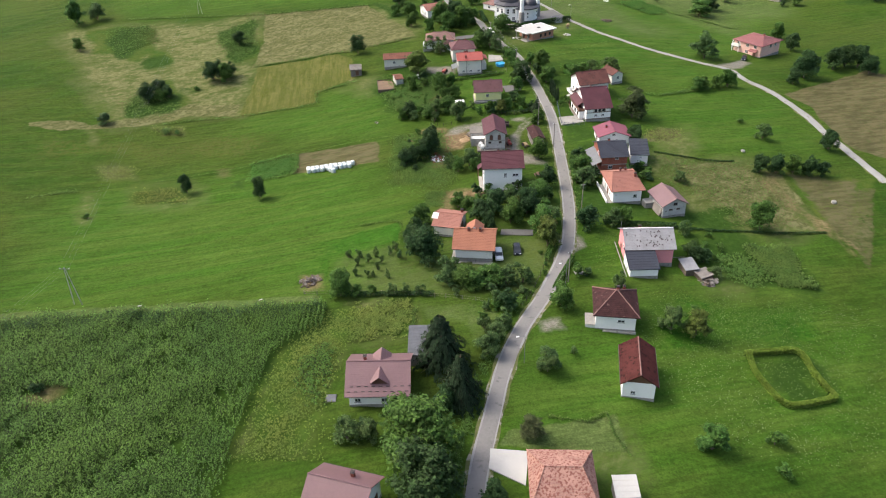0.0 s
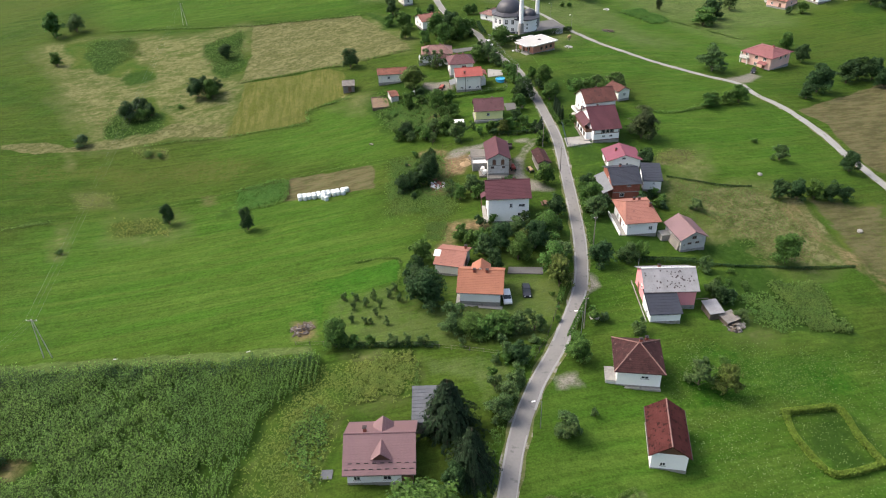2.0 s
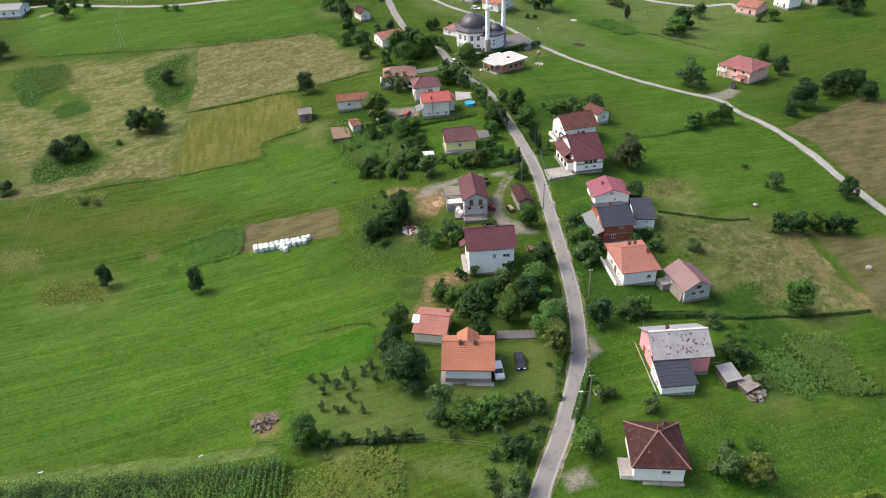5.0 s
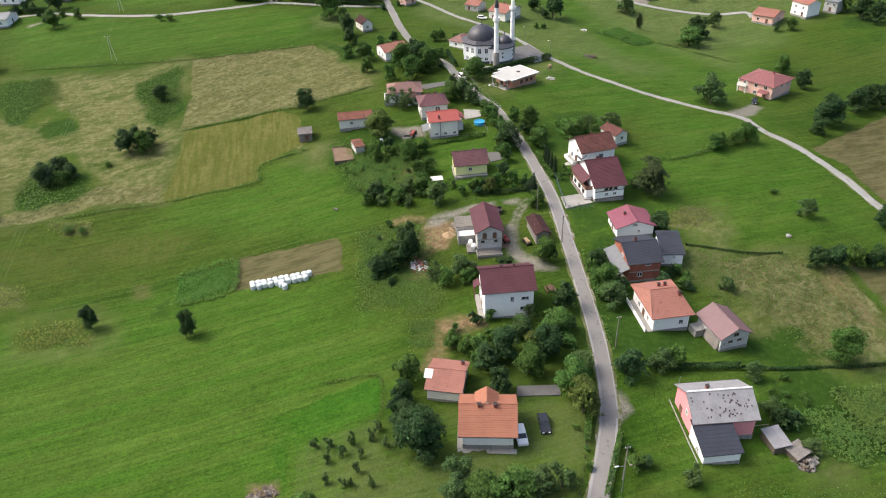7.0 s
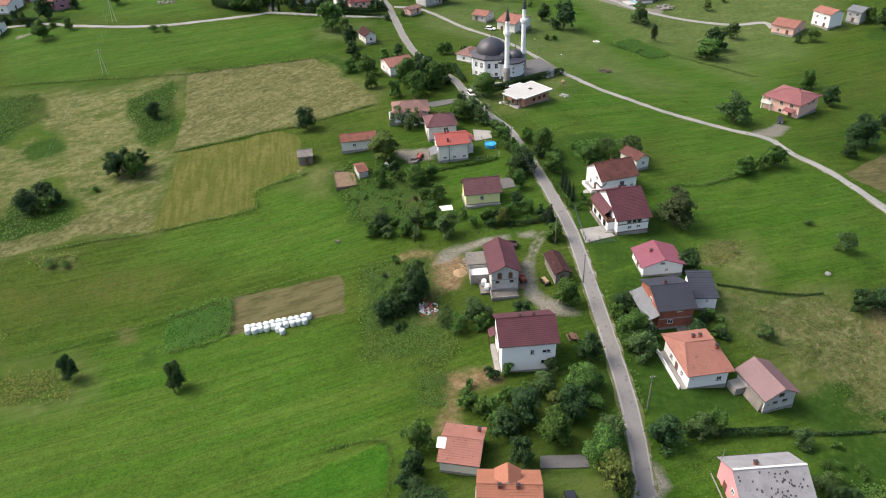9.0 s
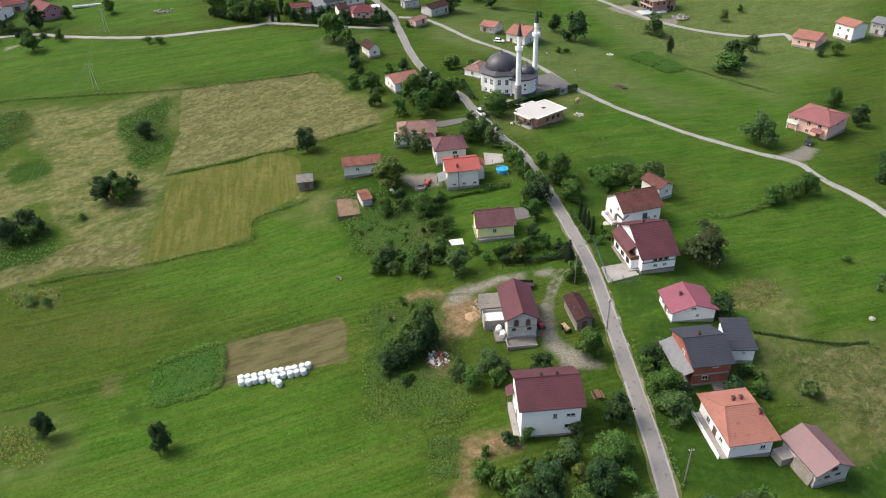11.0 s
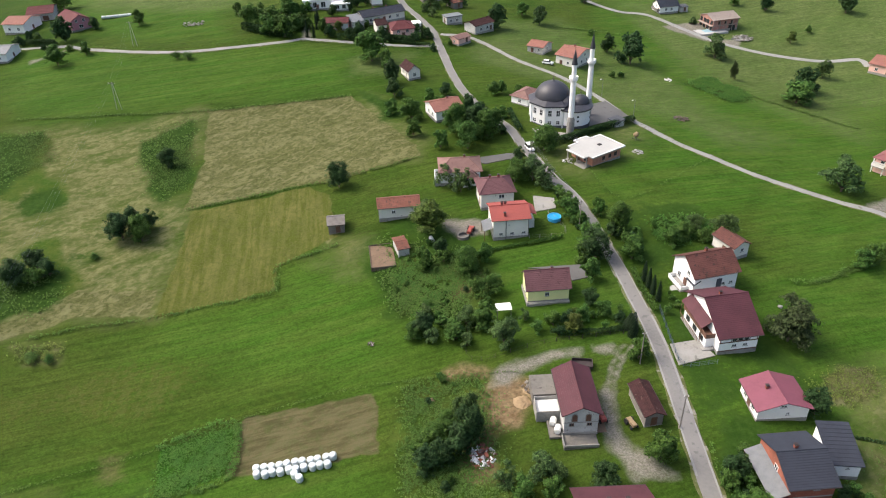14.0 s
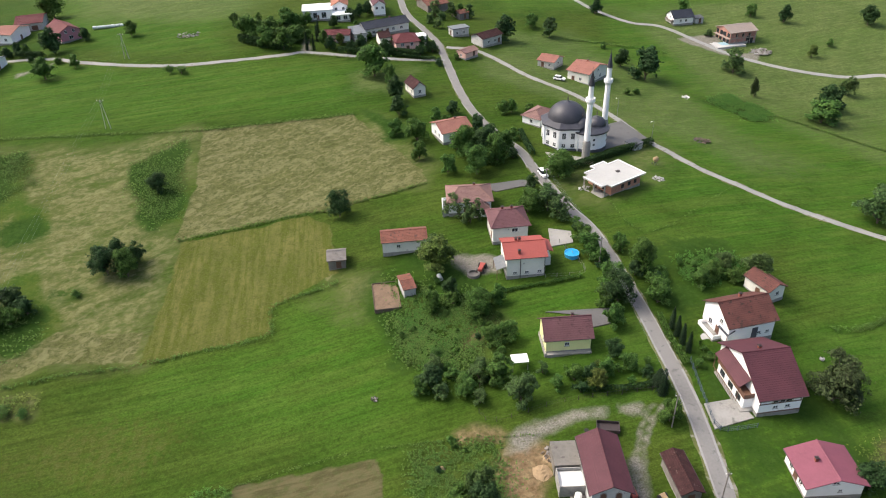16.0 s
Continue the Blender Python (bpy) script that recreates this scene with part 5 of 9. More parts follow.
house("small mosque office with pinkish hipped tile roof", 27.6, 327.4, 47.7, 9.5, 7.4, 2.8, 1.5, kind="hip", roof="dusty", wall="white", over=0.5, inset=3.2, wins=(("f", -1, 1.1, 1, 1), ("l", 0, 1.1, 1, 1)), doors=(("f", 1.6),))
house("white house with salmon tile roof near the grove", 0, 318, 20.8, 9.9, 9.7, 3.5, 1.7, roof="salmon", wall="white", over=0.5, chimneys=((1.5, 0.5, 0.6),), wins=(("f", -2, 1.3, 1.0, 1.0), ("f", 1.5, 1.3, 1.0, 1.0), ("l", 1.5, 1.4, 0.9, 1.0), ("l", -1.5, 1.4, 0.9, 1.0)), doors=(("f", 3.4),))
house("small old white house with dark tile roof", -10.0, 350.2, 22, 4.9, 8.0, 3.0, 2.0, along="y", roof="brown", wall="offwhite", over=0.35, wins=(("f", 0, 1.2, 1.0, 1.1), ("l", 1.6, 1.2, 0.8, 1.0), ("l", -1.6, 1.2, 0.8, 1.0)), doors=(("r", 0),))
house("grey-white house with orange tile roof by the pale lane", 40.2, 379.2, 52.8, 8.3, 7.3, 2.8, 1.3, along="y", roof="salmon", wall="greywall", over=0.4, wins=(("f", 0, 1.2, 1.0, 1.0), ("l", 1.6, 1.2, 0.9, 1.0)), doors=(("l", -1.2),))
house("house with orange tile roof, terrace and pale walls", 51.8, 369, 46.7, 13.4, 9.6, 4.0, 2.0, along="y", roof="salmon", wall="offwhite", over=0.5, chimneys=((1.5, 1.0, 0.6),), wins=(("f", -2, 1.2, 1.0, 1.1), ("f", 1.6, 1.2, 1.0, 1.1), ("f", 0, 3.6, 1.0, 0.8), ("l", 1, 1.2, 1, 1)), doors=(("l", -2),))
house("small pink outbuilding with pinkish roof", 9.8, 383.6, 42.5, 7.4, 5.2, 2.5, 0.8, roof="dusty", wall="palepink", over=0.35, name="shed", category="shed", wins=(("l", 0, 1.0, 0.8, 0.8),), doors=(("f", 1.2),))
house("unfinished house with purple-brown roof", 18.5, 399, 37.4, 10.9, 7.6, 3.5, 1.3, roof="brown", wall="greywall", over=0.5, wins=(("f", -2, 1.2, 1.1, 1.1), ("f", 1.5, 1.2, 1.1, 1.1), ("r", 0, 1.2, 1, 1)), doors=(("f", 3.5),))
house("grey block building with flat roof", 8.2, 407.2, 20.8, 7.5, 5, 3.0, 0.3, kind="flat", roof="steel", wall="greywall", over=0.3, wins=(("f", -1.6, 1.1, 1.0, 1.0), ("f", 1.2, 1.1, 1.0, 1.0)), doors=(("l", 0),))
house("pink house with red hipped roof behind a hedge", -12.9, 391, 10.1, 9.6, 10.5, 3.6, 2.0, kind="hip", roof="wine", wall="palepink", over=0.5, inset=3.5, wins=(("f", -2, 2.2, 1.1, 1.1), ("f", 1.5, 2.2, 1.1, 1.1), ("r", 0, 2.2, 1.1, 1.1)), doors=(("f", 0.0),))
house("long house with anthracite roof and cream walls", -21.4, 408, 25.5, 19.4, 8.2, 3.2, 1.9, roof="black", wall="offwhite", over=0.5, chimneys=((3, 0.5, 0.6), (-3, 0.5, 0.6)), wins=(("f", -6, 1.2, 1.1, 1.1), ("f", -2.5, 1.2, 1.1, 1.1), ("f", 2.5, 1.2, 1.1, 1.1), ("f", 6, 1.2, 1.1, 1.1)), doors=(("f", 0.0),))
house("white flat-roofed modern villa", -48.9, 425, 6.1, 12.4, 10.5, 3.9, 0.3, kind="flat", roof="white", wall="white", over=0.3, wins=(("f", -4, 1.0, 1.9, 2.2), ("f", -1, 1.0, 1.6, 2.2), ("f", 2.5, 1.0, 1.9, 2.2)), doors=(("f", 0.0),))
house("double garage with dark red tile roof", -38.9, 398.4, -2.9, 10.6, 6.5, 3.0, 1.2, roof="wine", wall="palepink", over=0.4, name="garage", category="garage", doors=(("f", 1.0, 2.4, 2.1, 0.1, "frame"), ("f", 3.8, 2.2, 2.1, 0.1, "frame")))
house("pink house with red gabled roof", -149.6, 416.8, 41.5, 8.9, 14.6, 4.0, 2.3, along="y", roof="wine", wall="mauvepink", over=0.5, wins=(("f", -1.5, 3.4, 1.0, 1.1), ("f", 1.5, 3.4, 1.0, 1.1), ("f", 0, 1.0, 1.6, 1.3)), doors=(("l", 2),))
house("barn with red tile roof at the meadow's far edge", -171.9, 438.4, 14.7, 11.2, 15.8, 3.5, 1.6, roof="wine", wall="greywall", over=0.5, name="barn", category="barn", wins=(("f", -2, 1.4, 1.1, 0.9),), doors=(("f", 2, 2.2, 2.2),))
house("white house with salmon tile roof", -174, 422.3, -8.7, 10.3, 13.5, 4.0, 1.7, roof="salmon", wall="white", over=0.5, wins=(("f", -2, 1.4, 1.1, 1.1), ("f", 2, 1.4, 1.1, 1.1)), doors=(("r", 0),))
house("white house with pale roof at the meadow's edge", -167.8, 387.7, 0.2, 10.5, 12.7, 3.5, 1.5, roof="steel", wall="white", over=0.5, wins=(("f", -2, 1.4, 1.1, 1.1), ("f", 2, 1.4, 1.1, 1.1)), doors=(("r", 0),))
house("pink two-storey house with red hipped roof and loggia", 129.5, 282.7, -56.5, 13.6, 13.9, 5.0, 1.9, kind="hip", roof="rose", wall="palepink", over=0.7, inset=4.5, chimneys=((1.5, 1.5, 0.8),), wins=(("f", -4, 3.4, 1.2, 1.2), ("f", 0, 3.4, 1.2, 1.2), ("f", 3.5, 3.4, 1.2, 1.2), ("f", 0, 0.9, 1.2, 1.2), ("r", 0, 3.4, 1.2, 1.2), ("r", 3, 3.4, 1.2, 1.2)), doors=(("f", 3.5),))
house("orange brick house with orange tile roof", 171.8, 364.4, -50.4, 10.4, 13, 3.5, 1.8, roof="salmon", wall="palepink", over=0.5, wins=(("f", -2, 1.2, 1.1, 1.1), ("r", 0, 1.2, 1.1, 1.1)), doors=(("f", 2),))
house("tall white house with orange roof", 190, 366.3, -69.2, 9.6, 9.2, 6.0, 1.6, roof="salmon", wall="white", over=0.5, wins=(("f", -2, 3.6, 1.1, 1.1), ("f", 2, 3.6, 1.1, 1.1), ("f", -2, 0.9, 1.1, 1.1)), doors=(("f", 2),))
house("grey house with pale roof on the slope", 204.7, 367.2, -56.7, 6.9, 10.5, 5.0, 1.3, roof="steel", wall="greywall", over=0.5, wins=(("f", -1.5, 3, 1.1, 1.1), ("f", 1.5, 3, 1.1, 1.1)), doors=(("f", 0),))
house("small white house with dark blue-grey roof", 107.5, 436.2, 10, 10, 8, 3.0, 2.5, roof="black", wall="white", over=0.45, wins=(("f", -1.4, 1.2, 1.0, 1.1), ("f", 1.2, 1.2, 1.0, 1.1), ("l", 0, 2.6, 0.9, 0.9)), doors=(("l", 2),))
house("unfinished brick house with pale boarded roof", 125, 416.3, 12.1, 13.2, 11.5, 4.6, 1.7, roof="boards", wall="rosebrick", over=0.6, wins=(("f", -3, 2.6, 1.2, 1.3), ("f", 0, 2.6, 1.2, 1.3), ("f", 3, 2.6, 1.2, 1.3), ("f", 2.5, 0.6, 1.8, 2.0), ("l", 0, 2.6, 1.2, 1.3)), doors=(("l", 2),), frame="woodframe")
house("house with mauve metal roof at the lane's near end", -15.7, 64.3, -18.3, 9.5, 8.8, 3.6, 2.9, roof="mauve", wall="white", over=0.6, chimneys=((1.0, 2.2, 0.9),), wins=(("f", -2, 1.2, 1.1, 1.1), ("r", 0, 1.2, 1.1, 1.1)), doors=(("r", 2),))
house("house with mottled old clay tile hipped roof", 15.6, 66.9, -3.9, 9.7, 10.6, 3.6, 2.6, kind="hip", inset=2.2, roof="mottled", wall="white", over=0.6, wins=(("b", -2, 1.2, 1.1, 1.1), ("b", 2, 1.2, 1.1, 1.1)), doors=(("l", 0),))
house("little shed with white sheet roof", 24.9, 66.6, -1.2, 3.6, 3.6, 2.4, 0.6, kind="mono", roof="pale", wall="wood", over=0.2, name="shed", category="shed", plinth=0)

house("low white wing with a flat roof beside the villa", -38.6, 421.5, 6.1, 8.0, 7.0, 2.9, 0.3, kind="flat", roof="white", wall="white", over=0.9, name="annex", category="annex", wins=(("f", -1.6, 0.9, 1.6, 1.6), ("f", 1.2, 0.9, 1.6, 1.6)))
house("small tin-roofed shed beside the dark-roofed house", 115.5, 436.0, 10, 4.2, 3.6, 2.3, 0.4, kind="mono", roof="tin", wall="greywall", over=0.2, name="shed", category="shed", doors=(("f", 0.3, 0.9, 1.8),), plinth=0)
house("house with orange tile roof behind the white villa", -40.1, 430.5, 4.6, 7.1, 14.7, 5.0, 1.8, along="y", roof="orange", wall="white", over=0.5, wins=(("f", -1.5, 3.2, 1.1, 1.1), ("f", 1.5, 3.2, 1.1, 1.1)), doors=(("r", 0),))
house("white house with wine-red roof above the villa", -24.6, 434.6, 9.3, 5.5, 16.2, 4.5, 1.8, along="y", roof="maroon", wall="white", over=0.4, wins=(("f", -1.2, 2.8, 1.0, 1.0), ("f", 1.2, 2.8, 1.0, 1.0)), doors=(("l", 0),))
house("low grey annex with sheet roof", -31.4, 400.1, 19.9, 5.3, 8.5, 3.0, 0.9, kind="mono", roof="steel", wall="greywall", over=0.3, name="annex", category="annex", doors=(("f", 0.5, 1.2, 2.0),))
house("small house with dark brown tile roof among trees", -21.3, 394.3, 15.5, 4.8, 7.5, 3.5, 1.5, roof="brown", wall="offwhite", over=0.4, wins=(("f", 0, 1.3, 1.0, 1.0),), doors=(("f", 2.0),))
house("white flat-roofed wing beside the pink house", -6.9, 395.8, 14.7, 3.5, 4.8, 3.2, 0.3, kind="flat", roof="white", wall="white", over=0.3, name="annex", category="annex", wins=(("f", 0, 1.0, 2.0, 1.5),))
house("brown timber barn with rusty roof", -1, 441.9, 24.8, 10.6, 12.1, 3.0, 1.6, roof="oldtile", wall="wood", over=0.4, name="barn", category="barn", doors=(("f", -1.0, 2.0, 2.2),), plinth=0.2)
house("small wooden hut with rusty roof", 10.7, 430.2, 29.6, 5, 5.8, 2.4, 0.9, roof="oldtile", wall="wood", over=0.25, name="shed", category="shed", doors=(("f", 0.3, 0.9, 1.8),), plinth=0)


# ---- extra parts of single houses
def canopy(ob, x0, x1, y0, y1, z0, z1, roof="black", posts=True, low="y0"):
    """An open lean-to roof on posts, low at y0 or x0."""
    bm = bmesh.new()
    if low == "y0":
        slope(bm, (x0, y0, z0), (x1, y0, z0), (x1, y1, z1), (x0, y1, z1), 8, 0.03, 0.1)
    else:
        slope(bm, (x0, y1, z0), (x0, y0, z0), (x1, y0, z1), (x1, y1, z1), 8, 0.03, 0.1)
    c = part("canopy", bm, M[roof], ob)
    if posts:
        for px, py in ((x0 + 0.15, y0 + 0.15), (x1 - 0.15, y0 + 0.15)) if low == "y0" else ((x0 + 0.15, y0 + 0.15), (x0 + 0.15, y1 - 0.15)):
            bm = bmesh.new()
            tube(bm, (px, py, -0.6), (px, py, z0), 0.07, 0.07, 6)
            part("post", bm, M["woodframe"], c)


def slab(ob, x0, x1, y0, y1, z0, z1, material="concrete", name="terrace"):
    bm = bmesh.new()
    box(bm, x0, x1, y0, y1, z0, z1, 0.02)
    return part(name, bm, M[material], ob)


def parapet(ob, x0, x1, y0, y1, z, h=0.9, material="concrete"):
    for a, b, c, d in ((x0, x1, y0, y0 + 0.15), (x0, x1, y1 - 0.15, y1), (x0, x0 + 0.15, y0 + 0.15, y1 - 0.15)):
        slab(ob, a, b, c, d, z, z + h, material, "parapet")


HOUSES = {o["label"]: o for o in bpy.data.objects if o.get("category") in ("house", "annex", "garage") and "label" in o}


def called(words):
    return next(o for k, o in HOUSES.items() if words in k)


def arch_window(ob, u, y, z, w, h):
    """A round-headed window in a wall that looks towards -y: pale surround, brown pane, sill."""
    win = None
    for name, grow, y0, y1, material in (("window", 0.14, -0.07, 0.02, "concrete"), ("pane", 0.0, -0.1, 0.0, "woodframe")):
        bm = bmesh.new()
        r = w / 2 + grow
        ring = [(-r, -grow)] + [(-r * math.cos(k * math.pi / 10), h - w / 2 + r * math.sin(k * math.pi / 10)) for k in range(11)] + [(r, -grow)]
        near = [bm.verts.new((u + a, y + y0, z + b)) for a, b in ring]
        deep = [bm.verts.new((u + a, y + y1, z + b)) for a, b in ring]
        bm.faces.new(near), bm.faces.new(deep[::-1])
        for i in range(len(ring)):
            j = (i + 1) % len(ring)
            bm.faces.new((near[i], near[j], deep[j], deep[i]))
        win = part(name, bm, M[material], win or ob)


g = called("unfinished grey blockwork")
slab(g, -7.0, -2.85, 2.4, 7.4, -1.2, 2.2, "oldconcrete"), slab(g, -6.9, -2.85, -1.7, 2.0, -1.2, 1.5), slab(g, -6.7, -2.9, -1.5, 1.8, 1.5, 1.54, "plastic", "floor_sheet")
parapet(g, -6.9, -2.85, -1.7, 2.0, 1.5, 0.7)
slab(g, -3.2, 2.6, -8.2, -5.25, -1.2, 0.3, "oldconcrete"), parapet(g, -3.2, 2.6, -8.2, -5.25, 0.3, 0.5)
slab(g, -5.2, -2.9, -5.8, -1.9, -1.2, 0.35, "oldconcrete", "platform")
for u in (-1.15, 1.15):
    arch_window(g, u, -5.2, 3.3, 0.8, 1.5)
slab(g, -2.9, 2.9, -5.3, -5.2, 2.95, 3.15, "concrete", "string_course")
slab(g, 2.86, 4.6, -5.0, 4.6, -1.2, 0.12, "bareearth", "apron")
m17 = called("large maroon tile roof")
canopy(m17, -5.9, -3.5, -3.6, 5.4, 3.6, 5.3, "maroon", True, "x0")
slab(m17, -5.75, -3.7, -5.4, 4.4, 2.5, 2.65, "woodframe", "balcony"), parapet(m17, -5.75, -3.7, -5.4, 4.4, 2.65, 0.85, "woodframe")
slab(m17, -5.5, -3.7, -5.2, 4.2, -0.8, 2.5, "white", "porch_wall")
for y in (-3.4, -0.6, 2.4):
    slab(m17, -5.56, -5.46, y - 0.8, y + 0.8, 0.7, 2.0, "glass", "porch_window")
for y, z in ((-7.24, 2.5), (-7.24, 0.5)):
    slab(m17, -3.9, 3.9, y, y + 0.1, z, z + 0.2, "woodframe", "timber_band")
slab(m17, -6.2, -3.9, -6.0, 5.0, -0.8, 0.25)
for x in (-3.7, -1.5, -0.3, 0.9, 2.1, 3.6):
    slab(m17, x - 0.07, x + 0.07, -7.22, -7.12, 2.7, 4.1, "woodframe", "timber_post")
for x in (-0.9, 0.3, 1.5):
    slab(m17, x - 0.42, x + 0.42, -7.2, -7.13, 2.75, 3.6, "glass", "upper_window")
bm = bmesh.new()
for k in range(12):
    box(bm, -6.2, -6.14, -3.2 + k * 0.65, -3.1 + k * 0.65, 0.3, 1.2)
box(bm, -6.22, -6.12, -3.3, 4.6, 1.2, 1.28)
part("balustrade", bm, M["woodframe"], m17)
b18 = called("weathered red-brown tile roof")
canopy(b18, -5.2, -3.6, -4.4, -1.2, 2.6, 3.6, "black", True, "x0")
slab(b18, -6.8, -4.9, -2.5, 2.8, -0.6, 0.5), parapet(b18, -6.8, -4.9, -2.5, 2.8, 0.5, 0.9, "white")
slab(b18, 0.2, 1.4, -4.29, -4.19, -0.2, 3.3, "tin", "door_panel"), slab(b18, -8.6, -6.8, -1.6, 1.4, -0.8, 0.2, "pale", "steps")
br = called("red brick house with anthracite")
slab(br, -3.4, 3.4, -5.0, -4.88, 2.55, 2.75, "concrete", "string_course"), slab(br, 0.4, 3.2, -6.6, -4.95, -0.8, 0.15, "oldconcrete", "terrace")
canopy(br, -6.0, -3.4, -5.2, 4.6, 2.7, 3.9, "steel", True, "x0")
slab(br, -5.8, -3.45, -5.0, 4.6, -0.8, 0.2, "pale")
sl = called("patchy pale slate")
slab(sl, -5.9, -5.06, -9.5, 4.6, -1.0, 0.35, "concrete", "terrace"), slab(sl, -5.95, -5.8, -9.5, 4.6, 0.35, 0.75, "concrete", "parapet")
bm = bmesh.new()
tube(bm, (-4.9, 4.2, 4.2), (-4.9, 4.2, 6.4), 0.05, 0.05, 6)
part("vent_pipe", bm, M["steel"], sl)
rs = random.Random(21)
for k in range(46):
    x, y = rs.gauss(0.6, 2.4), -rs.uniform(0.5, 4.0) if k % 4 else -rs.uniform(1.6, 2.6)
    if abs(x) < 5.2:
        bm = bmesh.new()
        box(bm, -rs.uniform(0.08, 0.16), rs.uniform(0.08, 0.16), -rs.uniform(0.1, 0.2), rs.uniform(0.1, 0.18), 0.0, 0.03, 0, pose(x, y, 4.3 + 2.7 * (1 + y / 4.65) + 0.035, 30.1))
        part("slipped_slate", bm, M["dark"], sl)
slab(sl, -5.5, 5.5, -0.16, 0.16, 6.98, 7.12, "plastic", "ridge_board")
gar = called("garage with salmon")
bm = bmesh.new()
box(bm, -0.75, 0.7, -0.95, 0.85, 0.05, 0.11, 0, pose(-3.1, -1.1, 3.9, 20.3))
part("roof_sheet", bm, M["plastic"], gar, "white translucent roof sheet")
o7 = called("bright orange tile roof")
slab(o7, -3.7, 3.3, -4.12, -4.03, 1.12, 3.3, "white", "front_panel")
slab(o7, -4.9, 4.6, -5.0, -4.05, -0.8, 0.22), slab(o7, -5.0, -4.1, -4.0, 4.2, -0.8, 0.2)
r21 = called("bright red metal roof")
canopy(r21, -6.4, -4.2, -3.6, 1.2, 2.2, 2.9, "steel", True, "x0"), slab(r21, 4.2, 6.2, -0.6, 3.4, -0.6, 2.6, "offwhite", "side_wing")
bm = bmesh.new()
slope(bm, (6.6, -1.0, 4.2), (6.6, 3.8, 4.2), (4.0, 3.8, 5.3), (4.0, -1.0, 5.3), 6)
part("wing_roof", bm, M["red"], r21)
slab(r21, -1.3, -1.16, -4.02, -3.9, -0.2, 5.2, "dark", "downpipe"), slab(r21, 4.02, 4.14, -4.02, -3.9, -0.2, 5.2, "dark", "downpipe")
h5 = called("brown hipped tile roof")
slab(h5, -5.6, -3.8, -4.0, -0.6, -0.8, 1.2, "offwhite", "porch"), slab(h5, -5.7, -3.8, -4.1, -0.5, 1.2, 1.3, "concrete", "porch_floor"), slab(h5, -3.9, 3.9, -4.6, -4.1, -0.8, 0.2)
f26 = called("pale flat roof slab")
for x0, x1, y0, y1 in ((-6.25, 6.25, -4.95, -4.6), (5.9, 6.25, -4.6, 4.6), (-6.25, -2.6, 4.6, 4.95), (2.4, 6.25, 4.6, 4.95), (-2.6, 2.4, 6.25, 6.6), (-2.6, -2.25, 4.95, 6.25), (2.05, 2.4, 4.95, 6.25), (-8.2, -7.85, -3.4, 3.4)):
    slab(f26, x0, x1, y0, y1, 3.352, 3.46, "plastic", "roof_rim")
slab(f26, -2.6, 2.4, 4.8, 6.6, 3.01, 3.36, "pale", "roof_slab"), slab(f26, -2.4, 2.2, 3.8, 6.2, -0.5, 3.0, "pinkbrick", "side_wing")
slab(f26, -8.2, -5.4, -3.6, 4.0, -0.5, 0.25), slab(f26, -8.2, -5.0, -3.4, 3.4, 3.01, 3.36, "pale", "roof_slab")
slab(f26, 0.6, 1.6, -0.4, 0.5, 3.34, 3.6, "dark", "roof_hatch")
for y in (-3.6, 0.0, 3.6):
    slab(f26, -7.4, -7.1, y - 0.15, y + 0.15, -0.4, 3.0, "concrete", "pillar")
p44 = called("red hipped roof and loggia")
slab(p44, -6.4, -3.0, -7.6, -6.2, 2.6, 2.85), parapet(p44, -6.4, -3.0, -7.6, -6.2, 2.85, 0.9, "offwhite")
for x in (-6.2, -3.2):
    slab(p44, x, x + 0.25, -7.5, -7.25, -0.8, 5.0, "offwhite", "pillar")
canopy(p44, 1.6, 5.0, -8.2, -6.2, 2.5, 3.1, "rose")
bk = called("pale boarded roof")
for x in (-5.9, -2.9, 0.2, 3.2, 5.7):
    slab(bk, x, x + 0.3, -5.28, -5.14, -0.6, 4.5, "boards", "column")
slab(bk, -6.0, 6.0, -5.3, -5.1, 1.9, 2.2, "boards", "floor_band"), slab(bk, 2.6, 4.9, -5.26, -5.1, -0.6, 1.7, "glass", "garage_opening")
for y in (-3.9, -1.3, 1.3, 3.9):
    slab(bk, -6.14, -6.0, y - 0.8, y + 0.8, 2.5, 4.1, "glass", "gallery_opening"), slab(bk, -6.14, -6.0, y - 0.8, y + 0.8, 0.1, 1.6, "glass", "gallery_opening")
slab(bk, -7.2, -6.0, -5.2, 5.2, 2.0, 2.25, "boards", "gallery")
dk = called("dark blue-grey roof")
slab(dk, -5.8, -4.5, -3.4, 2.4, 1.3, 1.5, "wood", "balcony"), parapet(dk, -5.8, -4.5, -3.4, 2.4, 1.5, 0.8, "wood")
wh = called("weathered hipped tile roof and white walls")
slab(wh, 0.6, 4.4, -5.4, -3.9, -0.8, 2.6, "white", "front_wing"), slab(wh, 1.0, 2.2, -5.46, -5.36, 0.8, 2.0, "glass", "front_window"), slab(wh, 2.9, 4.0, -5.46, -5.36, 0.8, 2.0, "glass", "front_window")
for x0, x1, xr in ((0.2, 0.2, 2.5), (4.8, 4.8, 2.5)):
    bm = bmesh.new()
    slope(bm, (x0, -5.9, 2.6), (x0, -2.4, 2.6), (xr, -2.4, 4.4), (xr, -5.0, 4.4), 5)
    part("wing_roof", bm, M["dusty"], wh)
bm = bmesh.new()
slope(bm, (0.2, -5.9, 2.6), (4.8, -5.9, 2.6), (2.51, -5.0, 4.4), (2.49, -5.0, 4.4), 5)
part("wing_roof", bm, M["dusty"], wh)
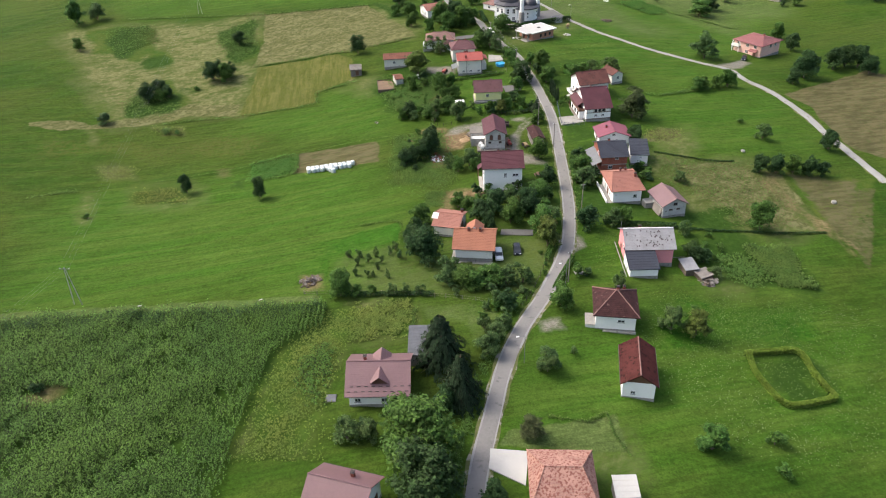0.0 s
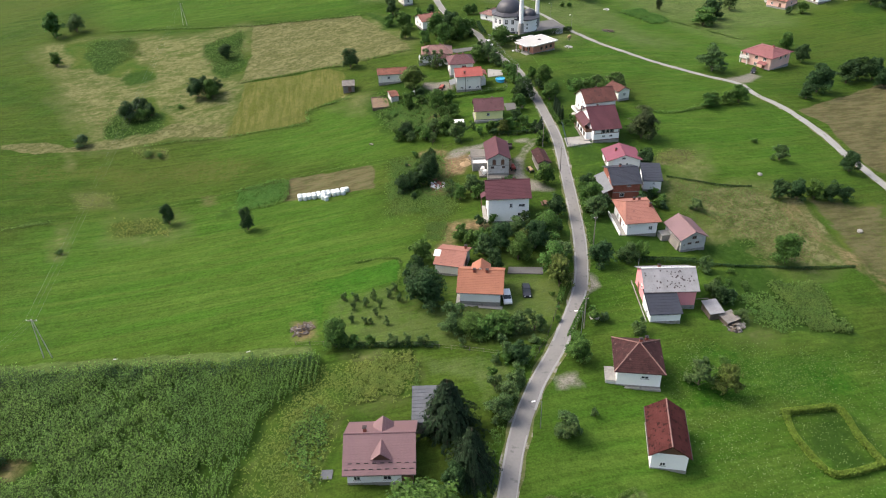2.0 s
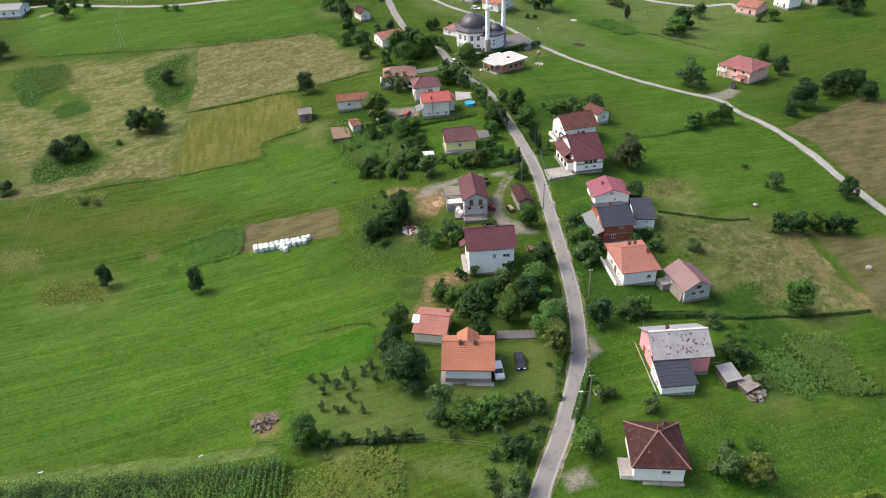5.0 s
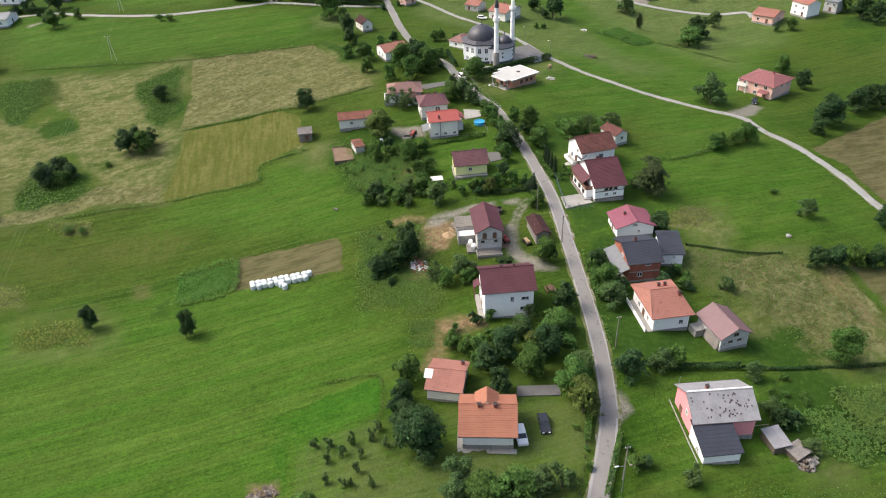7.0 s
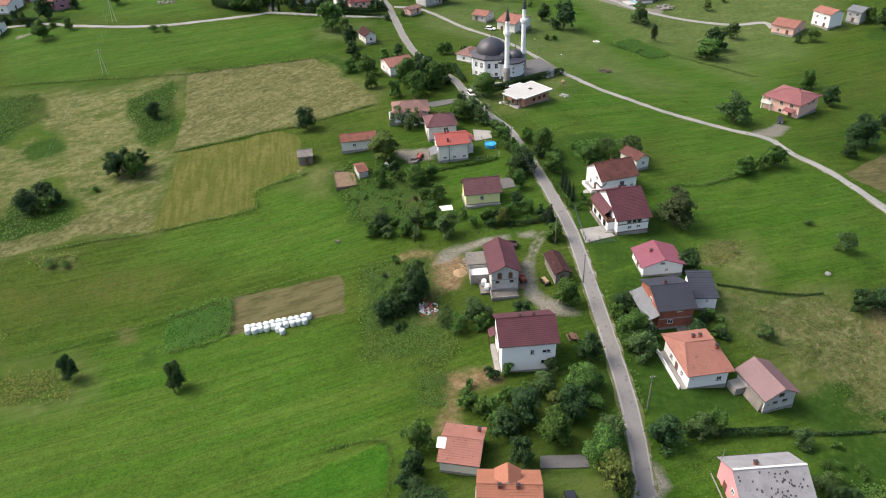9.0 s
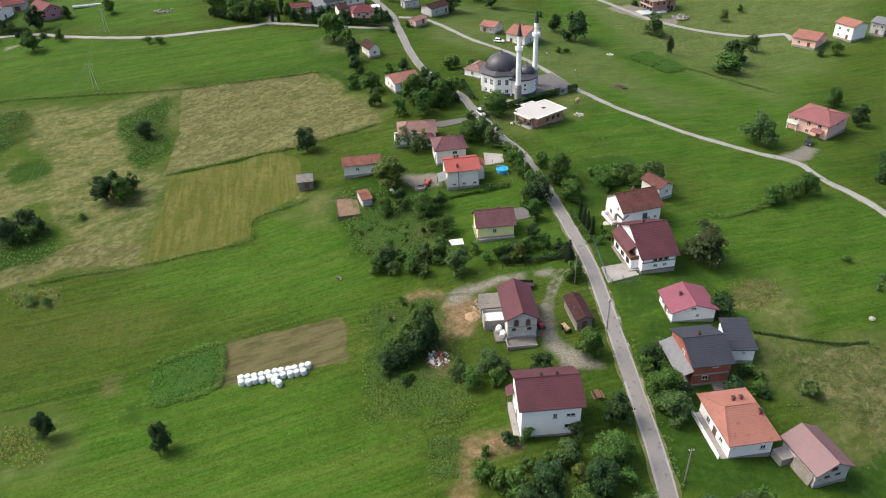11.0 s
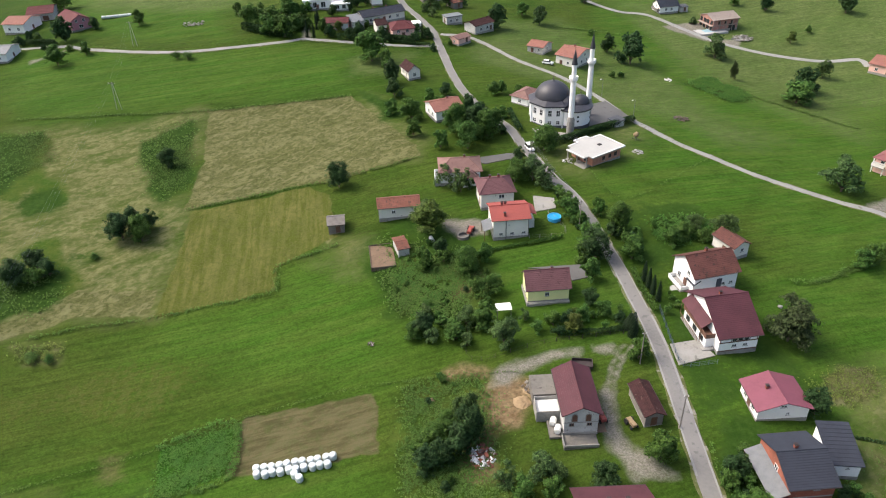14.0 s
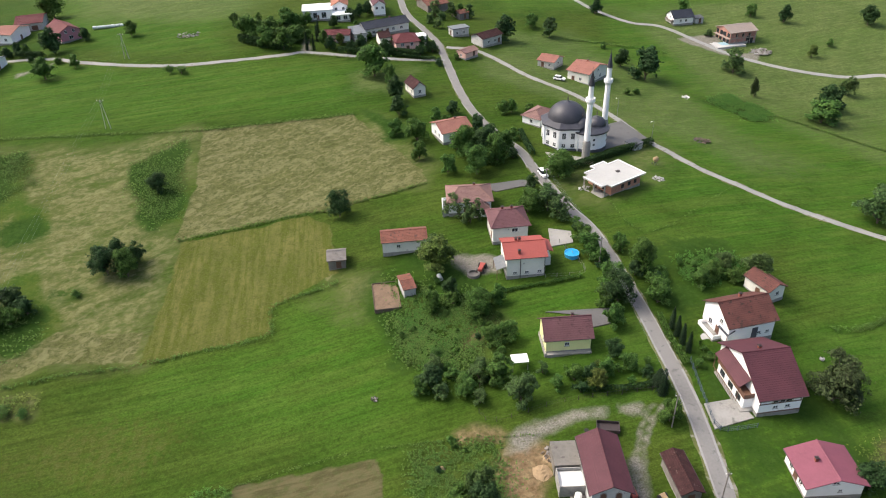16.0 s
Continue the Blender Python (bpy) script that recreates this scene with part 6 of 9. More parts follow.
slab(wh, -6.8, -5.1, -3.6, 1.6, -0.8, 1.1, "pale", "side_terrace"), parapet(wh, -6.8, -5.1, -3.6, 1.6, 1.1, 0.8, "white")
y20 = called("pale yellow house")
slab(y20, -4.6, -4.2, -3.6, 3.0, -0.8, 0.5), slab(y20, -4.2, 4.4, -3.9, -3.1, -0.8, 0.3)
w9 = called("tall white house with maroon")
slab(w9, -6.0, -5.0, -4.0, 4.0, -1.0, 0.3), canopy(w9, -6.3, -5.0, 2.2, 4.6, 3.4, 4.2, "maroon", True, "x0")
o12 = called("clipped ridge ends")
slab(o12, -5.2, -3.6, -5.2, 5.0, -1.0, 0.4), slab(o12, -5.2, -5.05, -5.2, 5.0, 0.4, 1.3, "white", "parapet")
m13 = called("unplastered grey house")
slab(m13, -5.2, -3.0, 1.0, 3.4, -0.8, 1.9), canopy(m13, -3.6, -3.0, -3.4, 0.8, 0.4, 2.4, "wood", False, "x0")

# ---- mosque with domes and two minarets
mx, my = 33.2, 313.3
sx, sy = 39.1, 310.2
turn = math.degrees(math.atan2(sy - my, sx - mx))
mosque = thing("mosque", mx, my, turn, None, "white mosque with one large and two small lead domes", "mosque")
far = math.hypot(sx - mx, sy - my)


def rounded(ob):
    ob.data.polygons.foreach_set("use_smooth", [True] * len(ob.data.polygons))
    return ob


bm = bmesh.new()
lathe(bm, ((7.1, -1.5), (7.1, 6.4), (6.4, 6.9)), sides=8)
part("prayer_hall", bm, M["white"], mosque)
bm = bmesh.new()
lathe(bm, ((7.18, -1.5), (7.18, 0.5)), sides=8)
lathe(bm, ((5.28, -1.5), (5.28, 0.6)), far, 0, sides=20)
part("plinth", bm, M["tin"], mosque)
bm = bmesh.new()
lathe(bm, ((5.2, -1.5), (5.2, 5.2), (4.6, 5.6)), far, 0, sides=24)
part("portico", bm, M["white"], mosque)
bm = bmesh.new()
lathe(bm, ((7.1, 6.2), (7.75, 6.35), (7.75, 6.75), (5.6, 7.7)), sides=8)
lathe(bm, ((5.2, 5.0), (5.9, 5.2), (5.9, 5.6), (3.6, 6.3)), far, 0, sides=24)
part("cornice", bm, M["dome"], mosque, "dark lead-clad cornice")
for k in range(8):
    a = math.degrees(k * math.tau / 8)
    bm = bmesh.new()
    box(bm, 6.95, 7.3, -0.3, 0.3, -1.4, 6.25, 0.04)
    bm.transform(pose(0, 0, 0, 0, 0, a))
    part("pilaster", bm, M["white"], mosque)
for x, y, r, z in ((0, 0, 5.5, 7.3), (far - 1.7, -1.5, 2.8, 6.0), (far + 1.7, 1.2, 2.8, 6.0)):
    bm = bmesh.new()
    prof = [(r * math.cos(q), z + r * 0.88 * math.sin(q)) for q in [i * math.pi / 2 / 12 for i in range(12)]]
    lathe(bm, [(r * 1.03, z - 0.3)] + prof + [(r * 0.07, z + r * 0.9), (0.1, z + r * 0.9 + 0.25)], x, y, 36)
    d = rounded(part("dome", bm, M["dome"], mosque))
    bm = bmesh.new()
    top = z + r * 0.9
    lathe(bm, ((0.12, top), (0.08, top + 0.5), (0.24, top + 0.75), (0.05, top + 1.0), (0.12, top + 1.2), (0.02, top + 1.7)), x, y, 10)
    part("finial", bm, M["dark"], d)
for k in range(2, 7):
    a = math.degrees((k + 0.5) * math.tau / 8)
    for z, hh in ((0.9, 1.0), (3.5, 1.7)):
        for s in (-1.25, 1.25):
            bm = bmesh.new()
            box(bm, 6.5, 6.6, s - 0.5, s + 0.5, z, z + hh)
            bm.transform(pose(0, 0, 0, 0, 0, a))
            w = part("window", bm, M["glass"], mosque)
            bm = bmesh.new()
            box(bm, 6.55, 6.63, s - 0.04, s + 0.04, z, z + hh), box(bm, 6.55, 6.63, s - 0.5, s + 0.5, z + hh * 0.55, z + hh * 0.55 + 0.07)
            bm.transform(pose(0, 0, 0, 0, 0, a))
            part("frame", bm, M["frame"], w)
            bm = bmesh.new()
            box(bm, 6.5, 6.72, s - 0.6, s + 0.6, z - 0.12, z)
            bm.transform(pose(0, 0, 0, 0, 0, a))
            part("sill", bm, M["frame"], w)
for k in range(-3, 3):
    for z in (3.3, 1.9):
        if (k + int(z)) % 2:
            bm = bmesh.new()
            box(bm, 5.1, 5.24, -0.28, 0.28, z, z + 0.6)
            bm.transform(pose(far, 0, 0, 0, 0, math.degrees(k * 0.5)))
            part("window", bm, M["glass"], mosque)


def minaret(x, y):
    ob = thing("minaret", x, y, 0, None, "slender white minaret with dark pointed cap", "minaret", "mosque minarets")
    bm = bmesh.new()
    lathe(bm, ((1.15, -1.5), (1.15, 4.6), (0.86, 5.6)), sides=12)
    part("base", bm, M["concrete"], ob)
    bm = bmesh.new()
    lathe(bm, ((0.86, 5.6), (0.78, 16.2)), sides=16)
    part("shaft", bm, M["white"], ob)
    bm = bmesh.new()
    lathe(bm, ((0.78, 16.2), (1.2, 16.9), (1.3, 17.0), (1.3, 17.9), (1.2, 17.9), (1.2, 17.1), (0.7, 17.1)), sides=16)
    part("balcony", bm, M["white"], ob)
    bm = bmesh.new()
    lathe(bm, ((0.7, 17.1), (0.7, 21.4)), sides=16)
    part("upper_shaft", bm, M["white"], ob)
    bm = bmesh.new()
    lathe(bm, ((0.86, 21.3), (0.8, 21.6), (0.3, 24.4), (0.06, 25.6), (0.05, 26.3)), sides=16)
    part("cap", bm, M["dome"], ob)


minaret(36.6, 301.4)
minaret(45.3, 317.0)


# ---- plants
def leaf_cloud(rng, lobes, count, size, core=0.0):
    """Many small leaf blades on clumps that sit over the outsides of some rounded lobes (x, y, z, r); core: share of larger leaves inside."""
    w = np.array([l[3] ** 2 for l in lobes])
    many = 14 * len(lobes)
    pick = rng.choice(len(lobes), many, p=w / w.sum())
    L = np.array(lobes)[pick]
    d = rng.normal(size=(many, 3))
    d /= np.linalg.norm(d, axis=1)[:, None]
    d[:, 2] = np.where(d[:, 2] < -0.5, -d[:, 2], d[:, 2])
    heart = L[:, :3] + d * (L[:, 3] * (0.5 + 0.55 * rng.random(many)))[:, None] * np.array([1, 1, 0.9])
    reach = L[:, 3] * (0.2 + 0.3 * rng.random(many))
    own = rng.choice(many, count, p=reach ** 2 / (reach ** 2).sum())
    e = rng.normal(size=(count, 3))
    e /= np.linalg.norm(e, axis=1)[:, None]
    e[:, 2] = np.where(e[:, 2] < -0.35, -e[:, 2], e[:, 2])
    c = heart[own] + e * (reach[own] * (0.35 + 0.85 * rng.random(count)))[:, None] * np.array([1, 1, 0.75])
    nrm = 0.6 * d[own] + 0.7 * e + rng.normal(size=(count, 3)) * 0.45 + np.array([0, 0, 0.4])
    s = size * (0.6 + 0.8 * rng.random(count))
    deep = int(count * core)
    if deep:
        lo, hi = np.array(lobes)[:, :3].min(0), np.array(lobes)[:, :3].max(0)
        q = rng.normal(size=(deep, 3))
        q /= np.linalg.norm(q, axis=1)[:, None]
        c[:deep] = (lo + hi) / 2 + q * (hi - lo) / 2 * (0.78 * rng.random(deep) ** 0.4)[:, None]
        nrm[:deep] = q + rng.normal(size=(deep, 3)) * 0.5
        s[:deep] *= 1.9
    c[:, 2] = np.maximum(c[:, 2], 0.12)
    nrm /= np.linalg.norm(nrm, axis=1)[:, None]
    a = np.cross(nrm, rng.normal(size=(count, 3)))
    a /= np.linalg.norm(a, axis=1)[:, None] + 1e-9
    b = np.cross(nrm, a)
    s = s[:, None]
    k = rng.uniform(-0.4, 0.4, (count, 1))
    v = np.stack([c - a * s + b * s * k, c + a * s * 0.75 - b * s * 0.8, c + a * s * 0.6 + b * s * 0.85], 1).reshape(-1, 3)
    return v, np.arange(count * 3).reshape(-1, 3)


def np_mesh(name, v, f):
    me = bpy.data.meshes.new(name)
    n = len(f)
    k = f.shape[1]
    me.vertices.add(len(v))
    me.vertices.foreach_set("co", np.asarray(v, np.float32).ravel())
    me.loops.add(n * k)
    me.loops.foreach_set("vertex_index", f.ravel().astype(np.int32))
    me.polygons.add(n)
    me.polygons.foreach_set("loop_start", np.arange(0, n * k, k, dtype=np.int32))
    me.update(calc_edges=True)
    return me


def make_tree(kind, seed, foliage, count, size, lobes_n, low=0.04, spread=1.0, limbs=6, trunk=0.16):
    """A tree 6 m wide and 6 m high at its own origin: trunk with limbs, and a crown of leaves."""
    rng = np.random.default_rng(seed)
    ob = new({"spruce": "spruce_tree", "shrub": "shrub", "cypress": "conifer", "bushy": "bush", "darkbush": "bush", "orchard": "fruit_tree", "greyish": "fruit_tree"}.get(kind, "tree"))
    ob.matrix_basis = pose(0, -900 - seed * 12, -60)
    bm = bmesh.new()
    lobes = []
    if kind in ("spruce", "cypress"):
        tube(bm, (0, 0, -0.4), (0, 0, 5.8), trunk, 0.03, 7)
        tiers = 13 if kind == "spruce" else 9
        v, f = [], []
        for i in range(tiers):
            z = 0.5 + 5.3 * i / tiers
            r = (3.0 if kind == "spruce" else 2.6) * (1 - (i / tiers) ** (1.5 if kind == "spruce" else 2.2)) + 0.15
            for k in range(int(5 + r * 4)):
                a = k * math.tau / int(5 + r * 4) + i * 0.7 + rng.random() * 0.5
                rr = r * (0.75 + 0.4 * rng.random())
                if kind == "spruce" and k % 3 == 0:
                    tube(bm, (0, 0, z + 0.15), (rr * 0.8 * math.cos(a), rr * 0.8 * math.sin(a), z - 0.12 * rr), 0.035, 0.01, 4)
                m = 42
                t = np.sort(rng.random(m)) * 0.85 + 0.18
                c = np.stack([np.cos(a) * rr * t, np.sin(a) * rr * t, z - 0.28 * rr * t ** 1.6 + 0.1 * rng.random(m)], 1)
                side = np.array([-math.sin(a), math.cos(a), 0])
                fwd = np.array([math.cos(a), math.sin(a), -0.35])
                w = (0.19 + 0.12 * rng.random(m))[:, None] * (1.15 - t)[:, None] + 0.09
                c = c + side * rng.normal(size=(m, 1)) * w * 0.7
                q = np.stack([c - side * w * 0.5, c + fwd * w * 0.9 - np.array([0, 0, 0.10]), c + side * w * 0.5, c + np.array([0, 0, 0.13])], 1).reshape(-1, 3)
                f.append(np.arange(m * 4).reshape(-1, 4) + 4 * m * len(f))
                v.append(q)
        v, f = np.concatenate(v), np.concatenate(f)
    else:
        h0 = 6 * low
        if kind == "shrub":
            lobes = [(rng.normal() * 1.3, rng.normal() * 1.3, 1.8 + rng.random() * 1.8, 1.3 + rng.random() * 0.7) for _ in range(lobes_n)]
        else:
            lean = rng.normal(size=2) * 0.25
            for i in range(lobes_n):
                a, u = i * 2.4 + rng.random(), ((i * 0.7549 + 0.3 * rng.random()) % 1.0) ** 0.9
                r = 0.62 + 0.5 * rng.random() ** 1.5
                wide = math.sqrt(max(0.05, 1 - ((u - 0.36) / 0.7) ** 2))
                reach = max(0.0, 2.9 * wide * spread - r * 0.85) * (0.45 + 0.55 * math.sqrt(rng.random()))
                z = h0 + r * 0.4 + (6 - h0 - 1.35 * r) * u
                lobes.append((math.cos(a) * reach + lean[0] * z / 6, math.sin(a) * reach + lean[1] * z / 6, z, r))
        heart = np.array([0, 0, h0 + (6 - h0) * 0.45])
        for _ in range(lobes_n // 3):
            d = rng.normal(size=3) * np.array([1, 1, 0.8])
            d /= np.linalg.norm(d)
            p = heart + d * np.array([2.6 * spread, 2.6 * spread, (6 - h0) * 0.45]) * rng.uniform(0.8, 1.12)
            lobes.append((p[0], p[1], max(p[2], 0.5), rng.uniform(0.25, 0.5)))
        v, f = leaf_cloud(rng, lobes, count, size, 0.06 if kind in ("orchard", "greyish") else 0.16)
        v[:, :2] *= 3.0 / np.quantile(np.hypot(v[:, 0], v[:, 1]), 0.975)
        v[:, 2] *= 6.0 / np.quantile(v[:, 2], 0.995)
        top = h0 + 2.2
        tube(bm, (0, 0, -0.5), (0.05, 0.03, h0 * 0.7 + 0.4), trunk * 1.3, trunk * 0.8, 8)
        tube(bm, (0.05, 0.03, h0 * 0.7 + 0.4), (0, 0, top), trunk * 0.8, trunk * 0.35, 7)
        for x, y, z, r in lobes[:limbs + 3]:
            tube(bm, (0.03, 0.02, h0 * 0.7 + 0.3), (x * 0.8, y * 0.8, z), trunk * 0.45, trunk * 0.1, 5)
    part("trunk", bm, M["bark"], ob)
    link_mesh("crown", np_mesh("crown", v, f), M[foliage], ob)
    return ob


LEAFY = {
    "leafy": [make_tree("leafy", 1 + k, "leaf", 3500, 0.17, 16 + 4 * k) for k in range(3)],
    "dark": [make_tree("dark", 11 + k, "leafdark", 3500, 0.17, 15 + 4 * k) for k in range(3)],
    "greyish": [make_tree("greyish", 21 + k, "leafgrey", 3400, 0.15, 18 + 4 * k) for k in range(2)],
    "golden": [make_tree("golden", 31, "leafgold", 4600, 0.16, 18)],
    "rusty": [make_tree("rusty", 41, "leafrust", 7000, 0.11, 30)],
    "grand": [make_tree("grand", 101 + k, "leaf", 8000, 0.12, 34 + 6 * k) for k in range(2)],
    "granddark": [make_tree("granddark", 105 + k, "leafdark", 8000, 0.12, 32 + 6 * k) for k in range(2)],
    "orchard": [make_tree("orchard", 51 + k, "leafgrey", 2300, 0.15, 11 + 2 * k, 0.07) for k in range(2)],
    "shrub": [make_tree("shrub", 61 + k, "leaf", 2300, 0.19, 9, trunk=0.1) for k in range(2)],
    "bushy": [make_tree("bushy", 91 + k, "leaf", 1250, 0.24, 10 + k, 0.12) for k in range(2)],
    "darkbush": [make_tree("darkbush", 95 + k, "leafdark", 1250, 0.24, 10 + k, 0.12) for k in range(2)],
    "spruce": [make_tree("spruce", 71, "needle", 0, 0, 0)],
    "cypress": [make_tree("cypress", 81, "needle", 0, 0, 0, trunk=0.1)],
}
for kind, foliage in (("leafy", "leaf"), ("dark", "leafdark"), ("greyish", "leafgrey"), ("bushy", "leaf"), ("darkbush", "leafdark")):
    LEAFY[kind + " far"] = [make_tree(kind, 201 + len(LEAFY) * 3 + k, foliage, 3000, 0.19, 22 + 4 * k) for k in range(2)]
ABOUT = {
    "leafy": ("leafy green broadleaf tree with a rounded crown", "tree"),
    "dark": ("dense dark green broadleaf tree", "tree"),
    "greyish": ("thin grey-green fruit tree", "fruit tree"),
    "golden": ("tree turning yellow-green at summer's end", "tree"),
    "rusty": ("sparse brownish tree with dry leaves", "tree"),
    "orchard": ("small pruned orchard tree with a thin crown", "fruit tree"),
    "shrub": ("low rounded green shrub in the grass", "shrub"),
    "bushy": ("small bushy green growth in the grass", "bush"),
    "darkbush": ("small dense dark green bush", "bush"),
    "grand": ("large spreading green broadleaf tree", "tree"),
    "granddark": ("large dense dark green broadleaf tree", "tree"),
    "spruce": ("tall dark spruce with drooping branches", "spruce"),
    "cypress": ("narrow clipped dark conifer by a yard", "conifer"),
}
for k, group in LEAFY.items():
    for o in group:
        tagged(o, *ABOUT[k.split()[0]])
used = {}


def plant(kind, x, y, width, height):
    if width > 6.0:
        kind = {"leafy": "grand", "dark": "granddark"}.get(kind, kind)
    if y > 325:
        kind = {"grand": "leafy far", "granddark": "dark far", "leafy": "leafy far", "dark": "dark far", "greyish": "greyish far", "bushy": "bushy far", "darkbush": "darkbush far"}.get(kind, kind)
    i = used[kind] = used.get(kind, 0) + 1
    x, y = beside_road(x, y, 1.9 + 0.36 * width)
    protos = LEAFY[kind]
    src = protos[i % len(protos)]
    m = pose(x, y, z_at(x, y) - 0.15, 0, 0, i * 137.5) @ Matrix.Diagonal((width / 6 * (0.94 + 0.12 * math.sin(i)), width / 6 * (0.94 + 0.12 * math.cos(i * 1.7)), height / 6, 1))
    if i <= len(protos):
        src.matrix_basis = m
        return src
    o = copy_thing(src, Matrix.Identity(4))
    o.matrix_basis = m
    return o


plant("leafy", -4.5, 72.9, 12.5, 13.1)
plant("dark", -3.6, 65.8, 10.3, 11.3)
plant("greyish", -16.5, 77.8, 4.9, 4.6)
plant("greyish", -13.2, 77.8, 4.0, 3.8)
plant("dark", 5.2, 66.1, 4.0, 4.5)
plant("rusty", 12.8, 78.1, 4.5, 4.5)
plant("leafy", 41.5, 76.5, 5.2, 5.4)
plant("bushy", 52.6, 78.4, 3.3, 2.8)
plant("bushy", 51.3, 72.0, 3.0, 2.5)
plant("orchard", 17.5, 93.4, 4.0, 4.6)
plant("darkbush", -14.3, 80.3, 2.7, 2.4)
plant("spruce", -1.3, 95.8, 11.5, 11.5)
plant("spruce", 1.9, 86.9, 10.0, 10.0)
plant("dark", -0.7, 83.7, 5.1, 5.6)
plant("greyish", 7.1, 98.3, 5.2, 5.0)
plant("greyish", 9.7, 102.1, 4.4, 4.2)
plant("orchard", 11.5, 105.6, 4.0, 4.6)
plant("orchard", 7.1, 105.2, 3.0, 3.4)
plant("orchard", 10.0, 98.5, 3.8, 4.4)
plant("dark", 12.3, 111.8, 4.4, 4.8)
plant("orchard", 9.7, 113.6, 4.2, 4.8)
plant("leafy", 23.3, 112.5, 5.8, 6.0)
plant("greyish", 17.9, 94.3, 5.4, 5.1)
plant("orchard", 23.0, 98.2, 1.7, 2.0)
plant("greyish", 43.4, 106.0, 6.0, 5.6)
plant("golden", 47.6, 104.4, 4.8, 6.6)
plant("orchard", 36.4, 120.7, 2.9, 3.3)
plant("bushy", 28.4, 124.1, 3.4, 2.9)
plant("greyish", 56.0, 133.6, 3.9, 3.7)
plant("greyish", 58.6, 125.2, 3.6, 2.6)
plant("dark", 58.1, 130.9, 3.6, 3.9)
plant("leafy", -5.4, 148.6, 5.4, 5.7)
plant("dark", -6.4, 135.5, 6.2, 6.8)
plant("dark", -4.2, 130.9, 8.1, 8.9)
plant("leafy", 23.6, 140.8, 7.6, 8.0)
plant("golden", 23.9, 136.0, 7.0, 7.6)
plant("leafy", 4.3, 120.2, 6.4, 4.9)
plant("leafy", 9.8, 120.6, 6.2, 4.7)
plant("orchard", 0.7, 124.3, 5.0, 5.8)
plant("leafy", -21.9, 119.5, 6.1, 6.4)
plant("bushy", -18.2, 119.0, 3.3, 2.8)
plant("bushy", -14.9, 118.7, 3.1, 2.6)
plant("orchard", -11.0, 117.9, 3.0, 3.5)
plant("orchard", -8.3, 118.3, 2.6, 3.0)
plant("orchard", -5.1, 117.9, 2.6, 3.0)
plant("orchard", 2.2, 117.3, 2.2, 2.5)
plant("greyish", 12.6, 120.6, 4.4, 4.2)
plant("orchard", 16.3, 121.2, 4.4, 5.1)
plant("dark", 13.1, 152.6, 6.3, 6.9)
plant("leafy", 16.4, 147.0, 6.6, 7.0)
plant("dark", 20.8, 151.3, 6.8, 7.5)
plant("dark", 10.6, 143.2, 5.7, 6.3)
plant("leafy", 24.3, 157.2, 6.2, 6.5)
plant("dark", 28.1, 165.4, 5.9, 6.5)
plant("leafy", 8.5, 153.5, 4.8, 5.0)
plant("greyish", 17.0, 157.8, 5.4, 5.1)
plant("dark", 33.5, 144.2, 5.7, 6.2)
plant("greyish", 40.6, 145.8, 5.1, 4.9)
plant("leafy", 44.0, 146.6, 4.6, 4.9)
plant("leafy", 36.5, 170.4, 6.6, 6.9)
plant("greyish", 37.6, 165.5, 6.2, 5.9)
plant("dark", 38.0, 179.1, 4.5, 4.9)
plant("leafy", 77.6, 147.0, 7.0, 8.2)
plant("greyish", 98.9, 199.0, 5.6, 5.3)
plant("dark", 116.9, 193.3, 6.2, 6.8)
plant("shrub", 95.6, 210.1, 2.6, 1.6)
plant("greyish", 64.4, 169.3, 3.5, 3.3)
plant("dark", 89.5, 177.2, 5.4, 6.0)
plant("dark", 94.1, 177.1, 5.4, 6.0)
plant("leafy", 99.2, 177.8, 5.5, 5.7)
plant("dark", 103.2, 177.0, 5.4, 6.0)
plant("dark", 107.4, 177.6, 4.3, 4.7)
plant("rusty", 61.0, 209.8, 11.0, 9.6)
plant("dark", 57.4, 191.2, 5.4, 5.9)
plant("dark", 135.9, 253.0, 9.2, 10.1)
plant("dark", 128.7, 246.0, 5.5, 6.1)
plant("dark", 150.9, 261.6, 7.5, 8.2)
plant("dark", 157.1, 264.8, 7.9, 8.7)
plant("dark", 161.1, 263.2, 7.9, 8.7)
plant("dark", 162.0, 256.3, 6.5, 7.2)
plant("leafy", 146.6, 301.7, 7.0, 7.4)
plant("dark", 144.9, 285.2, 6.7, 7.3)
plant("greyish", 104.4, 271.0, 10.5, 10.0)
plant("leafy", 125.0, 339.4, 11.4, 8.2)
plant("leafy", 92.7, 236.8, 4.5, 4.8)
plant("leafy", 102.6, 240.1, 6.1, 6.4)
plant("leafy", 97.6, 238.5, 4.6, 4.8)
plant("leafy", -159.2, 326.5, 10.1, 10.6)
plant("leafy", -145.3, 292.6, 5.3, 5.6)
plant("greyish", -152.5, 332.0, 8.4, 7.9)
plant("dark", -81.8, 298.9, 5.4, 6.0)
plant("dark", -30.7, 280.4, 6.9, 7.6)
plant("dark", -84.5, 264.0, 7.0, 7.7)
plant("leafy", -79.5, 263.1, 6.9, 7.3)
plant("dark", -104.0, 247.0, 6.2, 6.8)
plant("shrub", -99.8, 247.0, 7.4, 4.4)
plant("darkbush", -112.8, 228.6, 6.0, 3.6)
plant("shrub", -90.4, 222.4, 4.0, 1.8)
plant("shrub", -87.0, 221.8, 3.6, 1.6)
plant("granddark", -72.2, 180.0, 4.4, 6.0)
plant("granddark", -49.8, 173.4, 4.6, 7.0)
